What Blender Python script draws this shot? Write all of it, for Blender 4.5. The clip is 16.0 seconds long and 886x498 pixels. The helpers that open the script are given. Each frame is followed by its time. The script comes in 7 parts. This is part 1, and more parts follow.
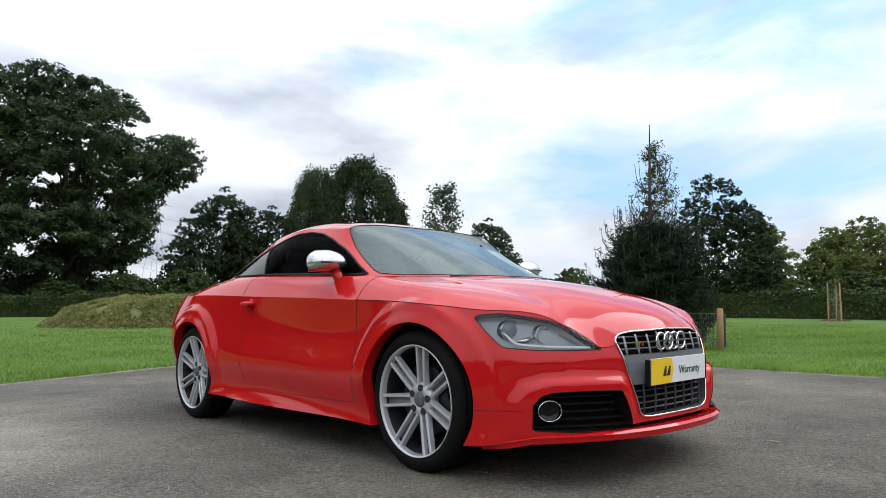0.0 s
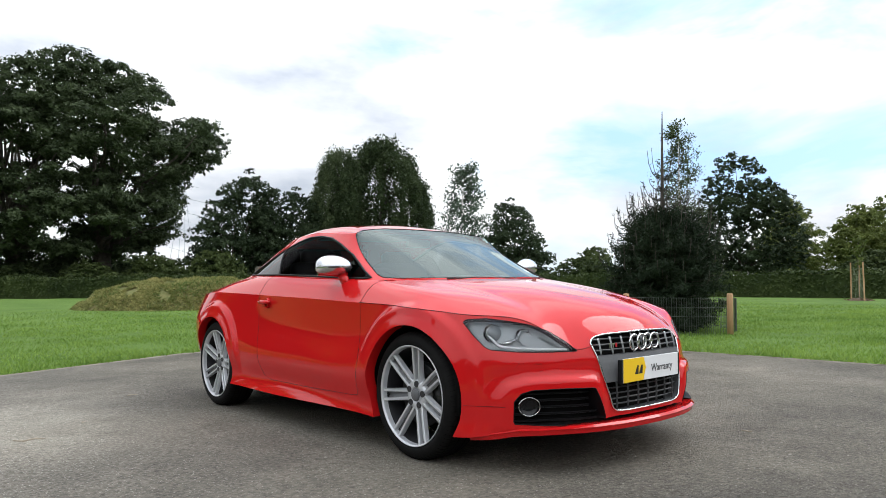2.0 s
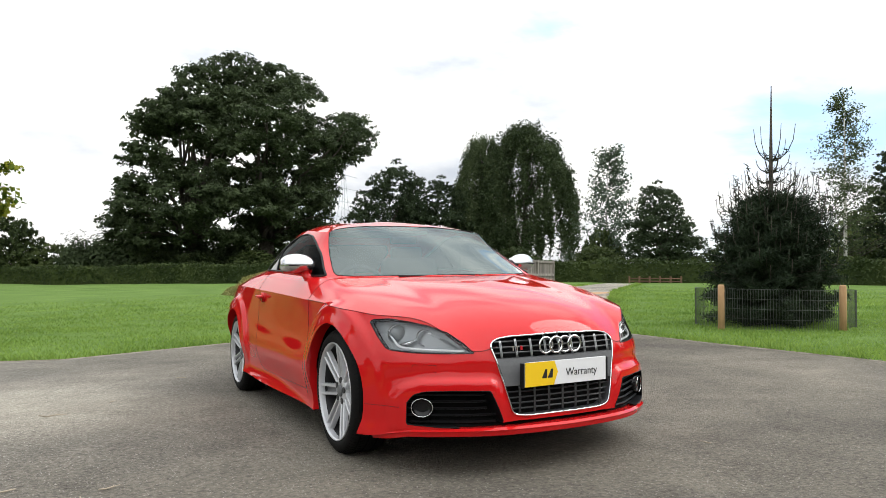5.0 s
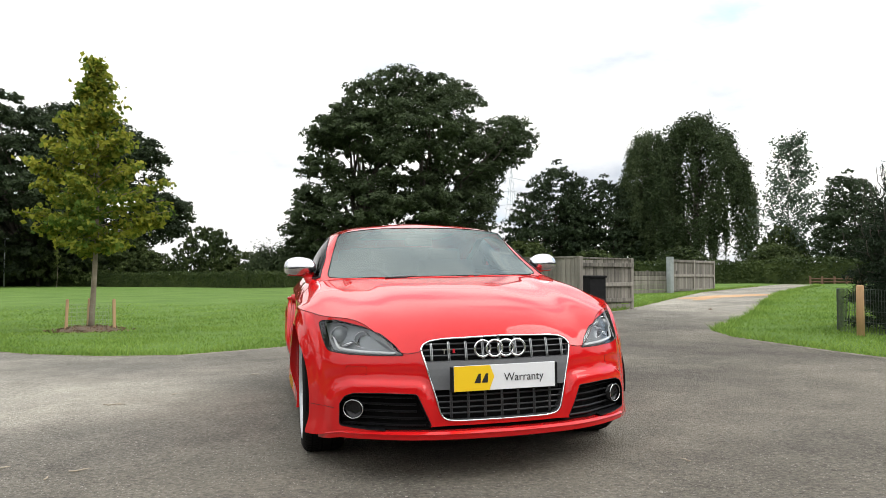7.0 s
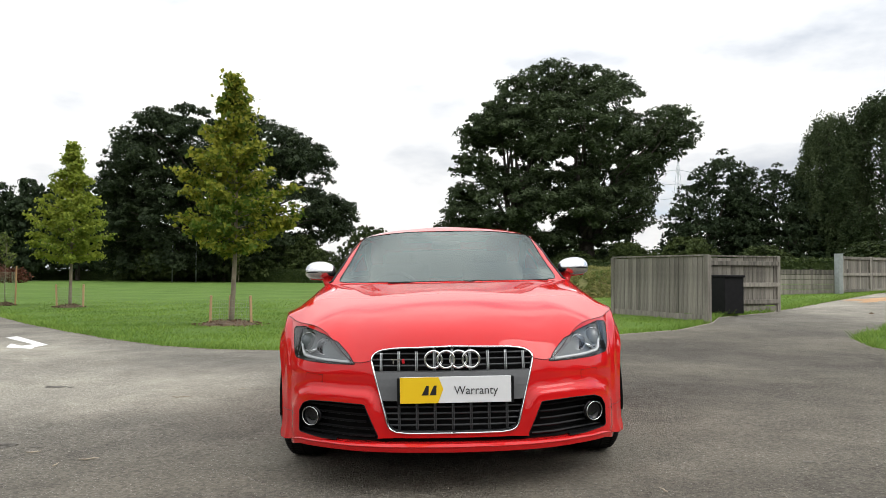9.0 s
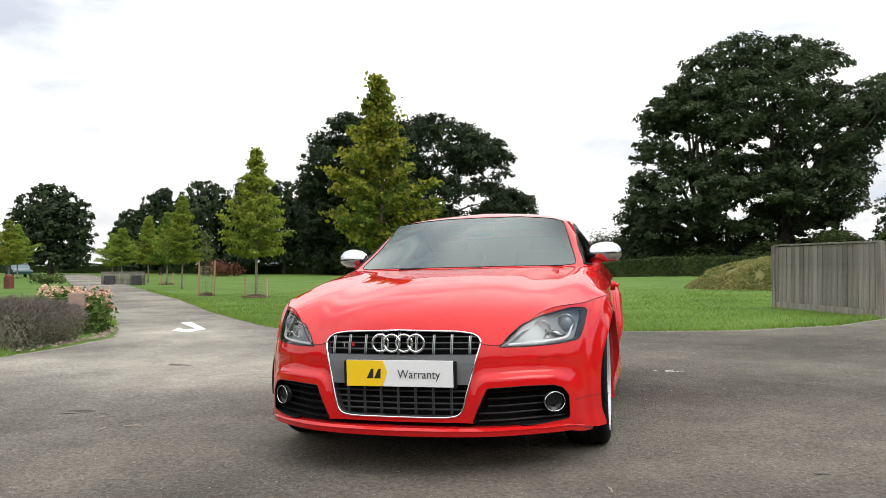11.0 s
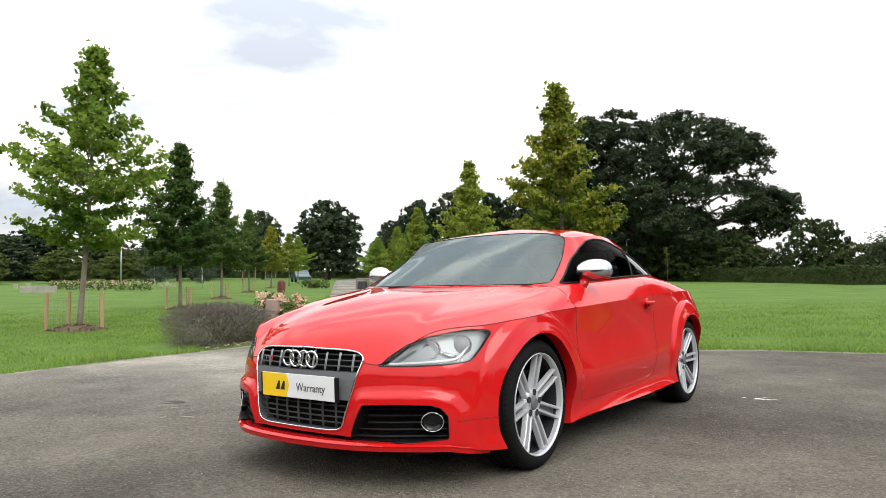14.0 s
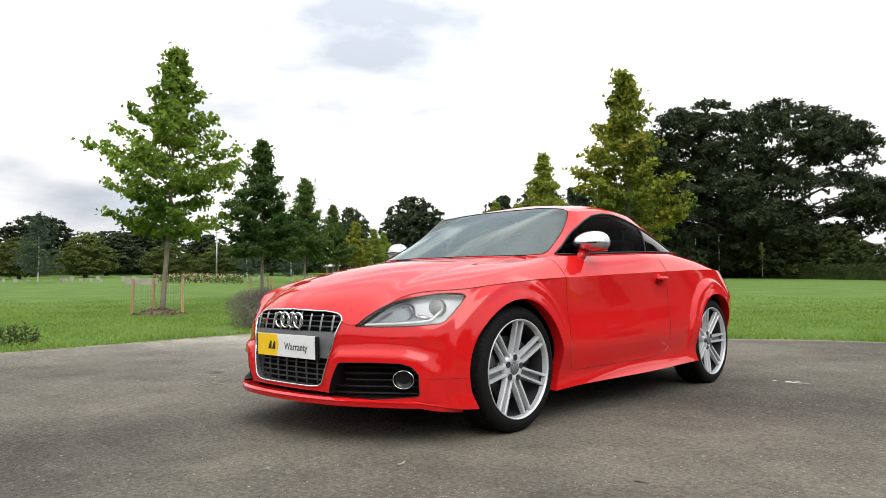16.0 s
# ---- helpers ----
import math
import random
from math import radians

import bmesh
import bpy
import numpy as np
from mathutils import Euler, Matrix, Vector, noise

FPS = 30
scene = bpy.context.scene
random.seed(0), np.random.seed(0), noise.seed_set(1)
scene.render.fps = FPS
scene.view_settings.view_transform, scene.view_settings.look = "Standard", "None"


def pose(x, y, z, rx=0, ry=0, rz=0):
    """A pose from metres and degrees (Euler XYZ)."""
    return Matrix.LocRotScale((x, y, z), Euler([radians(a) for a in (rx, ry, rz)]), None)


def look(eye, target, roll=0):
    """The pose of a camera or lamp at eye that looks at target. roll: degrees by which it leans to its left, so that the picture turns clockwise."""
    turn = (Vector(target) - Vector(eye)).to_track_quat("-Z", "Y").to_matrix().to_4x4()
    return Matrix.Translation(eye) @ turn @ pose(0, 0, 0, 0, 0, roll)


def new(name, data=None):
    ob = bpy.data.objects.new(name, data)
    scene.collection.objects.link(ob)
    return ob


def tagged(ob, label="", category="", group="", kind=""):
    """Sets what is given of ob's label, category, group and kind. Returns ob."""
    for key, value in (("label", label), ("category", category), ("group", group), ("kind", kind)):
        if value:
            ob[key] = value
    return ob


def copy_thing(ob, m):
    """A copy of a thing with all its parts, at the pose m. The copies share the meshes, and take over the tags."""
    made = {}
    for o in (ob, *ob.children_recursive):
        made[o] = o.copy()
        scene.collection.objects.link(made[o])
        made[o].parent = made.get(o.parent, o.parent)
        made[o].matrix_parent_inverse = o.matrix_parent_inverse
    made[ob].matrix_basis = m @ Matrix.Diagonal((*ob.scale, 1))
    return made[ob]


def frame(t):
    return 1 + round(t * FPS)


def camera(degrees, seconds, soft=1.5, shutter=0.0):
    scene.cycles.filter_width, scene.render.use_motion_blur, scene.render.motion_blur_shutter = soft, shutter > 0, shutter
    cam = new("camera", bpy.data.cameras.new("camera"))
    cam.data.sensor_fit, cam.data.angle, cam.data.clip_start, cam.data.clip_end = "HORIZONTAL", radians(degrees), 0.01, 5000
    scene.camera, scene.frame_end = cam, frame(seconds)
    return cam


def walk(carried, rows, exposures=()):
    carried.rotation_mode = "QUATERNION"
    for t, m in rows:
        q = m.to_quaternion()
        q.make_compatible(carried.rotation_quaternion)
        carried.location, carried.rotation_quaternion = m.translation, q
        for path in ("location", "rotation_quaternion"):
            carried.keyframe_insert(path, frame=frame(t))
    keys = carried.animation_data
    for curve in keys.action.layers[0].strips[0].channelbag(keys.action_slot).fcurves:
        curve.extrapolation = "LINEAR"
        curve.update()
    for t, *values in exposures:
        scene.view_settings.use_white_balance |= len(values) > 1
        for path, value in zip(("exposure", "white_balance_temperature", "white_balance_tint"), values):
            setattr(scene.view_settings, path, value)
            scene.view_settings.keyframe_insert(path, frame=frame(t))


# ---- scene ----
cam = camera(64.3, 16.0, 0.6)
# seconds, place in metres, turn in degrees
PATH = [
    (0, -3.000, -3.747, 0.729, 95.17, -0.72, -42.33),
    (0.5, -3.062, -3.809, 0.760, 95.60, -0.65, -42.14),
    (1, -3.115, -3.902, 0.755, 95.41, -0.60, -41.84),
    (1.5, -3.117, -3.996, 0.797, 93.28, -0.55, -41.09),
    (2, -3.110, -4.103, 0.862, 93.36, -0.49, -40.35),
    (2.5, -3.098, -4.223, 0.900, 93.28, -0.45, -39.96),
    (3, -2.991, -4.337, 0.909, 92.72, -0.21, -38.37),
    (3.2, -2.915, -4.379, 0.923, 92.65, -0.20, -37.03),
    (5.3, -1.959, -4.852, 0.948, 92.14, -0.44, -25.51),
    (5.5, -1.848, -4.870, 0.929, 92.26, -0.27, -23.78),
    (6, -1.575, -4.964, 0.917, 92.43, -0.26, -18.86),
    (6.5, -1.342, -5.096, 0.936, 92.43, -0.28, -15.97),
    (7, -1.040, -5.158, 0.949, 92.15, -0.17, -13.55),
    (7.5, -0.780, -5.238, 0.960, 92.22, -0.31, -10.52),
    (8, -0.571, -5.284, 0.989, 92.13, -0.35, -6.91),
    (8.5, -0.323, -5.262, 1.005, 92.00, -0.34, -2.62),
    (8.7, -0.222, -5.222, 1.008, 91.89, -0.32, -1.60),
    (10.8, 0.873, -5.039, 0.954, 91.33, 0.02, 12.53),
    (11, 0.989, -5.002, 0.964, 91.25, 0.07, 15.02),
    (11.5, 1.296, -4.942, 0.972, 90.42, -0.02, 20.76),
    (12, 1.570, -4.860, 0.997, 90.21, 0.07, 24.35),
    (12.5, 1.859, -4.748, 1.015, 90.31, 0.23, 28.72),
    (13, 2.111, -4.677, 1.018, 89.00, -0.03, 31.77),
    (13.5, 2.337, -4.528, 1.033, 90.47, 0.17, 32.70),
    (14, 2.561, -4.419, 1.042, 91.72, 0.22, 35.73),
    (14.5, 2.779, -4.331, 1.025, 91.64, 0.28, 39.49),
    (15, 2.935, -4.236, 0.978, 91.55, 0.24, 41.95),
    (15.5, 3.030, -4.173, 0.922, 91.48, 0.05, 42.77),
    (16, 3.055, -4.165, 0.888, 91.48, -0.02, 42.91),
]
EXPOSURES = [(0, -0.21, 5900, 10), (1.4, -0.10, 5950, 10), (3, 0.18, 6250, 10), (5.5, 0.17, 6350, 10), (7.6, 0.21, 6350, 10), (8.5, -0.03, 6350, 10), (11, 0.09, 6350, 10), (11.5, 0.20, 6350, 10), (12.5, 0.27, 6350, 10), (16, 0.13, 6400, 10)]
walk(cam, [(t, pose(x, y, z, rx, ry, rz)) for t, x, y, z, rx, ry, rz in PATH], EXPOSURES)
import collections

# ---------------- light ----------------
world = bpy.data.worlds.new("sky")
scene.world = world
world.use_nodes = True


def build_sky():
    nt = world.node_tree
    nt.nodes.clear()
    N = nt.nodes.new
    L = nt.links.new
    out, bg = N("ShaderNodeOutputWorld"), N("ShaderNodeBackground")
    sky = N("ShaderNodeTexSky")
    sky.sky_type, sky.sun_disc = "NISHITA", False
    sky.sun_elevation, sky.sun_rotation = radians(46), radians(111)
    sky.air_density, sky.dust_density = 1.0, 0.6
    tc, mp = N("ShaderNodeTexCoord"), N("ShaderNodeMapping")
    mp.inputs["Scale"].default_value = (1.0, 1.0, 2.6)
    mp.inputs["Location"].default_value = SKY_SHIFT
    L(tc.outputs["Generated"], mp.inputs["Vector"])
    big, fine = N("ShaderNodeTexNoise"), N("ShaderNodeTexNoise")
    big.inputs["Scale"].default_value, big.inputs["Detail"].default_value, big.inputs["Roughness"].default_value = 2.7, 8, 0.54
    big.inputs["Distortion"].default_value = 0.3
    fine.inputs["Scale"].default_value, fine.inputs["Detail"].default_value = 3.2, 9
    L(mp.outputs["Vector"], big.inputs["Vector"])
    L(mp.outputs["Vector"], fine.inputs["Vector"])
    # cover: how much of the blue shows between the clouds
    cover = N("ShaderNodeValToRGB")
    cover.color_ramp.elements[0].position, cover.color_ramp.elements[1].position = COVER
    # the blue breaks through in the east-north-east, the cloud is heaviest in the west
    def toward(v, power, gain, add):
        dot, pw, mul = N("ShaderNodeVectorMath"), N("ShaderNodeMath"), N("ShaderNodeMath")
        dot.operation = "DOT_PRODUCT"
        L(tc.outputs["Generated"], dot.inputs[0])
        dot.inputs[1].default_value = Vector(v).normalized()
        pos = N("ShaderNodeMath")
        pos.operation = "MAXIMUM"
        L(dot.outputs["Value"], pos.inputs[0])
        pos.inputs[1].default_value = 0.0
        pw.operation, mul.operation = "POWER", "MULTIPLY_ADD"
        L(pos.outputs[0], pw.inputs[0])
        pw.inputs[1].default_value = power
        L(pw.outputs[0], mul.inputs[0])
        mul.inputs[1].default_value = gain
        if add is None:
            mul.inputs[2].default_value = 0.0
        else:
            L(add, mul.inputs[2])
        return mul.outputs[0]

    L(toward((0.84, 0.45, 0.36), 12, -0.30, big.outputs["Fac"]), cover.inputs["Fac"])
    # grey bellies of the clouds
    belly = N("ShaderNodeValToRGB")
    e = belly.color_ramp.elements
    e[0].position, e[0].color = 0.28, (0.54, 0.58, 0.64, 1)
    e[1].position, e[1].color = 0.50, (1.16, 1.14, 1.10, 1)
    east = toward((0.60, 0.70, 0.45), 6, -0.10, fine.outputs["Fac"])
    L(toward((-0.72, 0.50, 0.60), 14, -0.20, east), belly.inputs["Fac"])
    blue = N("ShaderNodeMix")
    blue.data_type, blue.blend_type = "RGBA", "MULTIPLY"
    blue.inputs[0].default_value = 1.0
    L(sky.outputs["Color"], blue.inputs[6])
    blue.inputs[7].default_value = (SKY_BLUE, SKY_BLUE, SKY_BLUE, 1)
    haze = N("ShaderNodeMix")
    haze.data_type = "RGBA"
    haze.inputs[0].default_value = 0.6
    L(blue.outputs[2], haze.inputs[6])
    haze.inputs[7].default_value = (0.48, 0.70, 0.97, 1)
    mix = N("ShaderNodeMix")
    mix.data_type = "RGBA"
    L(cover.outputs["Color"], mix.inputs[0])
    L(haze.outputs[2], mix.inputs[6])
    L(belly.outputs["Color"], mix.inputs[7])
    # an overcast sky is brighter overhead than at the horizon
    sep, ramp, grad = N("ShaderNodeSeparateXYZ"), N("ShaderNodeMath"), N("ShaderNodeMix")
    L(tc.outputs["Generated"], sep.inputs[0])
    ramp.operation, ramp.use_clamp = "MULTIPLY_ADD", False
    L(sep.outputs["Z"], ramp.inputs[0])
    ramp.inputs[1].default_value, ramp.inputs[2].default_value = OVERHEAD, 0.78
    grad.data_type, grad.blend_type = "RGBA", "MULTIPLY"
    grad.inputs[0].default_value = 1.0
    L(mix.outputs[2], grad.inputs[6])
    com = N("ShaderNodeCombineXYZ")
    for k in range(3):
        L(ramp.outputs[0], com.inputs[k])
    L(com.outputs[0], grad.inputs[7])
    # high overhead the cloud is one even sheet
    even, veil = N("ShaderNodeMapRange"), N("ShaderNodeMix")
    even.interpolation_type = "SMOOTHSTEP"
    even.inputs["From Min"].default_value, even.inputs["From Max"].default_value = 0.55, 0.95
    L(sep.outputs["Z"], even.inputs["Value"])
    veil.data_type = "RGBA"
    L(even.outputs["Result"], veil.inputs[0])
    L(mix.outputs[2], veil.inputs[6])
    veil.inputs[7].default_value = (0.98, 0.99, 1.0, 1)
    L(veil.outputs[2], grad.inputs[6])
    L(grad.outputs[2], bg.inputs["Color"])
    bg.inputs["Strength"].default_value = SKY_POWER
    L(bg.outputs["Background"], out.inputs["Surface"])


SKY_SHIFT, COVER, SKY_BLUE, SKY_POWER, OVERHEAD = (0.9, 2.3, 1.4), (0.20, 0.37), 0.21, 1.05, 1.35
build_sky()
sun = new("sun", bpy.data.lights.new("sun", "SUN"))
sun.data.energy, sun.data.angle, sun.data.color = 1.5, radians(38), (1.0, 0.96, 0.9)
sun.matrix_world = look((36, -14, 40), (0, 0, 0))

# ---------------- materials ----------------


class Mat:
    """A node material: base colour, roughness, optional colour variation at two scales and bump."""

    def __init__(self, name, col, rough=0.6, metal=0.0, col2=None, scale=8.0, fine=90.0, bump=0.0, bump_scale=None, coat=0.0, amount=0.5, island=0.0, coords="Object", spec=0.5, grain=0.6):
        m = self.m = bpy.data.materials.new(name)
        m.use_nodes = True
        nt = self.nt = m.node_tree
        b = self.b = nt.nodes["Principled BSDF"]
        b.inputs["Base Color"].default_value = (*col, 1)
        b.inputs["Roughness"].default_value, b.inputs["Metallic"].default_value = rough, metal
        b.inputs["Specular IOR Level"].default_value = spec
        b.inputs["Coat Weight"].default_value, b.inputs["Coat Roughness"].default_value = coat, 0.03
        self.out = nt.nodes["Material Output"]
        N, L = nt.nodes.new, nt.links.new
        tc = N("ShaderNodeTexCoord")
        if col2 is not None:
            n1, n2 = N("ShaderNodeTexNoise"), N("ShaderNodeTexNoise")
            n1.inputs["Scale"].default_value, n1.inputs["Detail"].default_value = scale, 5
            n2.inputs["Scale"].default_value, n2.inputs["Detail"].default_value = fine, 3
            L(tc.outputs[coords], n1.inputs["Vector"]), L(tc.outputs[coords], n2.inputs["Vector"])
            add = N("ShaderNodeMath")
            add.operation = "MULTIPLY_ADD"
            L(n2.outputs["Fac"], add.inputs[0])
            add.inputs[1].default_value = grain
            half = N("ShaderNodeMath")
            half.operation = "MULTIPLY_ADD"
            L(n1.outputs["Fac"], half.inputs[0])
            half.inputs[1].default_value, half.inputs[2].default_value = 1.6, -0.6 - (grain - 0.6) * 0.5
            L(half.outputs[0], add.inputs[2])
            fac = add.outputs[0]
            if island:
                geo, ob = N("ShaderNodeNewGeometry"), N("ShaderNodeObjectInfo")
                s = N("ShaderNodeMath")
                s.operation = "ADD"
                L(geo.outputs["Random Per Island"], s.inputs[0]), L(ob.outputs["Random"], s.inputs[1])
                r = N("ShaderNodeMath")
                r.operation = "MULTIPLY_ADD"
                L(s.outputs[0], r.inputs[0])
                r.inputs[1].default_value = island
                t = N("ShaderNodeMath")
                t.operation = "SUBTRACT"
                L(fac, t.inputs[0])
                t.inputs[1].default_value = island
                L(t.outputs[0], r.inputs[2])
                fac = r.outputs[0]
            mx = N("ShaderNodeMix")
            mx.data_type, mx.clamp_factor = "RGBA", True
            L(fac, mx.inputs[0])
            mx.inputs[6].default_value, mx.inputs[7].default_value = (*col, 1), (*col2, 1)
            L(mx.outputs[2], b.inputs["Base Color"])
            self.colour = mx
        if bump:
            n3, bp = N("ShaderNodeTexNoise"), N("ShaderNodeBump")
            n3.inputs["Scale"].default_value, n3.inputs["Detail"].default_value = bump_scale or fine, 4
            L(tc.outputs[coords], n3.inputs["Vector"])
            L(n3.outputs["Fac"], bp.inputs["Height"])
            bp.inputs["Strength"].default_value, bp.inputs["Distance"].default_value = 1.0, bump
            L(bp.outputs["Normal"], b.inputs["Normal"])


def leaf_mat(name, c1, c2, island=0.5, trans=0.35):
    k = Mat(name, c1, 0.65, col2=c2, scale=0.6, fine=6, island=island, spec=0.16)
    N, L = k.nt.nodes.new, k.nt.links.new
    tr, mx = N("ShaderNodeBsdfTranslucent"), N("ShaderNodeMixShader")
    L(k.colour.outputs[2], tr.inputs["Color"])
    mx.inputs[0].default_value = trans
    L(k.b.outputs[0], mx.inputs[1]), L(tr.outputs[0], mx.inputs[2]), L(mx.outputs[0], k.out.inputs["Surface"])
    return k.m


def pane_mat(name, tint, gloss=1.0, ior=1.6):
    """Thin glass: see-through, with a mirror sheen by Fresnel."""
    m = bpy.data.materials.new(name)
    m.use_nodes = True
    nt = m.node_tree
    nt.nodes.clear()
    N, L = nt.nodes.new, nt.links.new
    out, mx, tr, gl, fr = N("ShaderNodeOutputMaterial"), N("ShaderNodeMixShader"), N("ShaderNodeBsdfTransparent"), N("ShaderNodeBsdfGlossy"), N("ShaderNodeFresnel")
    tr.inputs["Color"].default_value = (*tint, 1)
    gl.inputs["Roughness"].default_value = 0.01
    gl.inputs["Color"].default_value = (*gloss, 1) if isinstance(gloss, tuple) else (gloss, gloss, gloss, 1)
    fr.inputs["IOR"].default_value = ior
    L(fr.outputs[0], mx.inputs[0]), L(tr.outputs[0], mx.inputs[1]), L(gl.outputs[0], mx.inputs[2]), L(mx.outputs[0], out.inputs["Surface"])
    return m


def plank_mat(name, c1, c2):
    """Weathered timber with long grain; each board differs."""
    k = Mat(name, c1, 0.85, col2=c2, scale=3, fine=40, island=0.5, bump=0.004, bump_scale=60)
    mp = k.nt.nodes.new("ShaderNodeMapping")
    mp.inputs["Scale"].default_value = (4, 4, 0.35)
    tc = [n for n in k.nt.nodes if n.bl_idname == "ShaderNodeTexCoord"][0]
    k.nt.links.new(tc.outputs["Object"], mp.inputs["Vector"])
    for n in k.nt.nodes:
        if n.bl_idname == "ShaderNodeTexNoise":
            k.nt.links.new(mp.outputs["Vector"], n.inputs["Vector"])
    return k.m


M = {}


def asphalt():
    k = Mat("asphalt", (0.0575, 0.0522, 0.0425), 0.85, col2=(0.183, 0.167, 0.136), scale=0.35, fine=46, bump=0.03, bump_scale=90, spec=0.18, grain=1.7)
    N, L = k.nt.nodes.new, k.nt.links.new
    tc = [n for n in k.nt.nodes if n.bl_idname == "ShaderNodeTexCoord"][0]
    # light grains of stone in the surface, and darker damp patches
    vo, rp = N("ShaderNodeTexVoronoi"), N("ShaderNodeValToRGB")
    vo.inputs["Scale"].default_value = 62
    L(tc.outputs["Object"], vo.inputs["Vector"])
    rp.color_ramp.elements[0].position, rp.color_ramp.elements[0].color = 0.10, (1, 1, 1, 1)
    rp.color_ramp.elements[1].position, rp.color_ramp.elements[1].color = 0.30, (0, 0, 0, 1)
    L(vo.outputs["Distance"], rp.inputs["Fac"])
    rnd = N("ShaderNodeMath")
    rnd.operation = "MULTIPLY"
    sep = N("ShaderNodeSeparateColor")
    L(vo.outputs["Color"], sep.inputs[0])
    L(sep.outputs[0], rnd.inputs[0]), L(rp.outputs["Color"], rnd.inputs[1])
    sc = N("ShaderNodeMath")
    sc.operation = "MULTIPLY"
    L(rnd.outputs[0], sc.inputs[0])
    sc.inputs[1].default_value = 0.95
    mx = N("ShaderNodeMix")
    mx.data_type = "RGBA"
    L(sc.outputs[0], mx.inputs[0]), L(k.colour.outputs[2], mx.inputs[6])
    mx.inputs[7].default_value = (0.34, 0.32, 0.285, 1)
    st, sr = N("ShaderNodeTexNoise"), N("ShaderNodeValToRGB")
    st.inputs["Scale"].default_value, st.inputs["Detail"].default_value = 0.42, 7
    L(tc.outputs["Object"], st.inputs["Vector"])
    sr.color_ramp.elements[0].position, sr.color_ramp.elements[0].color = 0.38, (0.82, 0.82, 0.83, 1)
    sr.color_ramp.elements[1].position, sr.color_ramp.elements[1].color = 0.60, (1.22, 1.215, 1.20, 1)
    L(st.outputs["Fac"], sr.inputs["Fac"])
    mu = N("ShaderNodeMix")
    mu.data_type, mu.blend_type = "RGBA", "MULTIPLY"
    mu.inputs[0].default_value = 1.0
    # scuffs and grime at the size of a tyre print
    mt, mr, mm = N("ShaderNodeTexNoise"), N("ShaderNodeValToRGB"), N("ShaderNodeMix")
    mt.inputs["Scale"].default_value, mt.inputs["Detail"].default_value, mt.inputs["Roughness"].default_value = 2.3, 8, 0.66
    L(tc.outputs["Object"], mt.inputs["Vector"])
    mr.color_ramp.elements[0].position, mr.color_ramp.elements[0].color = 0.33, (0.85, 0.845, 0.84, 1)
    mr.color_ramp.elements[1].position, mr.color_ramp.elements[1].color = 0.62, (1.17, 1.165, 1.155, 1)
    L(mt.outputs["Fac"], mr.inputs["Fac"])
    mm.data_type, mm.blend_type = "RGBA", "MULTIPLY"
    mm.inputs[0].default_value = 1.0
    L(mx.outputs[2], mm.inputs[6]), L(mr.outputs["Color"], mm.inputs[7])
    L(mm.outputs[2], mu.inputs[6]), L(sr.outputs["Color"], mu.inputs[7])
    # the lane to the drive is worn paler than the rest of the yard
    sx, wn, ww, wr, lane = N("ShaderNodeSeparateXYZ"), N("ShaderNodeTexNoise"), N("ShaderNodeMath"), N("ShaderNodeMapRange"), N("ShaderNodeMix")
    L(tc.outputs["Object"], sx.inputs[0]), L(tc.outputs["Object"], wn.inputs["Vector"])
    wn.inputs["Scale"].default_value, wn.inputs["Detail"].default_value = 0.7, 5
    ww.operation = "MULTIPLY_ADD"
    L(wn.outputs["Fac"], ww.inputs[0])
    ww.inputs[1].default_value = 4.0
    L(sx.outputs[0], ww.inputs[2])
    wr.interpolation_type = "SMOOTHSTEP"
    wr.inputs["From Min"].default_value, wr.inputs["From Max"].default_value = 2.6, -1.8
    L(ww.outputs[0], wr.inputs["Value"])
    lane.data_type, lane.blend_type = "RGBA", "MULTIPLY"
    lane.inputs[7].default_value = (2.08, 2.14, 2.22, 1)
    # further up the drive it is less worn
    up, both_ways = N("ShaderNodeMapRange"), N("ShaderNodeMath")
    up.inputs["From Min"].default_value, up.inputs["From Max"].default_value = 5.0, 16.0
    up.inputs["To Min"].default_value, up.inputs["To Max"].default_value = 1.0, 0.45
    L(sx.outputs[1], up.inputs["Value"])
    both_ways.operation = "MULTIPLY"
    # and it fades out towards the open yard
    near, there = N("ShaderNodeMapRange"), N("ShaderNodeMath")
    near.interpolation_type = "SMOOTHSTEP"
    near.inputs["From Min"].default_value, near.inputs["From Max"].default_value = -3.2, 1.0
    near.inputs["To Min"].default_value, near.inputs["To Max"].default_value = 0.10, 1.0
    L(sx.outputs[1], near.inputs["Value"])
    there.operation = "MULTIPLY"
    L(up.outputs["Result"], there.inputs[0]), L(near.outputs["Result"], there.inputs[1])
    L(wr.outputs["Result"], both_ways.inputs[0]), L(there.outputs[0], both_ways.inputs[1])
    # the path past the gate is as pale
    far, gate, either = N("ShaderNodeMath"), N("ShaderNodeMapRange"), N("ShaderNodeMath")
    far.operation, either.operation = "ADD", "MAXIMUM"
    L(sx.outputs[0], far.inputs[0]), L(sx.outputs[1], far.inputs[1])
    gate.interpolation_type = "SMOOTHSTEP"
    gate.inputs["From Min"].default_value, gate.inputs["From Max"].default_value = 9.5, 18.0
    gate.inputs["To Min"].default_value, gate.inputs["To Max"].default_value = 0.0, 0.85
    L(far.outputs[0], gate.inputs["Value"])
    L(both_ways.outputs[0], either.inputs[0]), L(gate.outputs["Result"], either.inputs[1])
    L(either.outputs[0], lane.inputs[0])
    L(mu.outputs[2], lane.inputs[6])
    L(lane.outputs[2], k.b.inputs["Base Color"])
    return k.m


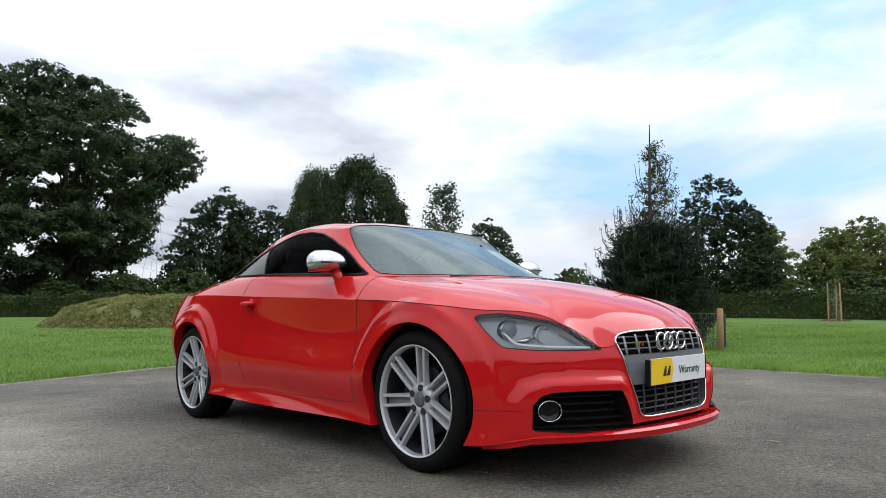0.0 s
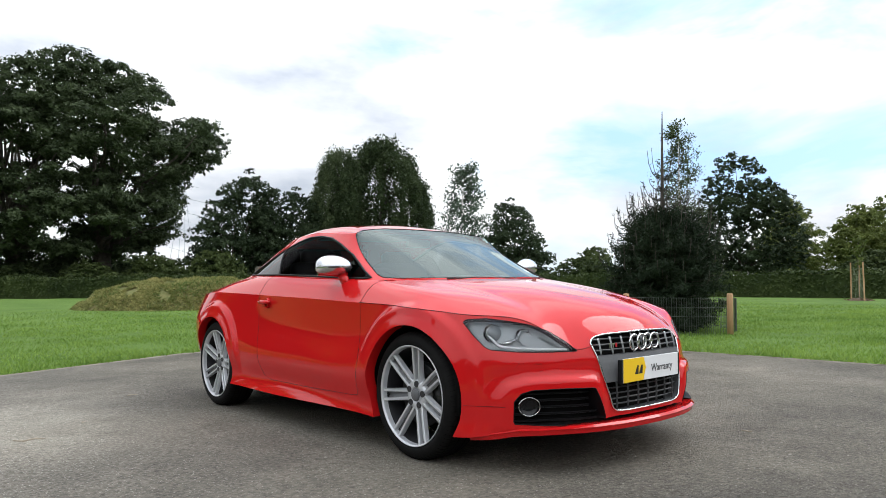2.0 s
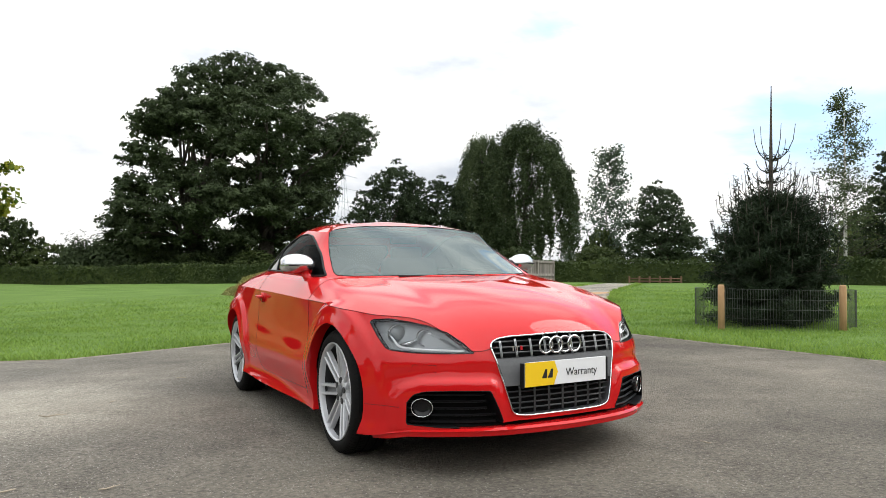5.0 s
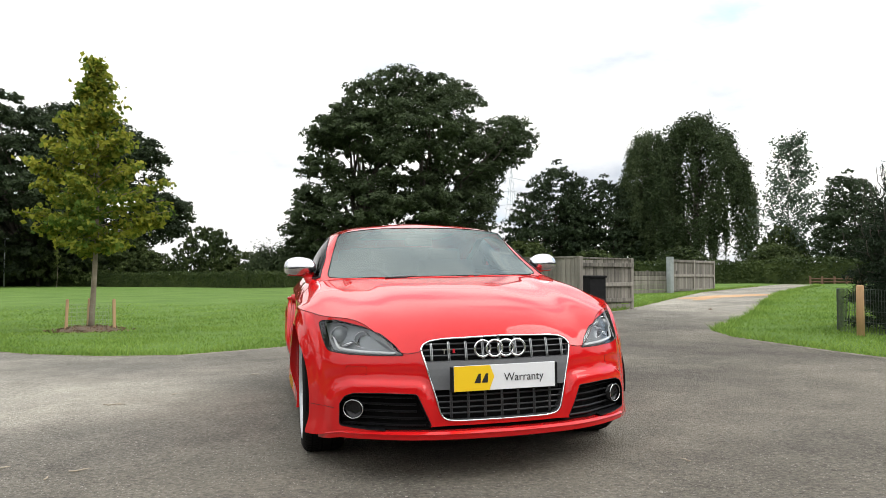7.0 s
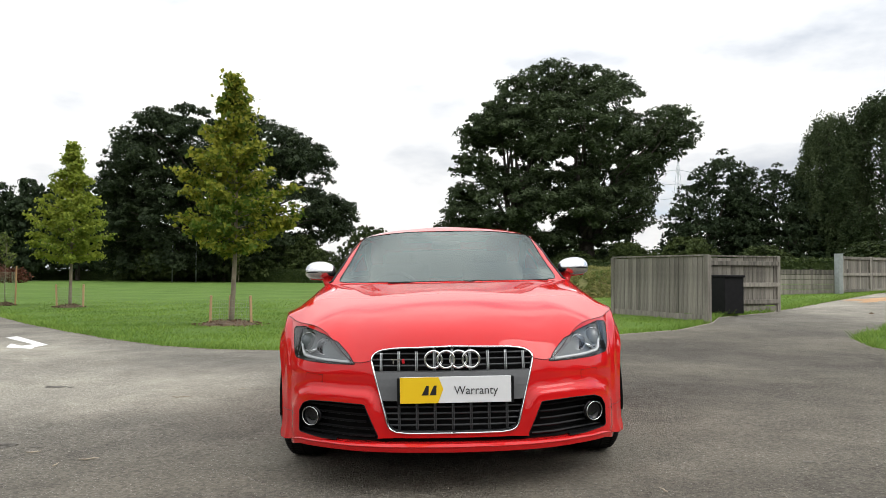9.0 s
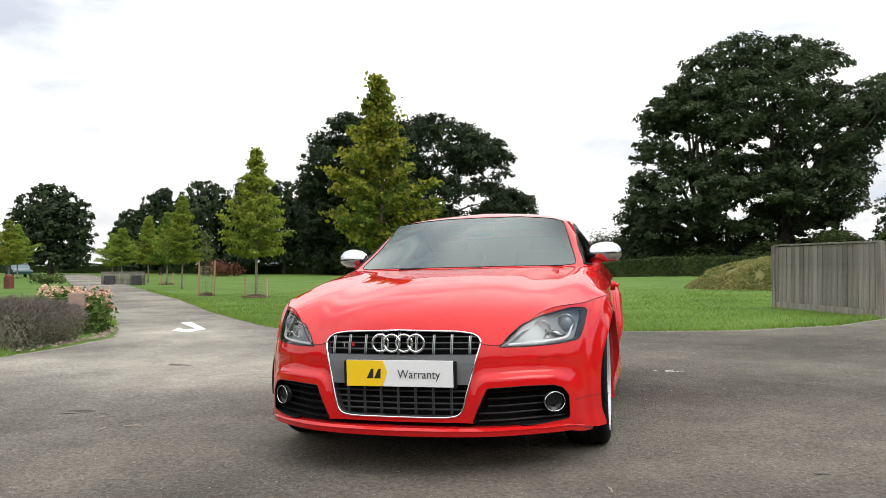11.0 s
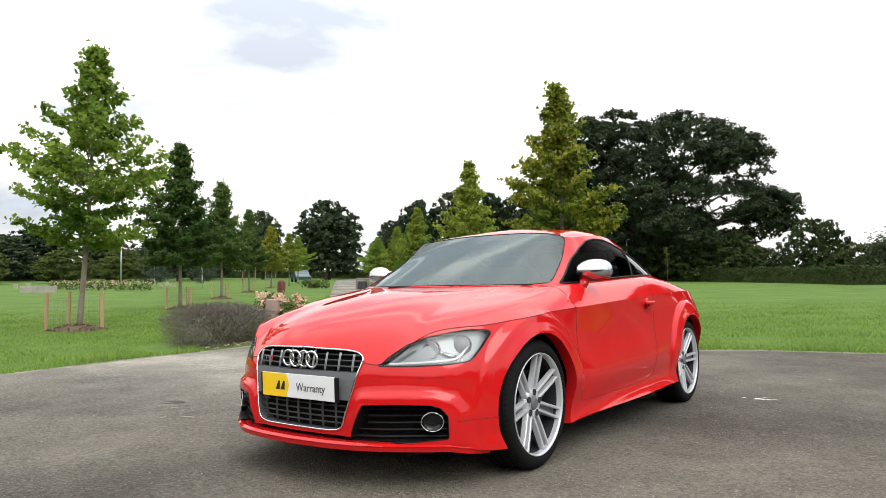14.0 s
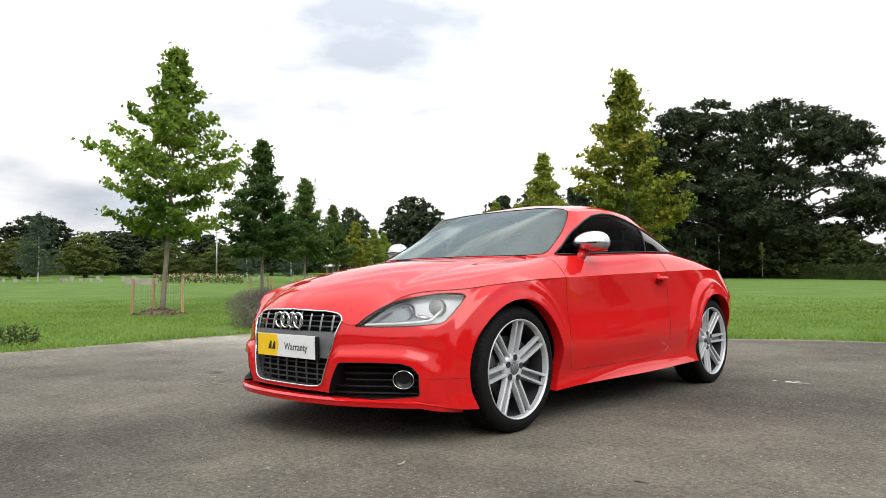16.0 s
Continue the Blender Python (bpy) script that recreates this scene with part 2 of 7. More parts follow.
M["asphalt"] = asphalt()
M["lawn"] = Mat("lawn", (0.056, 0.106, 0.020), 0.9, col2=(0.124, 0.196, 0.043), scale=0.5, fine=14, bump=0.03, bump_scale=25, spec=0.1).m
M["mound"] = Mat("mound_turf", (0.066, 0.105, 0.026), 0.95, col2=(0.215, 0.175, 0.085), scale=1.0, fine=12, bump=0.06, bump_scale=8, spec=0.1).m
M["grass"] = leaf_mat("grass_blade", (0.092, 0.172, 0.028), (0.235, 0.345, 0.069), 0.6, 0.45)
M["rough_grass"] = leaf_mat("rough_grass", (0.075, 0.125, 0.026), (0.33, 0.30, 0.115), 0.7, 0.3)
M["tar"] = Mat("old_tar", (0.095, 0.087, 0.075), 0.85, col2=(0.185, 0.170, 0.148), scale=14, fine=70, bump=0.004, spec=0.2).m
M["dead_leaf"] = Mat("dead_leaf", (0.085, 0.048, 0.026), 0.9, col2=(0.19, 0.125, 0.075), scale=6, fine=30, island=0.6).m
M["brown_rail"] = plank_mat("brown_timber", (0.11, 0.062, 0.036), (0.21, 0.125, 0.075))
M["twig"] = Mat("dry_twig", (0.30, 0.25, 0.18), 0.9, col2=(0.42, 0.37, 0.29), scale=20, fine=60).m
M["soil"] = Mat("bark_soil", (0.060, 0.040, 0.026), 0.95, col2=(0.17, 0.12, 0.075), scale=12, fine=60, bump=0.02, bump_scale=50).m
M["sand"] = Mat("sand", (0.30, 0.17, 0.08), 0.95, col2=(0.50, 0.32, 0.17), scale=1.5, fine=40, bump=0.01).m
M["edging"] = Mat("concrete_edging", (0.12, 0.105, 0.08), 0.9, col2=(0.30, 0.27, 0.22), scale=4, fine=50, bump=0.005).m
M["white_paint"] = Mat("road_paint", (0.6, 0.6, 0.57), 0.7, col2=(0.75, 0.75, 0.72), scale=6, fine=60, bump=0.002).m
M["bark"] = Mat("bark", (0.035, 0.028, 0.022), 0.95, col2=(0.10, 0.085, 0.07), scale=5, fine=30, bump=0.03, bump_scale=18).m
M["young_bark"] = Mat("young_bark", (0.13, 0.10, 0.07), 0.9, col2=(0.26, 0.22, 0.17), scale=8, fine=50, bump=0.006).m
M["birch_bark"] = Mat("birch_bark", (0.5, 0.48, 0.44), 0.8, col2=(0.7, 0.68, 0.64), scale=6, fine=30, bump=0.01).m
M["oak"] = leaf_mat("oak_leaf", (0.018, 0.029, 0.013), (0.073, 0.098, 0.045), 0.5, 0.25)
M["dark_leaf"] = leaf_mat("dark_leaf", (0.016, 0.028, 0.013), (0.064, 0.090, 0.042), 0.5, 0.22)
M["birch_leaf"] = leaf_mat("birch_leaf", (0.030, 0.046, 0.018), (0.100, 0.130, 0.060), 0.6, 0.25)
M["silver_leaf"] = leaf_mat("silver_leaf", (0.045, 0.07, 0.045), (0.12, 0.16, 0.11), 0.5, 0.25)
M["lime_leaf"] = leaf_mat("lime_leaf", (0.078, 0.130, 0.017), (0.47, 0.430, 0.055), 0.7, 0.5)
M["lime_dark"] = leaf_mat("dark_young_leaf", (0.036, 0.076, 0.016), (0.145, 0.205, 0.055), 0.6, 0.48)
M["lime_mid"] = leaf_mat("mid_young_leaf", (0.056, 0.122, 0.018), (0.31, 0.35, 0.052), 0.6, 0.5)
M["lime_green"] = leaf_mat("young_tree_leaf", (0.060, 0.135, 0.018), (0.31, 0.40, 0.056), 0.6, 0.52)
M["wood_leaf"] = leaf_mat("wood_leaf", (0.055, 0.082, 0.018), (0.175, 0.205, 0.055), 0.5, 0.32)
M["spruce"] = leaf_mat("spruce_needle", (0.012, 0.022, 0.010), (0.040, 0.062, 0.030), 0.5, 0.1)
M["hedge"] = leaf_mat("hedge_leaf", (0.026, 0.042, 0.012), (0.090, 0.120, 0.036), 0.5, 0.2)
M["bush_leaf"] = leaf_mat("bush_leaf", (0.022, 0.036, 0.012), (0.095, 0.125, 0.040), 0.6, 0.22)
M["lavender"] = leaf_mat("lavender_leaf", (0.105, 0.110, 0.066), (0.28, 0.25, 0.20), 0.6, 0.3)
M["lavender_head"] = leaf_mat("lavender_head", (0.11, 0.092, 0.082), (0.24, 0.20, 0.185), 0.6, 0.2)
M["rose_leaf"] = leaf_mat("rose_leaf", (0.03, 0.06, 0.012), (0.10, 0.15, 0.03), 0.5, 0.3)
M["rose"] = leaf_mat("rose_flower", (0.55, 0.30, 0.22), (0.75, 0.55, 0.42), 0.6, 0.3)
M["rust_leaf"] = leaf_mat("rust_leaf", (0.07, 0.025, 0.015), (0.16, 0.07, 0.04), 0.5, 0.2)
M["fence"] = plank_mat("weathered_boards", (0.042, 0.038, 0.031), (0.29, 0.266, 0.228))
M["stake"] = plank_mat("timber_stake", (0.30, 0.17, 0.08), (0.48, 0.30, 0.16))
M["stake_red"] = plank_mat("red_stake", (0.30, 0.175, 0.095), (0.47, 0.30, 0.175))
M["steel"] = Mat("galvanised_steel", (0.33, 0.36, 0.37), 0.45, 0.8, col2=(0.5, 0.53, 0.55), scale=10, fine=60).m
M["wire"] = Mat("green_wire", (0.05, 0.06, 0.05), 0.6, 0.3, col2=(0.09, 0.10, 0.09)).m
M["net"] = Mat("mesh_guard", (0.20, 0.26, 0.16), 0.8, col2=(0.3, 0.34, 0.24)).m
M["bin"] = Mat("black_plastic", (0.006, 0.006, 0.007), 0.7, col2=(0.012, 0.012, 0.013), spec=0.15).m
M["bollard_red"] = Mat("dark_red_paint", (0.10, 0.022, 0.018), 0.7, col2=(0.17, 0.045, 0.035), scale=6, fine=40).m
M["brick"] = Mat("brick", (0.22, 0.145, 0.115), 0.9, col2=(0.36, 0.27, 0.22), scale=6, fine=60, bump=0.004).m
M["stone"] = Mat("pale_stone", (0.22, 0.20, 0.17), 0.9, col2=(0.36, 0.34, 0.29), scale=4, fine=40, bump=0.004).m
M["pebble"] = Mat("pale_pebble", (0.24, 0.19, 0.14), 0.9, col2=(0.48, 0.42, 0.34), scale=30, fine=80, island=0.6).m
M["slate"] = Mat("dark_slate", (0.02, 0.02, 0.022), 0.4, col2=(0.05, 0.05, 0.055)).m


# ---------------- mesh tools ----------------
def part(name, verts, faces, material, parent=None, label="", smooth=False, normals=None):
    """Links one mesh object under its thing."""
    me = bpy.data.meshes.new(name)
    me.from_pydata([tuple(v) for v in verts], [], [tuple(f) for f in faces])
    if material:
        me.materials.append(material)
    if smooth:
        me.polygons.foreach_set("use_smooth", [True] * len(me.polygons))
    if normals is not None and len(verts):
        me.normals_split_custom_set_from_vertices([tuple(n) for n in normals])
    me.update()
    ob = new(name, me)
    if parent is not None:
        ob.parent = parent
    if label:
        ob["label"] = label
    return ob


def thing(name, label, category, m=None, group="", kind=""):
    ob = new(name)
    if m is not None:
        ob.matrix_basis = m
    return tagged(ob, label, category, group, kind)


class Geo:
    """Collects verts and faces of simple solids for one mesh."""

    def __init__(self):
        self.v, self.f = [], []

    def add(self, v, f):
        k = len(self.v)
        self.v += [tuple(p) for p in v]
        self.f += [tuple(i + k for i in q) for q in f]
        return self

    def box(self, c, s, bevel=0.0, m=None):
        hx, hy, hz = s[0] / 2, s[1] / 2, s[2] / 2
        if bevel <= 0:
            v = [(x, y, z) for x in (-hx, hx) for y in (-hy, hy) for z in (-hz, hz)]
            f = [(0, 1, 3, 2), (4, 6, 7, 5), (0, 4, 5, 1), (2, 3, 7, 6), (0, 2, 6, 4), (1, 5, 7, 3)]
        else:
            bm = bmesh.new()
            bmesh.ops.create_cube(bm, size=1)
            for w in bm.verts:
                w.co = (w.co.x * s[0], w.co.y * s[1], w.co.z * s[2])
            bmesh.ops.bevel(bm, geom=bm.edges[:], offset=bevel, segments=2, affect="EDGES", profile=0.6)
            bm.verts.index_update()
            v, f = [w.co[:] for w in bm.verts], [[w.index for w in q.verts] for q in bm.faces]
            bm.free()
        if m is not None:
            v = [m @ Vector(p) for p in v]
        return self.add([(p[0] + c[0], p[1] + c[1], p[2] + c[2]) for p in v], f)

    def tube(self, pts, r, sides=6, close=False, cap=True):
        pts = [Vector(p) for p in pts]
        n = len(pts)
        rs = [r] * n if not hasattr(r, "__len__") else list(r)
        ref = None
        rings = []
        for i, p in enumerate(pts):
            a, b = pts[(i - 1) % n if close else max(i - 1, 0)], pts[(i + 1) % n if close else min(i + 1, n - 1)]
            d = (b - a).normalized() if (b - a).length > 1e-9 else Vector((0, 0, 1))
            if ref is None:
                ref = Vector((0, 0, 1)) if abs(d.z) < 0.9 else Vector((1, 0, 0))
            side = d.cross(ref)
            side = side.normalized() if side.length > 1e-6 else Vector((1, 0, 0))
            up = side.cross(d)
            ref = up
            rings.append([p + (side * math.cos(t) + up * math.sin(t)) * rs[i] for t in [2 * math.pi * k / sides for k in range(sides)]])
        v = [q for ring in rings for q in ring]
        f = []
        for i in range(n if close else n - 1):
            j = (i + 1) % n
            for k in range(sides):
                l = (k + 1) % sides
                f.append((i * sides + k, i * sides + l, j * sides + l, j * sides + k))
        if cap and not close:
            f.append(tuple(range(sides))[::-1])
            f.append(tuple((n - 1) * sides + k for k in range(sides)))
        return self.add(v, f)

    def lathe(self, profile, n=32, axis="x", c=(0, 0, 0), close=True):
        """profile: (along the axis, radius)."""
        v, f = [], []
        for a, r in profile:
            for k in range(n):
                t = 2 * math.pi * k / n
                p = {"x": (a, r * math.cos(t), r * math.sin(t)), "y": (r * math.cos(t), a, r * math.sin(t)), "z": (r * math.cos(t), r * math.sin(t), a)}[axis]
                v.append((p[0] + c[0], p[1] + c[1], p[2] + c[2]))
        for i in range(len(profile) - 1):
            for k in range(n):
                l = (k + 1) % n
                f.append((i * n + k, i * n + l, (i + 1) * n + l, (i + 1) * n + k))
        if close:
            f.append(tuple(range(n))[::-1])
            f.append(tuple((len(profile) - 1) * n + k for k in range(n)))
        return self.add(v, f)

    def put(self, name, material, parent=None, label="", smooth=False):
        return part(name, self.v, self.f, material, parent, label, smooth)


def spline(k, p):
    """Natural cubic spline through the rows of p at the knots k; returns a function."""
    k, p = np.asarray(k, float), np.asarray(p, float)
    n = len(k)
    h = np.diff(k)
    A, B = np.zeros((n, n)), np.zeros((n, p.shape[1]))
    A[0, 0] = A[-1, -1] = 1
    for i in range(1, n - 1):
        A[i, i - 1], A[i, i], A[i, i + 1] = h[i - 1], 2 * (h[i - 1] + h[i]), h[i]
        B[i] = 6 * ((p[i + 1] - p[i]) / h[i] - (p[i] - p[i - 1]) / h[i - 1])
    m = np.linalg.solve(A, B)

    def at(t):
        t = np.clip(np.asarray(t, float), k[0], k[-1])
        i = np.clip(np.searchsorted(k, t, side="right") - 1, 0, n - 2)
        d0, d1, hh = (k[i + 1] - t)[:, None], (t - k[i])[:, None], h[i][:, None]
        return m[i] * d0**3 / (6 * hh) + m[i + 1] * d1**3 / (6 * hh) + (p[i] / hh - m[i] * hh / 6) * d0 + (p[i + 1] / hh - m[i + 1] * hh / 6) * d1

    return at


def inside(px, py, poly):
    """Signed distance to a polygon, negative inside."""
    px, py = np.asarray(px, float), np.asarray(py, float)
    best, odd = np.full(px.shape, 1e9), np.zeros(px.shape, bool)
    n = len(poly)
    for i in range(n):
        (ax, ay), (bx, by) = poly[i], poly[(i + 1) % n]
        ex, ey = bx - ax, by - ay
        t = np.clip(((px - ax) * ex + (py - ay) * ey) / (ex * ex + ey * ey + 1e-12), 0, 1)
        best = np.minimum(best, np.hypot(px - ax - t * ex, py - ay - t * ey))
        cross = (ay > py) != (by > py)
        with np.errstate(divide="ignore", invalid="ignore"):
            odd ^= cross & (px < (bx - ax) * (py - ay) / (by - ay + 1e-15) + ax)
    return np.where(odd, -best, best)


def clip(mesh, f):
    """Cuts a mesh (verts, normals, faces) along f = 0: the part where f < 0, the rest, and the cut's segments."""
    V, Nn, F = mesh
    f = np.where(np.abs(f) < 1e-6, 1e-6, f)
    neg = f < 0
    Vn, NN = list(V), list(Nn)
    cut, seg = {}, []
    inn, outt = [], []

    def mid(a, b):
        key = (a, b) if a < b else (b, a)
        if key not in cut:
            t = f[a] / (f[a] - f[b])
            cut[key] = len(Vn)
            Vn.append(V[a] + (V[b] - V[a]) * t)
            w = Nn[a] + (Nn[b] - Nn[a]) * t
            NN.append(w / (np.linalg.norm(w) + 1e-12))
        return cut[key]

    for q in F:
        s = [neg[i] for i in q]
        if all(s):
            inn.append(q)
        elif not any(s):
            outt.append(q)
        else:
            a, b, pts = [], [], []
            n = len(q)
            for i in range(n):
                p, r = q[i], q[(i + 1) % n]
                (a if neg[p] else b).append(p)
                if neg[p] != neg[r]:
                    w = mid(p, r)
                    a.append(w), b.append(w), pts.append(w)
            if len(a) > 2:
                inn.append(tuple(a))
            if len(b) > 2:
                outt.append(tuple(b))
            if len(pts) == 2:
                seg.append(tuple(pts))
    Vn, NN = np.array(Vn), np.array(NN)

    def pack(faces):
        used = sorted({i for q in faces for i in q})
        new_i = {o: i for i, o in enumerate(used)}
        return (Vn[used], NN[used], [tuple(new_i[i] for i in q) for q in faces]) if used else (np.zeros((0, 3)), np.zeros((0, 3)), [])

    return pack(inn), pack(outt), chains(Vn, seg)


def chains(V, seg):
    near = collections.defaultdict(list)
    for a, b in seg:
        near[a].append(b), near[b].append(a)
    left = set(near)
    lines = []
    while left:
        ends = [i for i in left if len(near[i]) == 1]
        i = min(ends) if ends else min(left)
        line = [i]
        left.discard(i)
        while True:
            nxt = [j for j in near[line[-1]] if j in left]
            if not nxt:
                break
            line.append(nxt[0])
            left.discard(nxt[0])
        loop = len(line) > 2 and line[0] in near[line[-1]]
        lines.append(([V[j] for j in line], loop))
    return lines


def smooth_step(a, b, x):
    t = np.clip((x - a) / (b - a), 0, 1)
    return t * t * (3 - 2 * t)


# ---------------- ground, road ----------------
def ground_z(x, y):
    """The lie of the land: the yard tilts a little, the field rises to the east."""
    gx = np.interp(x, [-90, -20, -10, -6, -3.2, 0, 8, 14, 45, 120], [-0.22, -0.15, -0.09, -0.055, -0.07, 0, 0.184, 0.36, 0.85, 1.2])
    gy = np.interp(y, [-60, -7, 1.6, 5, 9, 120], [0.15, 0.119, -0.027, -0.05, -0.02, 0.0])
    west = np.clip((2.0 - np.asarray(x, float)) / 6.0, 0, 1)
    gy = gy - 0.10 * west * np.interp(y, [4.5, 10, 100], [0, 1, 0.6])
    return gx + gy


YARD = [(-4.2, 5.35), (-3.2, 4.85), (-2.2, 4.5), (-1.0, 5.05), (0.4, 5.6), (2.4, 5.75), (3.9, 6.5), (4.9, 7.7), (5.5, 8.9), (7.0, 10.0), (10.3, 13.6), (14.6, 18.2), (26, 27.8),
        (40, 38), (41, 36.6), (27.2, 26.2), (16.2, 16.1), (12.0, 11.5), (8.6, 7.6), (6.6, 5.7), (5.7, 4.7), (5.3, 3.6), (5.15, 1.0), (4.95, -1.5), (5.3, -5.0), (7, -9), (14, -13), (30, -16),
        (30, -20), (-24, -20), (-24, -16), (-9, -12), (-6.2, -7), (-5.3, -3.0), (-5.5, -1.2), (-5.8, 0.6), (-5.95, 2.4), (-6.3, 3.7), (-7.3, 5.0), (-10.7, 8.7), (-16.7, 14.8), (-32.6, 31.2), (-50, 49.2), (-70, 70),
        (-68, 72), (-48, 51.5), (-31.5, 34.0), (-22, 24.4), (-14.2, 16.2), (-9.3, 10.6), (-7.2, 8.2), (-5.5, 6.4)]


def spread(a):
    t = np.linspace(-1, 1, a)
    return 16 * t + 700 * t**7 * np.abs(t) ** 2


def lay_ground():
    xs, ys = spread(231), spread(231)
    X, Y = np.meshgrid(xs, ys, indexing="ij")
    Z = ground_z(X, Y)
    n = len(xs)
    V = np.stack([X, Y, Z], -1).reshape(-1, 3)
    F = [(i * n + j, (i + 1) * n + j, (i + 1) * n + j + 1, i * n + j + 1) for i in range(n - 1) for j in range(n - 1)]
    up = np.tile([0.0, 0, 1], (len(V), 1))
    d = inside(V[:, 0], V[:, 1], YARD)
    road, lawn, edge = clip((V, up, F), d)
    part("road", road[0], road[2], M["asphalt"], smooth=True)["kind"] = "structure"
    v = lawn[0].copy()
    dd = inside(v[:, 0], v[:, 1], YARD)
    rough = np.array([noise.noise((p[0] * 0.8, p[1] * 0.8, 0)) for p in v])
    v[:, 2] += smooth_step(0.0, 0.5, dd) * (0.035 + 0.02 * rough)
    ob = part("ground", v, lawn[2], M["lawn"], smooth=True)
    ob["kind"] = "structure"
    tagged(ob, "mown green grass field with slightly rough edges", "lawn")
    tagged(bpy.data.objects["road"], "worn grey asphalt yard with pale stone grains", "road")
    return edge


EDGE = lay_ground()


def far_drive():
    """The drive beyond the young trees, running on to the wood."""
    left = [(-20.0, 22.3), (-24, 26.4), (-31.5, 34.0), (-48, 51.5), (-68, 72)]
    right = [(-22.4, 20.8), (-26.2, 24.6), (-33.4, 32.0), (-50, 49.2), (-70, 70)]
    v, f, n = [], [], 70
    for i in range(n + 1):
        q = i / n * 4
        k = min(3, int(q))
        for line in (left, right):
            x, y = [line[k][c] + (line[k + 1][c] - line[k][c]) * (q - k) for c in (0, 1)]
            v.append((x, y, float(ground_z(x, y)) - 0.05 + 0.114 * smooth_step(0.0, 1.6, q)))
    for i in range(n):
        f.append((2 * i, 2 * i + 2, 2 * i + 3, 2 * i + 1))
    tagged(part("drive", v, f, M["asphalt"]), "narrow grey asphalt drive running between the lawns", "road", kind="structure")


far_drive()


def edging():
    g = Geo()
    for line, loop in EDGE:
        pts = [p for p in line if abs(p[0]) < 40 and abs(p[1]) < 45]
        if len(pts) > 4:
            g.tube([(p[0], p[1], p[2] - 0.004) for p in pts], 0.016, 4)
    ob = g.put("kerb", M["edging"])
    ob["kind"] = "structure"
    tagged(ob, "thin pale concrete edging between asphalt and grass", "kerb")


edging()


def mound():
    """A low heap of earth grown over with grass."""
    n, m = 40, 26
    v, f = [], []
    m_pose = pose(*MOUND, float(ground_z(MOUND[0], MOUND[1])), 0, 0, -35)
    for i in range(n + 1):
        for j in range(m + 1):
            a, b = i / n * 2 - 1, j / m * 2 - 1
            x, y = 4.75 * a, 3.5 * b
            r = math.hypot(a, b * 0.95) * 1.15
            h = max(0, 1 - r**3.4) ** 0.85 * (1.0 + 0.22 * noise.noise((x * 0.6, y * 0.6, 3))) + (0.22 * noise.noise((x * 1.2, y * 1.2, 1)) + 0.12 * noise.noise((x * 2.9, y * 2.9, 2))) * max(0, 1 - r**4)
            w = m_pose @ Vector((x, y, 0))
            v.append((x, y, h * 1.02 - 0.06 - 1.6 * max(0, r - 0.98) + float(ground_z(w.x, w.y)) - w.z))
    for i in range(n):
        for j in range(m):
            f.append((i * (m + 1) + j, (i + 1) * (m + 1) + j, (i + 1) * (m + 1) + j + 1, i * (m + 1) + j + 1))
    ob = part("mound", v, f, M["mound"], smooth=True)
    ob.matrix_basis = pose(*MOUND, float(ground_z(MOUND[0], MOUND[1])), 0, 0, -35)
    tagged(ob, "low earth mound overgrown with rough grass", "mound", kind="structure")


MOUND = (6.7, 21.5)
mound()


# ---------------- plants ----------------
rng = np.random.default_rng(7)


def leaf_cards(centres, size, up=0.3, aspect=1.5, jitter=0.5, seed=1, facing=None, loose=0.7):
    """Small folded leaves, one at each centre, turned at random or roughly towards a given side."""
    r = np.random.default_rng(seed)
    n = len(centres)
    d = r.normal(size=(n, 3))
    if facing is not None:
        d = d * loose + facing
    d[:, 2] += up
    d /= np.linalg.norm(d, axis=1)[:, None]
    e = np.cross(d, r.normal(size=(n, 3)))
    e /= np.linalg.norm(e, axis=1)[:, None] + 1e-9
    g = np.cross(d, e)
    s = (size * (1 + jitter * r.uniform(-1, 1, n)))[:, None]
    c = np.asarray(centres)
    a, b = e * s * aspect / 2, g * s / 2
    k = d * s * 0.18
    V = np.stack([c - a, c + b * 0.9 + k, c + a, c - b * 0.9 + k], 1).reshape(-1, 3)
    F = [(4 * i, 4 * i + 1, 4 * i + 2, 4 * i + 3) for i in range(n)]
    return V, F


def clumps(blobs, per, shell=0.55, seed=1, squash=1.0):
    """Points inside ellipsoid clumps, denser towards their skins."""
    r = np.random.default_rng(seed)
    out = []
    for (x, y, z, a, b, c) in blobs:
        n = max(6, int(per * (a * b + b * c + a * c) / 3))
        d = r.normal(size=(n, 3))
        d /= np.linalg.norm(d, axis=1)[:, None]
        rad = shell + (1 - shell) * r.random(n) ** 0.6
        rad *= 1 + 0.12 * r.normal(size=n)
        out.append(np.stack([x + d[:, 0] * rad * a, y + d[:, 1] * rad * b, z + d[:, 2] * rad * c], 1))
    return np.concatenate(out)


def limb(g, a, b, r0, r1, bend=0.15, seed=0, n=5, sides=6):
    r = random.Random(seed)
    a, b = Vector(a), Vector(b)
    L = (b - a).length
    off = Vector((r.uniform(-1, 1), r.uniform(-1, 1), r.uniform(-0.3, 0.6))) * bend * L
    pts = [a.lerp(b, t) + off * math.sin(math.pi * t) for t in [i / n for i in range(n + 1)]]
    g.tube(pts, [r0 + (r1 - r0) * i / n for i in range(n + 1)], sides)
    return pts


def stand(t, x, y, rz=0, s=1.0, sz=None):
    t.matrix_basis = Matrix.LocRotScale((x, y, float(ground_z(x, y)) - 0.03), Euler((0, 0, radians(rz))), (s, s, sz or s))
    return t


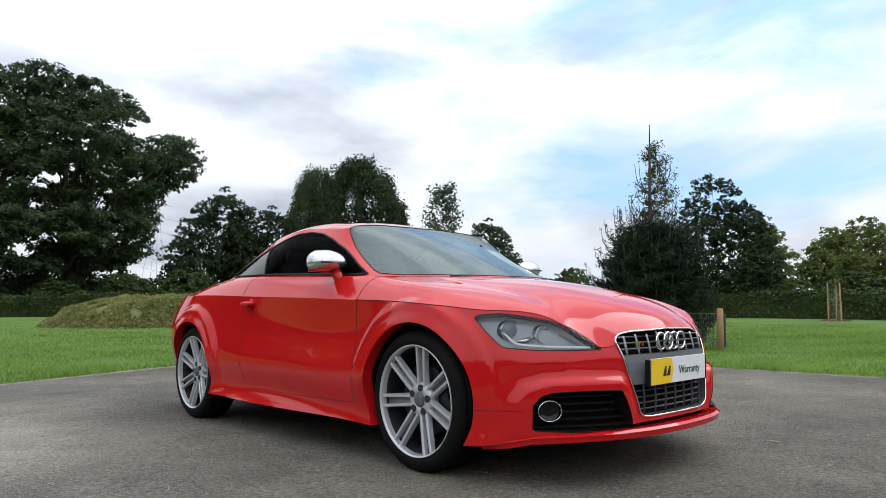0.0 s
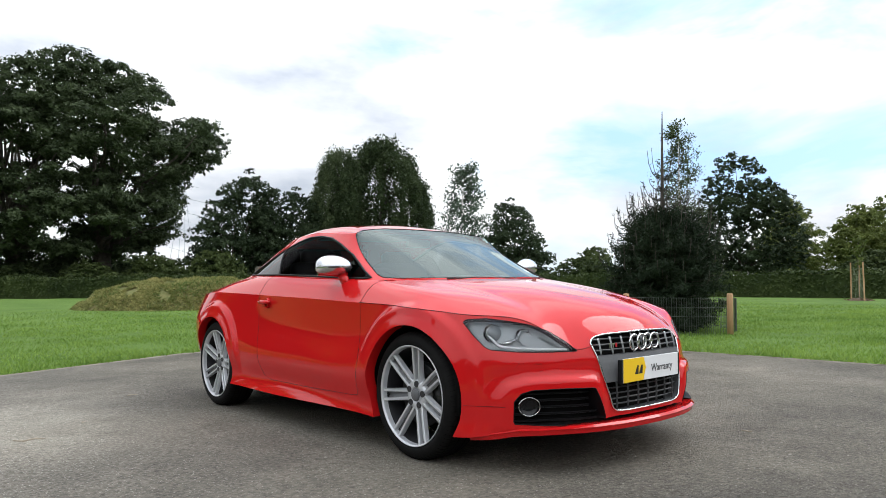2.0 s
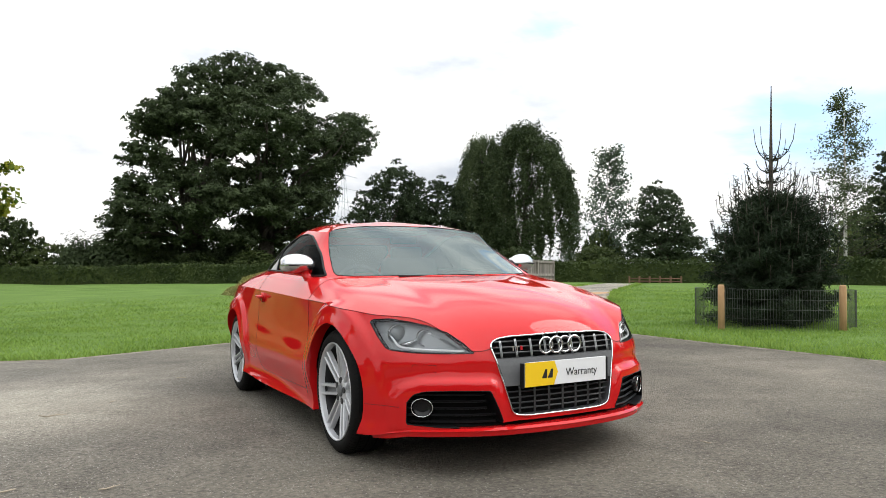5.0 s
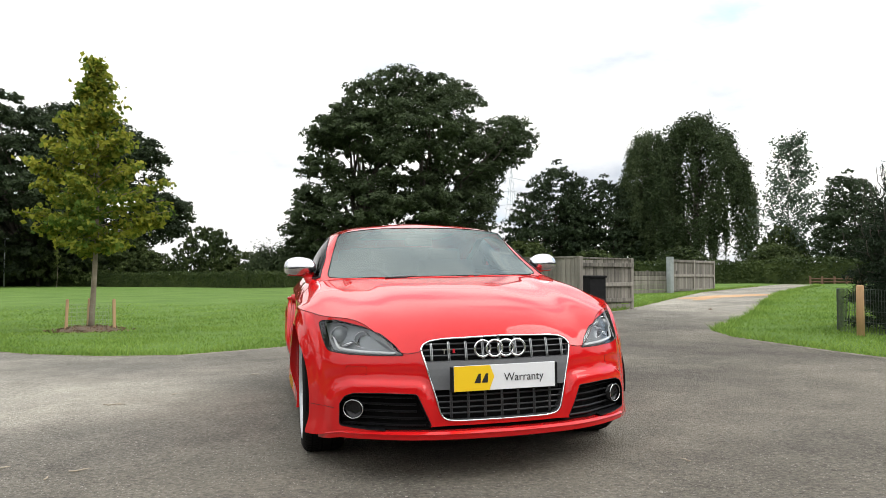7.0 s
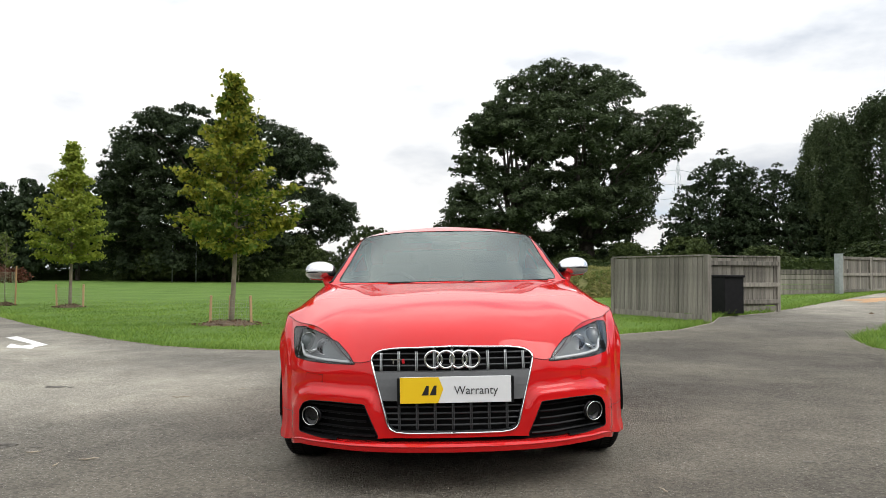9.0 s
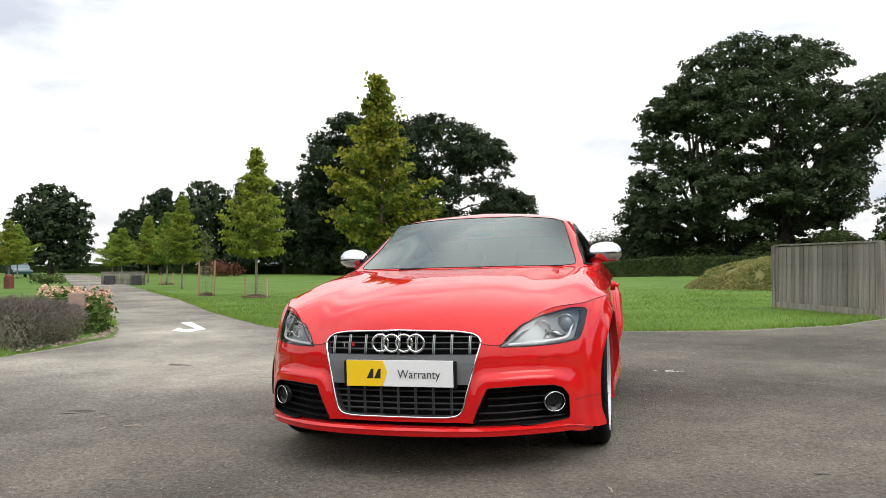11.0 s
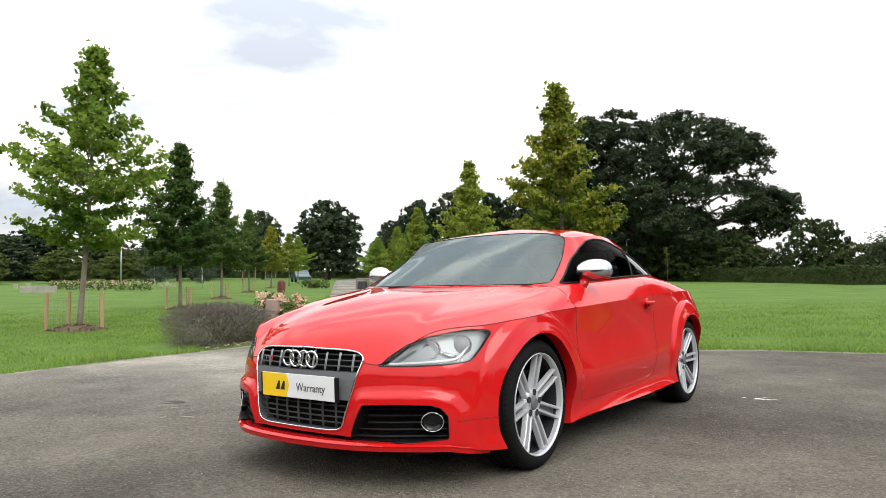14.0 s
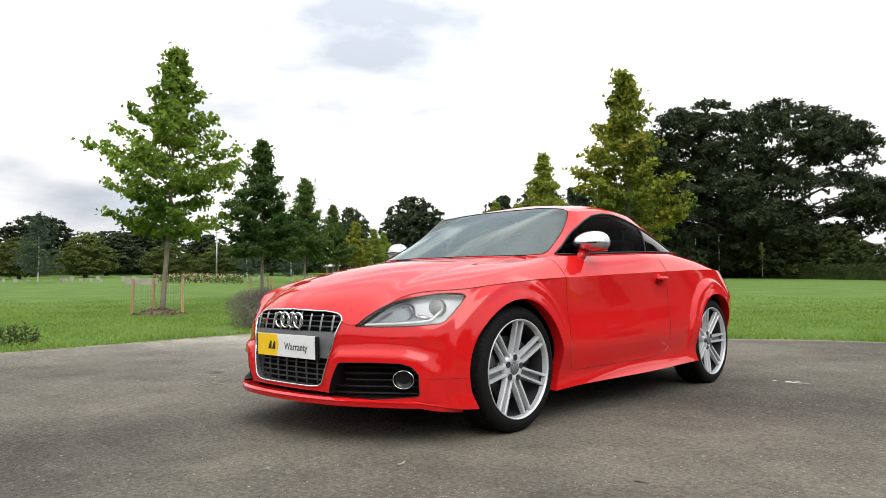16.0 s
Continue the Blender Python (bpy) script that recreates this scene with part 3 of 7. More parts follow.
def again(t, x, y, rz, s, sz=None, label=""):
    ob = copy_thing(t, Matrix.Identity(4))
    stand(ob, x, y, rz, s, sz)
    if label:
        ob["label"] = label
    return ob


def boughs(profile, n, r0, r1, seed, depth=0.85, gaps=(), apart=0.40):
    """Flattened leafy boughs set inside a crown whose left and right edges follow its height."""
    r = np.random.default_rng(seed)
    pz, pl, pr = [np.array(q, float) for q in zip(*profile)]
    widest = (pr - pl).max()
    out, tries = [], 0
    while len(out) < n and tries < n * 400:
        tries += 1
        rad = r.uniform(r0, r1)
        z = r.uniform(pz[0] + 0.4 * rad, pz[-1] - 0.6 * rad)
        a, b = np.interp(z, pz, pl), np.interp(z, pz, pr)
        if r.random() > (b - a) / widest:
            continue
        a, b = a + rad * 0.95, b - rad * 0.95
        if b <= a:
            a = b = (a + b) / 2
        u = math.sin(r.uniform(-1, 1) * math.pi / 2)
        x, half = (a + b) / 2 + u * (b - a) / 2, (b - a) / 2
        y = r.uniform(-1, 1) * depth * half * math.sqrt(max(0.0, 1 - u * u))
        if any(((x - gx) / (grx + rad * 0.55)) ** 2 + ((z - gz) / (grz + rad * 0.35)) ** 2 < 1 for gx, gz, grx, grz in gaps):
            continue
        if any((x - q[0]) ** 2 + (y - q[1]) ** 2 + ((z - q[2]) * 1.5) ** 2 < (apart * (rad + q[3])) ** 2 for q in out):
            continue
        out.append((x, y, z, rad))
    return out


def foliage(pads, sprays, per, spread, seed, flat=0.62, hang=0.35):
    """Leaf places and facings: sprays over the upper skin of every bough, a few inside."""
    r = np.random.default_rng(seed)
    P, D = [], []
    for x, y, z, rad in pads:
        m = max(5, int(sprays * rad * rad))
        d = r.normal(size=(m, 3))
        d[:, 2] = np.where(d[:, 2] < -hang, -d[:, 2], d[:, 2])
        d /= np.linalg.norm(d, axis=1)[:, None]
        q = (0.45 + 0.62 * r.random((m, 1)) ** 0.55) * rad
        c = np.array([x, y, z]) + d * q * [1, 1, flat]
        c, f = np.repeat(c, per, 0), np.repeat(d, per, 0)
        j = r.normal(size=c.shape)
        j *= (r.random((len(c), 1)) ** 0.5) / (np.linalg.norm(j, axis=1)[:, None] + 1e-9)
        P.append(c + j * spread * rad ** 0.5 * [1, 1, 0.7])
        D.append(f + [0, 0, 0.35])
    return np.concatenate(P), np.concatenate(D)


def broad_tree(name, label, profile, trunk_r, fork, mat, seed, n, r0, r1, sprays, per, spread, size, limbs=26, stems=((0, 0),), **kw):
    """A broadleaf tree: tapered trunk, forking limbs that reach into the boughs, and leaves in sprays on each bough."""
    t = thing(name, label, "tree")
    pads = boughs(profile, n, r0, r1, seed, **kw)
    g = Geo()
    for i, (sx, sy) in enumerate(stems):
        limb(g, (sx, sy, -0.2), (sx * 0.92, sy, fork), trunk_r * 1.35, trunk_r * 0.85, 0.03, seed + i, 6, 10)
    for k in range(limbs):
        x, y, z, rad = pads[(k * 7) % len(pads)]
        e = Vector((x, y, z - rad * 0.2))
        sx, sy = min(stems, key=lambda q: abs(q[0] - x))
        m = Vector((sx + (e.x - sx) * 0.42, sy + (e.y - sy) * 0.42, fork + max(0.2, (e.z - fork) * 0.58)))
        limb(g, (sx * 0.92, sy, fork * (0.8 + 0.2 * ((k * 7) % 5) / 5)), m, trunk_r * 0.36, trunk_r * 0.18, 0.10, seed + k, 4, 6)
        limb(g, m, e, trunk_r * 0.18, trunk_r * 0.03, 0.14, seed + 3 * k, 4, 5)
    g.put("trunk", M["bark"], t, smooth=True)
    P, D = foliage(pads, sprays, per, spread, seed)
    V, F = leaf_cards(P, size, 0.1, 1.5, 0.45, seed, D)
    part("crown", V, F, mat, t)
    return t


# the great oak: a broad dome, its low boughs reaching out to one side, a lobe standing out on the other
OAK = [(2.2, -13.2, -3.0), (4.0, -13.8, 4.6), (5.6, -13.8, 6.6), (8.7, -12.6, 7.3), (10.6, -13.0, 6.6), (12.6, -11.6, 9.6), (14.4, -12.0, 11.0), (16.6, -10.2, 8.8), (17.3, -9.6, 6.0), (19.3, -8.0, 4.2), (20.8, -4.8, 2.2), (21.5, -1.8, 0.6)]
OAK_GAPS = [(-9.2, 12.3, 1.3, 0.30), (-7.1, 11.0, 0.6, 0.1), (-10.9, 9.4, 0.9, 0.15), (-8.4, 6.6, 0.5, 0.15), (-3.3, 4.9, 1.0, 0.3), (6.8, 9.5, 0.4, 0.3), (5.4, 16.8, 0.3, 0.8), (9.0, 9.6, 1.6, 0.7), (5.2, 4.0, 1.0, 0.4)]
oak = stand(broad_tree("oak_tree", "great dark green oak with gaps in its crown", OAK, 0.75, 3.8, M["oak"], 11, 370, 1.0, 2.0, 9.5, 22, 0.34, 0.19, 70, stems=((0, 0), (-6.4, 1.5)), gaps=OAK_GAPS), 13.6, 60.5, 0, 1.02, 0.94)
# its neighbour slopes down towards one side
OAK2 = [(0.6, -11.5, 10.0), (2.6, -12.0, 12.0), (4.4, -12.2, 14.0), (6.0, -12.2, 15.0), (8.1, -12.2, 15.2), (9.8, -12.4, 10.6), (11.6, -12.2, 12.6), (13.5, -11.6, 13.2), (14.9, -11.0, 11.2), (16.2, -9.8, 9.4), (17.6, -8.2, 3.6), (18.9, -4.0, 1.6)]
OAK2_GAPS = [(9.6, 11.4, 0.8, 0.4), (8.2, 8.2, 0.6, 0.5), (12.3, 10.3, 1.2, 0.3), (7.8, 5.4, 0.7, 0.3), (12.6, 3.4, 1.4, 0.8), (4.2, 10.5, 0.2, 0.1)]
oak3 = stand(broad_tree("oak_tree", "broad dark oak behind the field hedge", OAK2, 0.8, 3.4, M["oak"], 17, 400, 1.05, 2.1, 9.0, 21, 0.36, 0.205, 60, gaps=OAK2_GAPS), -24.0, 71.7, 17, 1.0, 1.0)


def round_tree():
    return broad_tree("field_tree", "dark rounded broadleaf tree behind the hedge", [(0.4, -3.4, 3.4), (1.6, -4.2, 4.3), (3.6, -4.4, 4.4), (5.6, -3.4, 4.2), (7.4, -2.2, 3.4), (9.0, -0.4, 2.6), (9.9, 0.6, 1.6)], 0.25, 1.8, M["dark_leaf"], 21, 200, 0.5, 1.15, 26, 10, 0.22, 0.14, 18)


def far_tree():
    """The same tree for the far woods, with coarser foliage."""
    return broad_tree("far_tree", "distant belt of dark trees beyond the lawn", [(0.4, -3.0, 3.0), (1.4, -4.2, 4.4), (3.6, -4.8, 4.7), (6.0, -4.4, 4.4), (7.8, -3.2, 3.0), (9.0, -1.6, 1.5), (9.6, -0.4, 0.3)], 0.25, 2.2, M["dark_leaf"], 41, 95, 0.9, 1.6, 8, 12, 0.32, 0.28, 12)


far = stand(far_tree(), -68.2, 66.4, 0, 1.22, 1.2)
dark1 = stand(round_tree(), 22.8, 54.5, 0, 0.98, 1.12)
again(dark1, 37.2, 34.6, 80, 0.78)


def field_bush():
    return broad_tree("field_bush", "dense dark bush growing along the field hedge", [(0.0, -2.5, 2.5), (0.9, -3.0, 2.9), (2.0, -2.5, 2.6), (2.9, -1.4, 1.6), (3.5, -0.3, 0.4)], 0.1, 0.8, M["bush_leaf"], 51, 120, 0.4, 0.9, 24, 10, 0.20, 0.135, 6)


shrub = stand(field_bush(), -7.3, 67.0, 0, 1.2, 1.7)
for k, (x, y, s, sz) in enumerate([(-3.4, 66, 1.2, 1.0), (0.2, 65, 1.1, 0.95), (-12.5, 70, 1.3, 1.0), (3.4, 62, 1.1, 1.05), (6.8, 57, 1.0, 0.7), (11.5, 56, 1.15, 0.75), (16.0, 55, 1.0, 0.95), (20, 52, 1.0, 1.05), (36, 40, 0.8, 1.2), (44, 32, 0.9, 1.1), (-40, 84, 1.4, 1.3),
                                   (24, 47, 0.9, 0.75), (27.5, 40, 0.9, 0.75), (31, 35, 0.9, 0.75), (34.5, 26, 0.9, 0.72), (36, 18, 0.8, 0.7), (37, 9, 0.9, 0.72), (37, 1, 0.9, 0.7), (30, 112, 2.4, 1.6), (40, 114, 2.4, 1.5), (22, 110, 2.2, 1.5), (-15, 70, 1.3, 1.5), (-19, 69, 1.4, 1.3), (-23, 70, 1.4, 1.7), (-28, 70, 1.5, 1.5), (-33, 73, 1.5, 1.6)]):
    again(shrub, x, y, 47 * k, s, sz)



def weeping():
    """A birch whose outer twigs hang in curtains."""
    t = thing("weeping_birch", "tall grey-green weeping birch with hanging twigs", "tree")
    g = Geo()
    limb(g, (0, 0, -0.2), (0.3, 0, 14.5), 0.28, 0.05, 0.02, 5, 8, 8)
    r = random.Random(4)
    pts = []
    boughs = [(r.random() ** 0.5, r.uniform(0, 2 * math.pi), r.uniform(-0.5, 0.9)) for k in range(84)]
    for i in range(720):
        q, th, rise = boughs[i % 84]
        q, th = min(1.06, abs(q + r.gauss(0, 0.075))), th + r.gauss(0, 0.10) / max(q, 0.15)
        R = 5.0 * q
        z = 15.5 + rise - 1.0 * r.random() - 8.0 * q ** 2.5 - (r.uniform(0, 9.0) if i % 2 == 0 else 0)
        z = max(z, r.uniform(3.0, 6.0))
        tip = Vector((R * math.cos(th), R * math.sin(th), z))
        if i % 8 == 0:
            limb(g, (0.02 * z, 0, max(1.5, z - 3.0)), tip, 0.06, 0.012, 0.1, i, 4, 4)
        drop = min(r.uniform(1.0, 1.6 + 2.4 * q), z - 1.4)
        lean = Vector((0.35 * math.cos(th), 0.35 * math.sin(th), 0)) * r.uniform(0, 1)
        for s in range(int(drop * 44)):
            k = r.random()
            w = 0.07 + 0.22 * (1 - k)
            pts.append(tip + lean * k + Vector((r.gauss(0, w), r.gauss(0, w), -drop * k + r.gauss(0, 0.12))))
    g.put("trunk", M["bark"], t, smooth=True)
    V, F = leaf_cards(np.array([p[:] for p in pts]), 0.135, 0.0, 2.0, 0.4, 5)
    part("crown", V, F, M["birch_leaf"], t)
    return t


birch = stand(weeping(), 36.2, 51.7, 0, 1.0, 0.975)
again(birch, 32.9, 53.8, 100, 0.66, 0.90)
again(dark1, 29.4, 54.0, 140, 0.86, 1.0)
again(dark1, 26.2, 55.6, 250, 0.80, 1.02)


def airy(name, label, H, R, mat, seed, per=52, size=0.13):
    """A slender open tree of upward branches."""
    t = thing(name, label, "tree")
    g, tw = Geo(), Geo()
    limb(g, (0, 0, -0.2), (0, 0, H), 0.11, 0.015, 0.02, seed, 8, 7)
    r = random.Random(seed)
    pts = []
    for i in range(110):
        h = 0.10 + 0.87 * ((i * 0.618) % 1) ** 1.15
        th = r.uniform(0, 6.283)
        L = R * (1.08 - h) ** 0.7 * r.uniform(0.5, 1.1)
        a = Vector((0, 0, H * h))
        b = a + Vector((L * math.cos(th), L * math.sin(th), L * r.uniform(0.15, 0.6)))
        limb(tw, a, b, 0.022, 0.005, 0.08, i, 3, 4)
        for s in range(per):
            q = r.uniform(0.25, 1.05)
            pts.append(a.lerp(b, q) + Vector((r.gauss(0, 0.18), r.gauss(0, 0.18), r.gauss(0, 0.16))))
    g.put("trunk", M["birch_bark"], t, smooth=True)
    tw.put("branching", M["bark"], t, smooth=True)
    V, F = leaf_cards(np.array([p[:] for p in pts]), size, 0.0, 1.5, 0.4, seed)
    part("crown", V, F, mat, t)
    return t


sap = stand(airy("sapling_tree", "slender pale green tree with an open crown", 9.3, 3.1, M["silver_leaf"], 8), 37.4, 40.8, 0, 1.2)
stand(airy("birch_tree", "pale slender birch standing behind the spruce", 10.2, 2.4, M["birch_leaf"], 14, 64, 0.085), 33.2, 17.8, 60, 1.0, 1.0)
for k, (x, y, q, qz) in enumerate([(-54.0, 13.5, 0.62, 0.56), (-46.4, 26.3, 0.60, 0.43), (-44.5, 29.1, 0.45, 0.42)]):
    again(sap, x, y, 20 + 70 * k, q, qz, "young silver birch with a white stem on the lawn")
MAPLE = [(0.5, -3.0, 3.2), (1.8, -3.6, 4.0), (3.6, -3.4, 4.1), (5.4, -2.8, 3.6), (7.0, -2.2, 2.6), (8.4, -1.6, 1.4), (9.4, -1.0, 0.2)]
maple = stand(broad_tree("maple_tree", "dark pointed broadleaf tree by the hedge", MAPLE, 0.18, 1.6, M["dark_leaf"], 23, 210, 0.45, 0.95, 28, 10, 0.20, 0.125, 14), 37.4, 16.4, -60, 0.96, 0.92)
WOOD = [(0.3, -2.6, 2.8), (1.4, -3.9, 4.0), (3.4, -4.3, 4.2), (5.4, -3.4, 3.8), (7.0, -2.0, 2.2), (8.4, -0.5, 0.7)]
wood = stand(broad_tree("wood_tree", "yellow-green broadleaf tree at the edge of a wood", WOOD, 0.22, 1.8, M["wood_leaf"], 31, 150, 0.5, 1.15, 22, 10, 0.24, 0.15, 12), 50, 19, 0, 0.85)
for k, (x, y, s, sz) in enumerate([(46.5, 13, 0.8, 0.70), (53, 13, 0.9, 0.86), (48, 8, 0.85, 0.70), (52, 3, 0.9, 0.76), (46, 25, 0.7, 0.6), (55, -4, 1.0, 0.9), (49, -10, 0.9, 0.8)]):
    again(wood, x, y, 61 * k, s, sz)


# far woods on the north-west and behind the camera
for k, (x, y, s, sz) in enumerate([(-81.9, 66.3, 0.8, 1.12), (-55.1, 64.7, 0.62, 0.82), (-52.7, 66.7, 0.8, 1.1), (-48.9, 69.5, 0.95, 1.22), (-44.9, 72, 1.0, 1.2), (-40.8, 74.4, 0.9, 1.24), (-37.3, 76.2, 0.9, 1.28)]):
    again(far, x, y, 77 * k, s, sz, "distant dark oak at the end of the drive")
for k, (x, y, s, sz) in enumerate([(-110, 66, 1.3, 0.75), (-86, 59, 1.0, 0.85), (-79, 50, 0.9, 0.75), (-95, 66, 1.2, 0.95), (-100, 52, 1.1, 0.68), (-104, 44, 1.4, 0.85), (-96, 35, 1.0, 0.66), (-98, 27, 1.2, 0.85), (-90, 18, 0.9, 0.62), (-92, 11, 1.2, 0.75), (-88, 2, 1.2, 0.7), (-90, -8, 1.3, 0.8)]):
    again(far, x, y, 39 * k, s, sz, "distant belt of dark trees beyond the lawn")
for k, (x, y, s, sz) in enumerate([(-82, 44, 0.9, 0.55), (-78, 35, 0.8, 0.5), (-79, 26, 1.0, 0.62), (-74, 18, 0.8, 0.5), (-74, 11, 0.9, 0.55), (-78, 3, 1.0, 0.6)]):
    again(wood, x, y, 71 * k, s, sz, "grey-green bushes at the far edge of the lawn")
for k in range(17):
    a = radians(98 + 10 * k)
    d = 50 + 6 * math.sin(k * 2.1)
    again(far, d * math.sin(a), d * math.cos(a) - 4, 91 * k, 1.9 + 0.25 * math.sin(k * 1.7), 1.05 + 0.2 * math.cos(k * 2.9), "dark trees round the far side of the yard")


def young(name, label, H, mat, seed, width, size=0.088, stem=1.75, R=1.5, per=15, tiers=15):
    """A young lime: bare stem, then a pointed crown of tiered branches with leaves in flat sprays."""
    t = thing(name, label, "tree", group="young trees along the drive")
    g = Geo()
    limb(g, (0, 0, -0.1), (0, 0, H * 0.985), 0.06, 0.010, 0.012, seed, 10, 8)
    r = random.Random(seed)
    P, D = [], []
    ks = [i / (len(width) - 1) for i in range(len(width))]
    n = tiers * 6
    for i in range(n):
        tier = i // 6
        h = (tier + 0.5 + r.uniform(-0.32, 0.32)) / tiers
        z = stem + (H - stem) * h
        L = max(0.10, R * float(np.interp(h, ks, width)) * r.choice((0.55, 0.8, 0.95, 1.05, 1.12)))
        th = i * 2.39996 + r.uniform(-0.45, 0.45)
        rise = L * (0.10 + 0.75 * h)
        a = Vector((0, 0, max(stem * 0.9, z - 0.45 * rise - 0.05)))
        b = Vector((L * math.cos(th), L * math.sin(th), z + 0.55 * rise))
        limb(g, a, b, 0.014, 0.004, 0.06, i, 3, 4)
        side = Vector((-math.sin(th), math.cos(th), 0))
        for s in range(int(5 + 15 * L / R)):
            q = r.uniform(0.14, 1.04) ** 0.75
            spread = 0.26 * L * (1.15 - q) + 0.03
            c = a.lerp(b, q) + side * r.uniform(-1, 1) * spread + Vector((0, 0, r.gauss(0, 0.035)))
            w = r.uniform(0.05, 0.10)
            for m in range(int(per * r.uniform(0.6, 1.3))):
                P.append((c + Vector((r.gauss(0, w), r.gauss(0, w), r.gauss(0, w * 0.55) - 0.03)))[:])
                D.append((0.55 * math.cos(th), 0.55 * math.sin(th), 0.5))
    g.put("trunk", M["young_bark"], t, smooth=True)
    V, F = leaf_cards(np.array(P), size, 0.0, 1.2, 0.35, seed, np.array(D), 0.85)
    part("crown", V, F, mat, t)
    return t


CONE = (0.70, 1.0, 1.0, 0.93, 0.78, 0.58, 0.45, 0.36, 0.27, 0.16, 0.05)
BROAD = (0.70, 0.90, 0.90, 1.0, 1.0, 0.82, 0.56, 0.40, 0.28, 0.17, 0.05)
lime = stand(young("lime_tree", "young lime tree with yellowing pointed crown", 5.4, M["lime_leaf"], 2, CONE, R=1.27, stem=1.62, per=11), -4.45, 9.7, 0, 1.0, 1.0)
green = stand(young("lime_tree", "young lime tree with a fresh green pointed crown", 5.64, M["lime_green"], 6, BROAD, R=1.42, stem=1.68, per=12, tiers=13), -11.18, 2.58, 60, 1.0, 1.0)
# it leans a little towards the drive
green.matrix_basis = green.matrix_basis @ Matrix.Rotation(radians(-60), 4, "Z") @ Matrix.Rotation(radians(2.6), 4, (-0.9, 0.45, 0)) @ Matrix.Rotation(radians(60), 4, "Z")
mid = stand(young("lime_tree", "young lime tree with a green crown beside the drive", 5.4, M["lime_mid"], 27, CONE, R=1.3, stem=1.6, per=13), -20.5, 25.3, 0, 0.86, 0.86)
shady = stand(young("lime_tree", "young lime tree with a dense dark green crown", 5.4, M["lime_dark"], 9, CONE, R=1.5, stem=1.5, per=18), -17.6, 9.1, 285, 1.0, 1.0)
for k, (src, x, y, s, sz) in enumerate([(mid, -11.65, 17.0, 0.92, 0.97), (green, -26.0, 31.6, 0.85, 0.78), (mid, -31.0, 36.4, 0.9, 0.85), (green, -36.5, 40.5, 1.0, 0.72), (shady, -24.7, 16.0, 0.95, 1.0), (shady, -31.3, 22.9, 0.9, 0.92), (lime, -37.9, 30.2, 1.0, 0.86), (mid, -43.5, 37.0, 1.05, 0.84), (green, -50, 44, 1.1, 0.84), (green, -42, 46, 1.0, 0.7)]):
    again(src, x, y, 53 * k + 20, s, sz)


def spruce():
    t = thing("spruce_tree", "dark bushy spruce with a thin bare leader", "tree")
    g = Geo()
    limb(g, (0, 0, -0.1), (0, 0, 3.76), 0.075, 0.007, 0.008, 3, 10, 7)
    r = random.Random(9)
    pts = []
    n = 430
    for i in range(n):
        h = (i / n) ** 0.9
        z = 0.08 + 1.84 * h
        L = float(np.interp(h, [0, 0.15, 0.4, 0.65, 0.85, 1.0], [0.92, 1.02, 0.95, 0.84, 0.70, 0.46])) * r.uniform(0.55, 1.06)
        th = i * 2.39996
        a = Vector((0, 0, z))
        b = a + Vector((L * math.cos(th), L * math.sin(th), L * (r.uniform(-0.12, 0.22) + 0.28 * h)))
        limb(g, a, b, 0.011, 0.003, 0.06, i, 4, 4)
        for s in range(int(500 * L)):
            q = r.uniform(0.10, 1.0) if h < 0.7 else r.uniform(0.06, 0.9)
            pts.append(a.lerp(b, q) + Vector((r.gauss(0, 0.05), r.gauss(0, 0.05), r.gauss(0, 0.04) - 0.02)))
        # upright shoots at the branch ends, set with short needles
        if h > 0.30 and i % 2 == 0:
            out, rise = r.uniform(0.05, 0.13), r.uniform(0.10, 0.26) + 0.24 * h * h
            m, c = b + Vector((out * math.cos(th) * .8, out * math.sin(th) * .8, 0.35 * rise)), b + Vector((out * math.cos(th), out * math.sin(th), rise))
            g.tube([b, m, c], [0.006, 0.0055, 0.003], 4)
            for s in range(22):
                q = r.random() ** 2.2
                pts.append(b.lerp(c, q) + Vector((r.gauss(0, 0.016), r.gauss(0, 0.016), 0)))
    # bare whorls up the leader
    for z, k, R, up in ((2.58, 5, 0.34, 0.62), (2.40, 6, 0.25, 0.34), (2.24, 6, 0.28, 0.26), (2.08, 8, 0.44, 0.38), (1.94, 9, 0.60, 0.46)):
        for j in range(k):
            th = 2 * math.pi * j / k + z * 3 + r.uniform(-0.3, 0.3)
            R1, u1 = R * r.uniform(0.7, 1.1), up * r.uniform(0.6, 1.1)
            p = [Vector((R1 * math.sin(1.5 * s) * math.cos(th), R1 * math.sin(1.5 * s) * math.sin(th), z + u1 * s ** 2.0)) for s in (0, 0.25, 0.5, 0.75, 1.0)]
            g.tube(p, [0.009, 0.008, 0.007, 0.006, 0.004], 4)
            for s in range(14):
                q = r.random()
                pts.append(p[0].lerp(p[2], q) + Vector((r.gauss(0, 0.014), r.gauss(0, 0.014), r.gauss(0, 0.012))))
    g.put("trunk", M["bark"], t, smooth=True)
    V, F = leaf_cards(np.array([p[:] for p in pts]), 0.016, 0.1, 5.5, 0.4, 3)
    part("crown", V, F, M["spruce"], t)
    return t


SPRUCE = (8.1, 2.98)
stand(spruce(), *SPRUCE, 0, 1.07)

HEDGE = [(-120, 80), (-60, 78), (-26, 73), (-11, 62), (3, 47.5), (12, 38.5), (26, 29.5), (31, 20), (33, 5), (34, -15), (30, -32)]


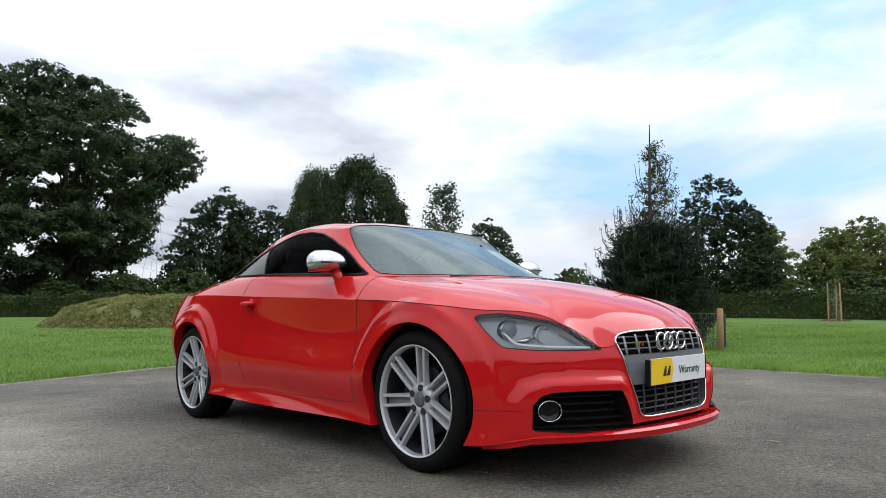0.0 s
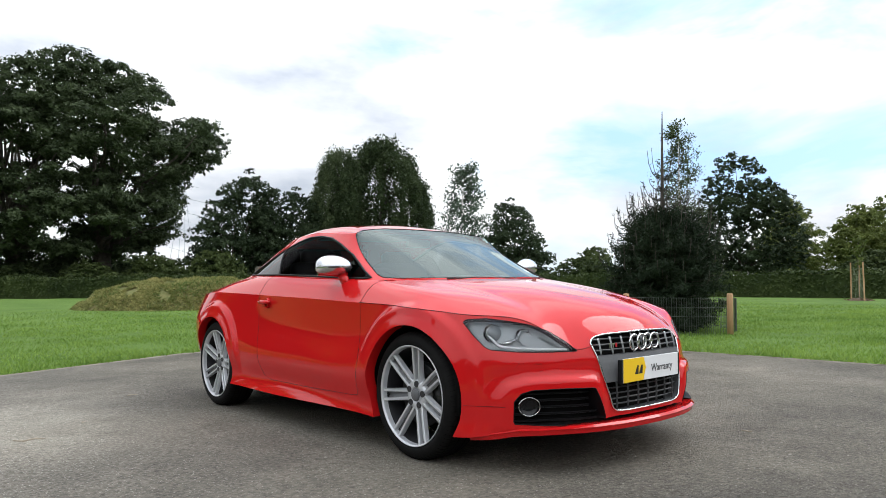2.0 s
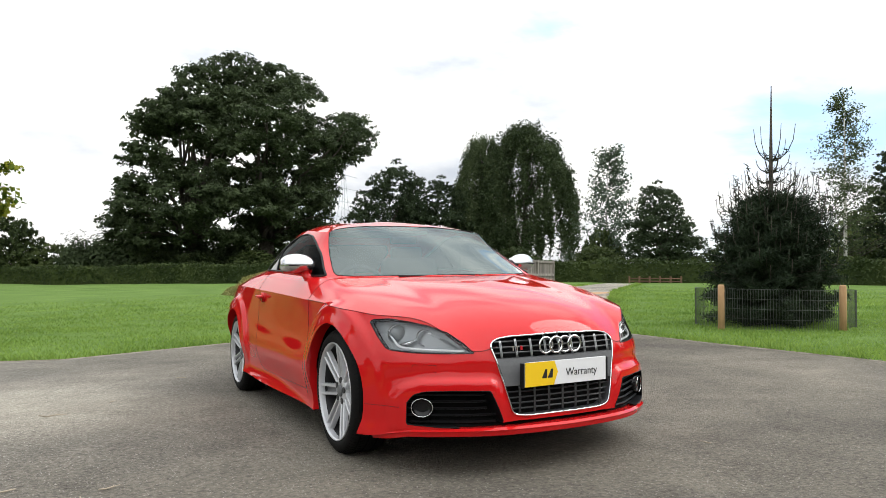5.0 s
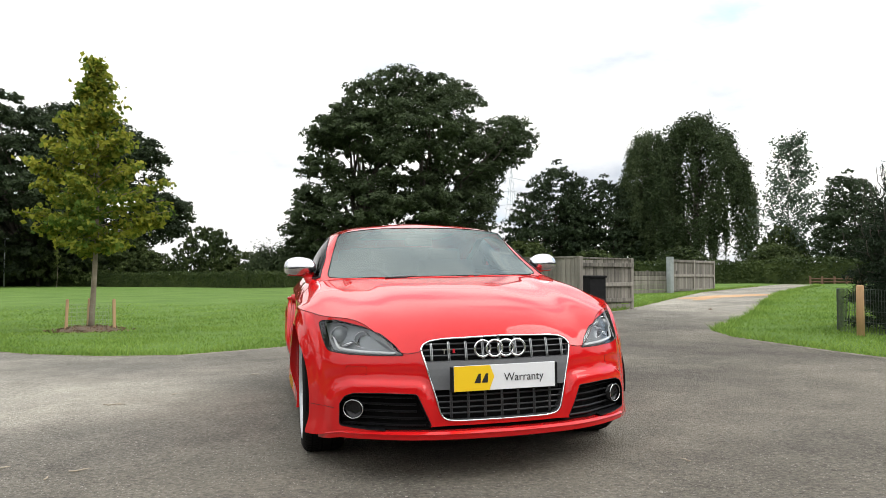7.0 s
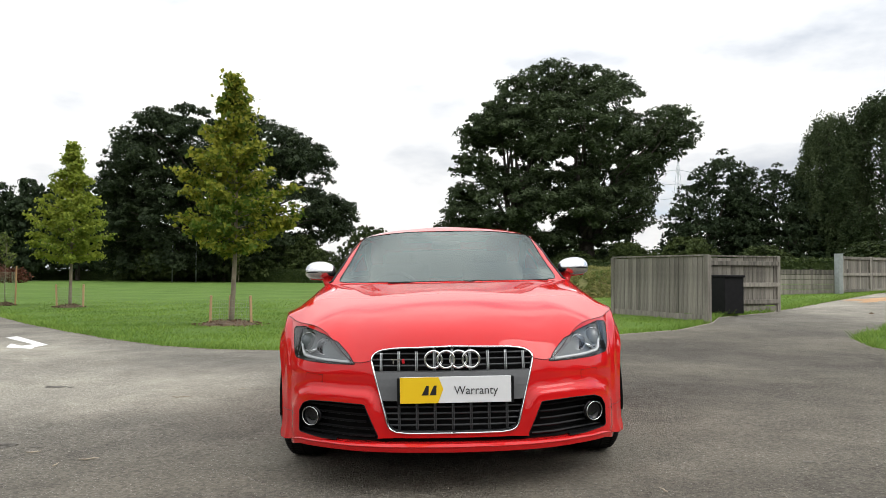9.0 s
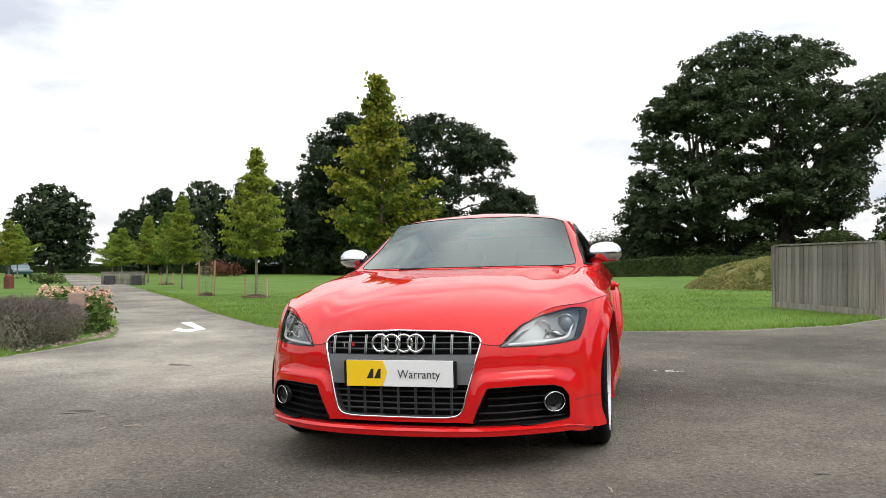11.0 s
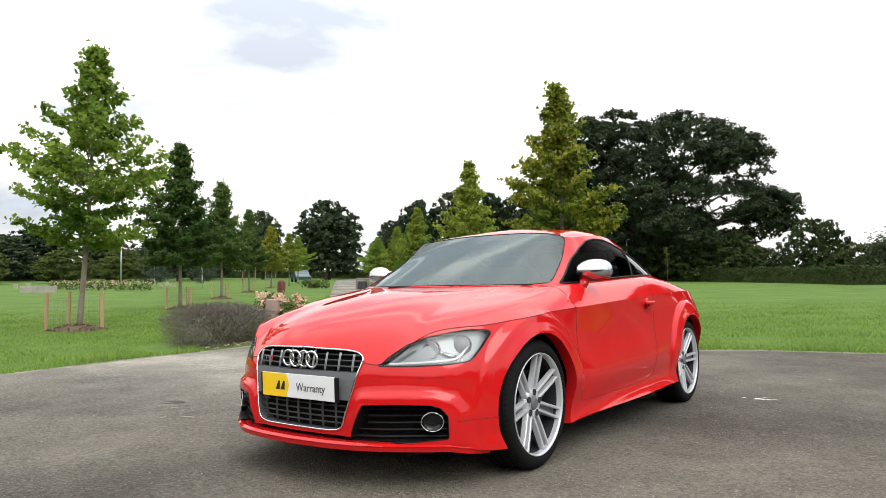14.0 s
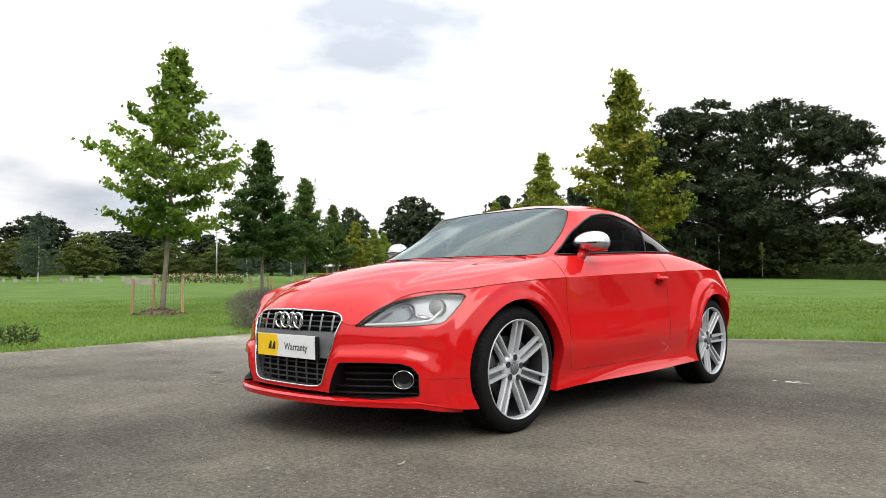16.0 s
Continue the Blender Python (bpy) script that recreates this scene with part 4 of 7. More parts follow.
def hedge(name, line, H, W, per, size, label):
    """A clipped hedge: leaves over a box along a line, with an uneven top."""
    r = np.random.default_rng(12)
    t = thing(name, label, "hedge", kind="stuff")
    P, D, core = [], [], Geo()
    for (ax, ay), (bx, by) in zip(line[:-1], line[1:]):
        L = math.hypot(bx - ax, by - ay)
        n = int(L * per)
        s, side = r.random(n), r.random(n)
        x0, y0 = ax + (bx - ax) * s, ay + (by - ay) * s
        nx, ny = -(by - ay) / L, (bx - ax) / L
        top = r.random(n) < 0.35
        off = np.where(top, r.uniform(-W / 2, W / 2, n), np.where(side < 0.5, -W / 2, W / 2) + r.normal(0, 0.05, n))
        hh = H * (1 + 0.05 * np.sin(s * L * 0.7) + 0.04 * np.sin(s * L * 2.3))
        z = np.where(top, hh + r.normal(0, 0.05, n), r.random(n) ** 0.8 * hh)
        gz = ground_z(x0, y0)
        P.append(np.stack([x0 + nx * off, y0 + ny * off, gz + z], 1))
        out = np.where(off > 0, 1.0, -1.0)
        D.append(np.stack([np.where(top, 0, nx * out), np.where(top, 0, ny * out), np.where(top, 1.0, 0.25)], 1))
        k = max(2, int(L / 6))
        q = [(ax + (bx - ax) * i / k, ay + (by - ay) * i / k) for i in range(k + 1)]
        v, f = [], []
        for x, y in q:
            g0 = float(ground_z(x, y))
            for o, h in ((-0.4, -0.1), (-0.4, 0.9), (0.4, 0.9), (0.4, -0.1)):
                v.append((x + nx * o * W, y + ny * o * W, g0 + h * H))
        for i in range(k):
            for c in range(3):
                f.append((4 * i + c, 4 * i + c + 1, 4 * i + c + 5, 4 * i + c + 4))
        core.add(v, f)
    V, F = leaf_cards(np.concatenate(P), size, 0.1, 1.4, 0.4, 6, np.concatenate(D), 0.6)
    part("leaves", V, F, M["hedge"], t)
    core.put("core", M["hedge"], t)


hedge("field_hedge", HEDGE, 1.25, 1.0, 340, 0.12, "long clipped dark green field hedge")
hedge("boundary_hedge", [(-122, 84), (-113, 52), (-106, 22), (-98, -8), (-92, -30)], 2.6, 2.0, 60, 0.34, "tall dark hedge along the far boundary")


# ---------------- the car ----------------
def car_mats():
    k = Mat("red_paint", (0.51, 0.0095, 0.0105), 0.6, coat=1.0, spec=0.0)
    k.b.inputs["Coat IOR"].default_value = 1.43
    M["red"] = k.m
    M["black_trim"] = Mat("black_trim", (0.006, 0.006, 0.007), 0.5, spec=0.18).m
    M["gap"] = Mat("panel_gap", (0.05, 0.003, 0.003), 0.9).m
    M["chrome"] = Mat("chrome", (0.80, 0.81, 0.82), 0.10, 1.0, col2=(0.74, 0.75, 0.77), scale=20).m
    M["satin"] = Mat("satin_aluminium", (0.70, 0.71, 0.725), 0.20, 0.95, col2=(0.56, 0.57, 0.59), scale=30).m
    M["alloy"] = Mat("silver_wheel_paint", (0.56, 0.57, 0.59), 0.34, 0.35, col2=(0.50, 0.51, 0.53), scale=20, coat=0.6).m
    # wheel silver darkened to carry the shade in the slots between paired spokes
    M["web"] = Mat("shaded_wheel_silver", (0.17, 0.175, 0.18), 0.42, 0.35, col2=(0.11, 0.114, 0.118), scale=16, coat=0.3).m
    M["rubber"] = Mat("tyre_rubber", (0.004, 0.004, 0.004), 0.75, col2=(0.009, 0.0088, 0.0085), scale=14, fine=120, bump=0.001, spec=0.12).m
    M["disc"] = Mat("brake_steel", (0.06, 0.06, 0.06), 0.45, 0.9, col2=(0.10, 0.097, 0.094), scale=40).m
    # caliper black, also standing for shade deep in the barrel and bolt holes
    M["caliper"] = Mat("caliper_and_shade_black", (0.02, 0.02, 0.022), 0.5).m
    # liner black, also put in as shade behind grille, intakes and slot
    M["well_and_shade"] = Mat("wheel_liner", (0.005, 0.005, 0.005), 0.95, spec=0.1).m
    M["grille_grey"] = Mat("grey_plastic", (0.095, 0.098, 0.103), 0.5, col2=(0.115, 0.118, 0.122), scale=60).m
    M["grille_dark"] = Mat("dark_grille_plastic", (0.032, 0.033, 0.035), 0.42, col2=(0.044, 0.045, 0.047), scale=60).m
    M["bar"] = Mat("grille_bar", (0.36, 0.37, 0.38), 0.3, 0.9).m
    M["screen"] = pane_mat("windscreen_glass", (0.40, 0.46, 0.45), (0.88, 1.0, 0.97), 1.74)
    M["glass"] = pane_mat("dark_side_glass", (0.07, 0.075, 0.08), 1.0, 1.45)
    M["door_glass"] = pane_mat("tinted_door_glass", (0.25, 0.26, 0.27), 0.9, 1.04)
    M["cover"] = pane_mat("lamp_cover", (0.92, 0.93, 0.94), 0.9, 1.46)
    M["lamp_dark"] = Mat("lamp_housing", (0.19, 0.208, 0.214), 0.30, 0.3, col2=(0.28, 0.30, 0.31), scale=9, fine=30).m
    M["lamp_tray"] = Mat("lamp_tray", (0.30, 0.322, 0.328), 0.4, 0.2, col2=(0.38, 0.402, 0.41), scale=20).m
    M["reflector"] = Mat("lamp_reflector", (0.85, 0.86, 0.88), 0.12, 1.0).m
    M["lens"] = Mat("lamp_lens", (0.16, 0.18, 0.19), 0.05, 0.0, coat=0.6).m
    M["fog"] = Mat("fog_lamp_glass", (0.008, 0.008, 0.009), 0.08, spec=0.3).m
    M["white_strip"] = Mat("lamp_strip", (0.88, 0.89, 0.90), 0.2).m
    M["tail"] = Mat("tail_lamp", (0.30, 0.005, 0.005), 0.1, coat=1.0).m
    M["seat"] = Mat("seat_leather", (0.018, 0.018, 0.019), 0.55, col2=(0.03, 0.03, 0.031), scale=25, bump=0.001).m
    M["dash"] = Mat("dash_plastic", (0.015, 0.015, 0.016), 0.7, col2=(0.022, 0.022, 0.023), scale=60, bump=0.001).m
    M["plate_white"] = Mat("plate_white", (0.78, 0.79, 0.80), 0.35, col2=(0.74, 0.75, 0.76), scale=30).m
    M["plate_yellow"] = Mat("plate_yellow", (0.86, 0.56, 0.012), 0.35).m
    M["ink"] = Mat("black_ink", (0.012, 0.012, 0.012), 0.5).m
    M["ink_grey"] = Mat("grey_ink", (0.05, 0.05, 0.055), 0.5).m
    M["badge_red"] = Mat("badge_red", (0.5, 0.01, 0.02), 0.3).m


car_mats()
CAR = thing("sports_car", "glossy red two-door sports coupe parked on the asphalt", "car", pose(0, 0, 0, -0.97, -1.32, 0))

# Lines that run along the body from the middle of the nose round one side to the middle of the tail: (across, along, up)
RINGS = [
    # lower edge
    [(0, -2.055, .240), (.30, -2.04, .240), (.46, -1.99, .232), (.70, -1.82, .20), (.820, -1.63, .165), (.862, -1.45, .165), (.895, -1.10, .175), (.893, -.85, .185), (.90, -.2, .19), (.905, .45, .195), (.90, .85, .2), (.885, 1.22, .21), (.775, 1.6, .25), (.68, 1.84, .24), (.42, 1.98, .23), (0, 2.03, .23)],
    # sill crease and bumper belt
    [(0, -2.062, .35), (.30, -2.045, .35), (.46, -1.99, .35), (.70, -1.825, .35), (.828, -1.625, .34), (.876, -1.45, .34), (.885, -1.1, .30), (.884, -.8, .275), (.872, -.2, .275), (.872, .45, .28), (.878, .85, .30), (.885, 1.22, .38), (.825, 1.6, .40), (.74, 1.87, .40), (.42, 2.02, .40), (0, 2.07, .40)],
    # lower door swell
    [(0, -2.055, .48), (.31, -2.03, .465), (.45, -1.985, .455), (.685, -1.825, .455), (.818, -1.63, .46), (.876, -1.45, .46), (.888, -1.1, .42), (.898, -.78, .405), (.895, -.2, .40), (.894, .45, .41), (.890, .85, .44), (.885, 1.22, .52), (.855, 1.6, .54), (.75, 1.89, .54), (.43, 2.05, .55), (0, 2.095, .55)],
    # waist
    [(0, -2.038, .575), (.347, -2.008, .535), (.452, -1.972, .53), (.675, -1.815, .545), (.795, -1.635, .59), (.860, -1.45, .63), (.88, -1.1, .63), (.877, -.78, .60), (.872, -.2, .60), (.872, .45, .62), (.876, .85, .65), (.878, 1.22, .69), (.85, 1.6, .70), (.74, 1.88, .70), (.43, 2.05, .71), (0, 2.095, .71)],
    # shoulder crease, bonnet edge
    [(0, -2.020, .638), (.355, -1.993, .578), (.455, -1.958, .572), (.605, -1.80, .702), (.758, -1.60, .733), (.836, -1.42, .755), (.868, -1.10, .782), (.876, -.78, .797), (.872, -.2, .822), (.862, .45, .846), (.855, .85, .862), (.842, 1.22, .872), (.80, 1.56, .868), (.70, 1.80, .855), (.42, 1.965, .855), (0, 2.02, .855)],
    # outer bonnet, shoulder
    [(0, -1.88, .750), (.28, -1.85, .737), (.41, -1.79, .732), (.54, -1.62, .781), (.655, -1.44, .808), (.745, -1.26, .833), (.80, -.98, .857), (.822, -.75, .870), (.828, -.2, .890), (.82, .45, .916), (.805, .85, .930), (.78, 1.18, .930), (.72, 1.47, .908), (.62, 1.70, .888), (.38, 1.87, .885), (0, 1.92, .887)],
    # inner bonnet, below the glass
    [(0, -1.42, .869), (.25, -1.39, .864), (.38, -1.33, .860), (.485, -1.20, .870), (.575, -1.08, .885), (.655, -.96, .897), (.725, -.84, .908), (.772, -.73, .914), (.79, -.2, .930), (.785, .45, .956), (.758, .83, .970), (.70, 1.10, .972), (.62, 1.36, .955), (.52, 1.57, .932), (.33, 1.72, .925), (0, 1.77, .925)],
    # foot of the glass
    [(0, -.965, .924), (.22, -.955, .924), (.36, -.93, .924), (.48, -.89, .924), (.58, -.84, .924), (.65, -.79, .924), (.712, -.74, .925), (.752, -.69, .928), (.765, -.15, .950), (.752, .42, .977), (.72, .78, .990), (.665, 1.03, .998), (.575, 1.25, .992), (.465, 1.44, .972), (.30, 1.57, .955), (0, 1.62, .95)],
    # middle of the glass
    [(0, -.56, 1.118), (.2, -.55, 1.118), (.33, -.535, 1.115), (.45, -.515, 1.108), (.54, -.49, 1.10), (.60, -.475, 1.092), (.648, -.455, 1.086), (.68, -.41, 1.085), (.70, -.05, 1.118), (.69, .40, 1.13), (.655, .68, 1.118), (.60, .90, 1.102), (.525, 1.07, 1.09), (.425, 1.19, 1.09), (.27, 1.28, 1.09), (0, 1.32, 1.09)],
    # roof edge
    [(0, -.15, 1.294), (.18, -.16, 1.291), (.30, -.185, 1.284), (.42, -.225, 1.270), (.51, -.27, 1.254), (.555, -.30, 1.243), (.582, -.285, 1.234), (.597, -.22, 1.236), (.592, .05, 1.262), (.58, .32, 1.266), (.562, .52, 1.250), (.528, .68, 1.230), (.47, .80, 1.218), (.38, .88, 1.224), (.25, .93, 1.232), (0, .95, 1.236)],
    # roof
    [(0, .0, 1.328), (.13, 0, 1.326), (.22, -.01, 1.320), (.30, -.03, 1.313), (.35, -.05, 1.306), (.38, -.06, 1.301), (.40, -.03, 1.301), (.405, .03, 1.308), (.40, .15, 1.318), (.395, .3, 1.318), (.385, .42, 1.310), (.36, .52, 1.298), (.32, .6, 1.292), (.25, .66, 1.295), (.16, .69, 1.298), (0, .7, 1.300)],
]
RINGS.append([(0, y, 1.343 - 0.12 * (y - 0.2) ** 2) for y in (.12, .13, .14, .15, .16, .17, .19, .22, .27, .33, .38, .42, .46, .5, .52, .54)])
WHEELS = (-1.237, 1.236)
ARCH_R, ARCH_Z = 0.352, 0.332


GRILLE = [(0, .637), (.26, .629), (.322, .620), (.353, .604), (.364, .584), (.359, .560), (.289, .298), (.279, .279), (.255, .267), (.216, .263), (0, .261), (-.1, .261), (-.1, .637)]
VENT = [(.395, .388), (.55, .392), (.66, .388), (.70, .372), (.722, .335), (.724, .236), (.60, .226), (.46, .226), (.36, .232), (.33, .240)]
LAMP = [(-1.083, .558), (-.95, .557), (-.80, .561), (-.672, .572), (-.648, .582), (-.595, .635), (-.540, .702), (-.56, .714), (-.66, .718), (-.76, .704), (-.86, .686), (-.95, .653), (-1.03, .602)]
DOOR = [(-.775, .283), (-.70, .278), (-.2, .272), (.30, .276), (.40, .300), (.455, .38), (.485, .55), (.50, .75), (.50, .86), (.46, 1.6), (-.80, 1.6), (-.79, .80)]
SIDE_WIN = [(-.70, .936), (-.60, .985), (-.42, 1.085), (-.24, 1.165), (-.10, 1.212), (.05, 1.236), (.20, 1.238), (.34, 1.214), (.48, 1.172), (.75, 1.088), (1.00, 1.008), (1.02, 1.000), (.98, .998), (.42, .986), (-.15, .960), (-.60, .936)]
SCREEN = [(-.1, .930), (.30, .930), (.60, .930), (.676, .938), (.684, .955), (.582, 1.222), (.560, 1.243), (.50, 1.256), (.40, 1.272), (.25, 1.286), (-.1, 1.290)]
REAR_WIN = [(-.1, .975), (.40, .978), (.46, .99), (.42, 1.15), (.36, 1.205), (-.1, 1.215)]


def body_shell():
    """The half body as one fine grid, in four bands: sides, shoulder and bonnet, glass band, roof."""
    R = np.array(RINGS, float)
    step = np.linalg.norm(np.diff(R[:9], axis=1), axis=2).mean(0)
    k = np.concatenate([[0], np.cumsum(np.maximum(step, 0.05))])
    # mirrored past both ends, so that the two halves meet smoothly
    flip = np.array([-1, 1, 1.0])
    ke = np.concatenate([-k[3:0:-1], k, 2 * k[-1] - k[-2:-5:-1]])
    u = np.linspace(0, k[-1], 300)
    lines = []
    for ring in R:
        e = np.concatenate([ring[3:0:-1] * flip, ring, ring[-2:-5:-1] * flip])
        lines.append(spline(ke, e)(u))
    lines = np.array(lines)
    bands = []
    for a, b, n in ((0, 4, 56), (4, 7, 44), (7, 9, 26), (9, 11, 14)):
        seg = lines[a:b + 1]
        kk = np.arange(b - a + 1, dtype=float)
        if a == 0:
            kk = np.array([0, 1.0, 2.0, 3.4, 4.6])
        if a == 4:
            kk = np.array([0, 1.0, 2.2, 3.4])
        v = np.linspace(kk[0], kk[-1], n + 1)
        g = spline(kk, seg.reshape(len(seg), -1))(v).reshape(n + 1, len(u), 3)
        bands.append(g)
    # the bonnet is one taut sheet between its edges
    g = bands[1]
    taut = smooth_step(-0.55, -0.85, g[..., 1])[..., None]
    for k in range(240):
        e = np.concatenate([g[:, 1:2] * flip, g, g[:, -1:]], 1)
        m = (e[1:-1, :-2] + e[1:-1, 2:] + g[:-2] + g[2:]) / 4
        g[1:-1] += (m - g[1:-1]) * (-0.52 if k % 2 else 0.5) * taut[1:-1]
    # flared wheel arches on the sides and over the shoulder
    for g in bands[:2]:
        for wy in WHEELS:
            r = np.hypot(g[..., 1] - wy, g[..., 2] - ARCH_Z)
            ahead = smooth_step(-0.40, -0.22, g[..., 1] - wy) if wy < 0 else smooth_step(0.44, 0.26, g[..., 1] - wy)
            amount = (0.026 * smooth_step(ARCH_R + 0.125, ARCH_R + 0.085, r) + 0.010 * smooth_step(ARCH_R + 0.06, ARCH_R, r)) * (0.35 + 0.65 * ahead) * (g[..., 0] > 0.6) * np.where((g[..., 1] > wy) == (wy < 0), smooth_step(0.20, 0.46, g[..., 2]), 1.0)
            g[..., 0] += amount
    # raised collar round the air intakes, and the flared foot of the bumper
    g = bands[0]
    front = smooth_step(-1.50, -1.66, g[..., 1])
    d = inside(g[..., 0], g[..., 2], VENT)
    g[..., 1] -= 0.020 * smooth_step(0.062, 0.034, d) * front * smooth_step(0.30, 0.38, g[..., 0])
    g[..., 1] += 0.006 * np.exp(-((d - 0.085) / 0.03) ** 2) * front
    g[..., 0] += 0.012 * smooth_step(0.25, 0.165, g[..., 2]) * smooth_step(-1.50, -1.58, g[..., 1]) * smooth_step(0.70, 0.80, g[..., 0])
    out = []
    for g in bands:
        du, dv = np.gradient(g, axis=1), np.gradient(g, axis=0)
        nn = np.cross(du, dv)
        nn /= np.linalg.norm(nn, axis=2)[..., None] + 1e-9
        # the middle line keeps its normal in the plane of symmetry
        for c in (0, -1):
            nn[:, c, 0] = 0
        nn /= np.linalg.norm(nn, axis=2)[..., None] + 1e-9
        n, m = g.shape[:2]
        F = [(i * m + j, i * m + j + 1, (i + 1) * m + j + 1, (i + 1) * m + j) for i in range(n - 1) for j in range(m - 1)]
        out.append((g.reshape(-1, 3), nn.reshape(-1, 3), F))
    return out


def mirror(mesh):
    V, Nn, F = mesh
    s = np.array([-1, 1, 1.0])
    return V * s, Nn * s, [tuple(q[::-1]) for q in F]


def both(mesh):
    a, b = mesh, mirror(mesh)
    k = len(a[0])
    return np.concatenate([a[0], b[0]]), np.concatenate([a[1], b[1]]), list(a[2]) + [tuple(i + k for i in q) for q in b[2]]


def panel(name, mesh, mat, parent=None, label=""):
    """A sheet-metal panel; its rim is folded inwards."""
    return part(name, mesh[0], mesh[2], mat, parent if parent is not None else CAR, label, True, mesh[1])


def lip(lines, d, name, mat, parent=None, side=1):
    """A folded rim along a cut edge, one for each side of the car."""
    for line, loop in lines:
        p = np.array(line)
        n = len(p)
        if n < 3:
            continue
        v = np.concatenate([p, p + np.array(d)])
        f = [(i, (i + 1) % n, n + (i + 1) % n, n + i) for i in range(n if loop else n - 1)]
        part(name, v, f, mat, parent or CAR, smooth=True)
        if side == 2:
            part(name, v * np.array([-1, 1, 1]), [q[::-1] for q in f], mat, parent or CAR, smooth=True)


def piping(lines, r, name, mat, parent=None, mirrored=True, label="", sides=6):
    for line, loop in lines:
        p = np.array(line)
        if len(p) < 3:
            continue
        Geo().tube(p, r, sides, close=loop).put(name, mat, parent or CAR, label, True)
        if mirrored:
            Geo().tube(p * np.array([-1, 1, 1]), r, sides, close=loop).put(name, mat, parent or CAR, label, True)


def build_body():
    side, top, band, roof = body_shell()
    # arches
    V = side[0]
    f = np.minimum(np.hypot(V[:, 1] - WHEELS[0] + 0.012, V[:, 2] - ARCH_Z), np.hypot(V[:, 1] - WHEELS[1], V[:, 2] - ARCH_Z)) - ARCH_R
    f = np.where(V[:, 0] > 0.5, f, 1.0)
    _, side, arch = clip(side, f)
    # grille, through bumper and bonnet
    gr = lambda V: np.where(V[:, 1] < -1.8, inside(V[:, 0], V[:, 2], GRILLE), 1.0)
    _, side, g1 = clip(side, gr(side[0]))
    _, top, g2 = clip(top, gr(top[0]))
    vent_f = lambda V: np.where(V[:, 1] < -1.5, inside(V[:, 0], V[:, 2], VENT), 1.0)
    _, side, vent = clip(side, vent_f(side[0]))
    lamp_f = lambda V: np.where((V[:, 1] < -1.35), inside((V[:, 0] + V[:, 1]) / math.sqrt(2), V[:, 2], LAMP), 1.0)
    lampA, side, l1 = clip(side, lamp_f(side[0]))
    lampB, top, l2 = clip(top, lamp_f(top[0]))
    # front bumper, wing, door, quarter, rear bumper
    door_f = lambda V: np.where((V[:, 0] > 0.55), inside(V[:, 1], V[:, 2], DOOR), 1.0)
    door1, side, d1 = clip(side, door_f(side[0]))
    door2, top, d2 = clip(top, door_f(top[0]))
    front, rest, _ = clip(side, np.where(side[0][:, 1] < 0.5, side[0][:, 1] + 1.30 + (side[0][:, 2] - 0.40) * -0.9, 1.0))
    wing, rest, _ = clip(rest, rest[0][:, 1] + 0.3)
    sill, wing2, _ = clip(wing, wing[0][:, 2] - 0.335)
    quarter, rear, _ = clip(rest, rest[0][:, 1] - 1.52 - (rest[0][:, 2] - 0.6) * 0.25)
    bonnet, shoulder, _ = clip(top, np.where(top[0][:, 1] < 0, top[0][:, 1] + 0.60, 1.0))
    panel("front_bumper", both(front), M["red"])
    panel("rear_bumper", both(rear), M["red"])
    panel("bonnet", both(bonnet), M["red"])
    panel("rear_deck", both(shoulder), M["red"])
    for s in (lambda m: m, mirror):
        panel("front_wing", s(wing2), M["red"])
        panel("sill", s(sill), M["red"])
        panel("rear_quarter", s(quarter), M["red"])
        d = panel("door", s(door1), M["red"])
        panel("door_shoulder", s(door2), M["red"], d)
    # glass band
    scr_f = lambda V: np.where(V[:, 1] < 0.3, inside(V[:, 0], V[:, 2], SCREEN), 1.0)
    win_f = lambda V: np.where(V[:, 0] > 0.5, inside(V[:, 1], V[:, 2], SIDE_WIN), 1.0)
    rear_f = lambda V: np.where(V[:, 1] > 0.7, inside(V[:, 0], V[:, 2], REAR_WIN), 1.0)
    screen, band, w1 = clip(band, scr_f(band[0]))
    sidew, band, w2 = clip(band, win_f(band[0]))
    rw, band, w3 = clip(band, rear_f(band[0]))
    panel("pillar_frame", both(band), M["red"])
    panel("roof", both(roof), M["red"])
    ws = panel("windscreen", both(screen), M["screen"], label="clear sloping windscreen glass")
    ws.visible_shadow = False
    panel("rear_window", both(rw), M["glass"])
    # the door panes and the small fixed panes behind them
    front_side, quarterlight, _ = clip(sidew, sidew[0][:, 1] - 0.44 - (sidew[0][:, 2] - 1.07) * 0.45)
    for s in (lambda m: m, mirror):
        panel("quarter_window", s(quarterlight), M["glass"])
    for s in (lambda m: m, mirror):
        panel("door_window", s(front_side), M["door_glass"], label="dark tinted door window")
    _, _, bl = clip(sidew, sidew[0][:, 1] - 0.44 - (sidew[0][:, 2] - 1.07) * 0.45)
    piping(bl, 0.008, "pillar_trim", M["black_trim"])
    piping(w2, 0.007, "window_trim", M["black_trim"])
    piping(w1, 0.0032, "windscreen_seal", M["black_trim"])
    piping(w3, 0.006, "rear_seal", M["black_trim"])
    lip(w2, (-0.05, 0, -0.004), "window_return", M["black_trim"], side=2)
    # rims
    lip(arch, (-0.06, 0, 0), "arch_lip", M["red"], side=2)
    lip(g1, (0, 0.07, 0), "grille_rim", M["grille_grey"], side=2)
    lip(vent, (0, 0.10, 0), "vent_rim", M["black_trim"], side=2)
    lip(l1 + l2, (-0.03, 0.05, 0), "lamp_rim", M["black_trim"], side=2)
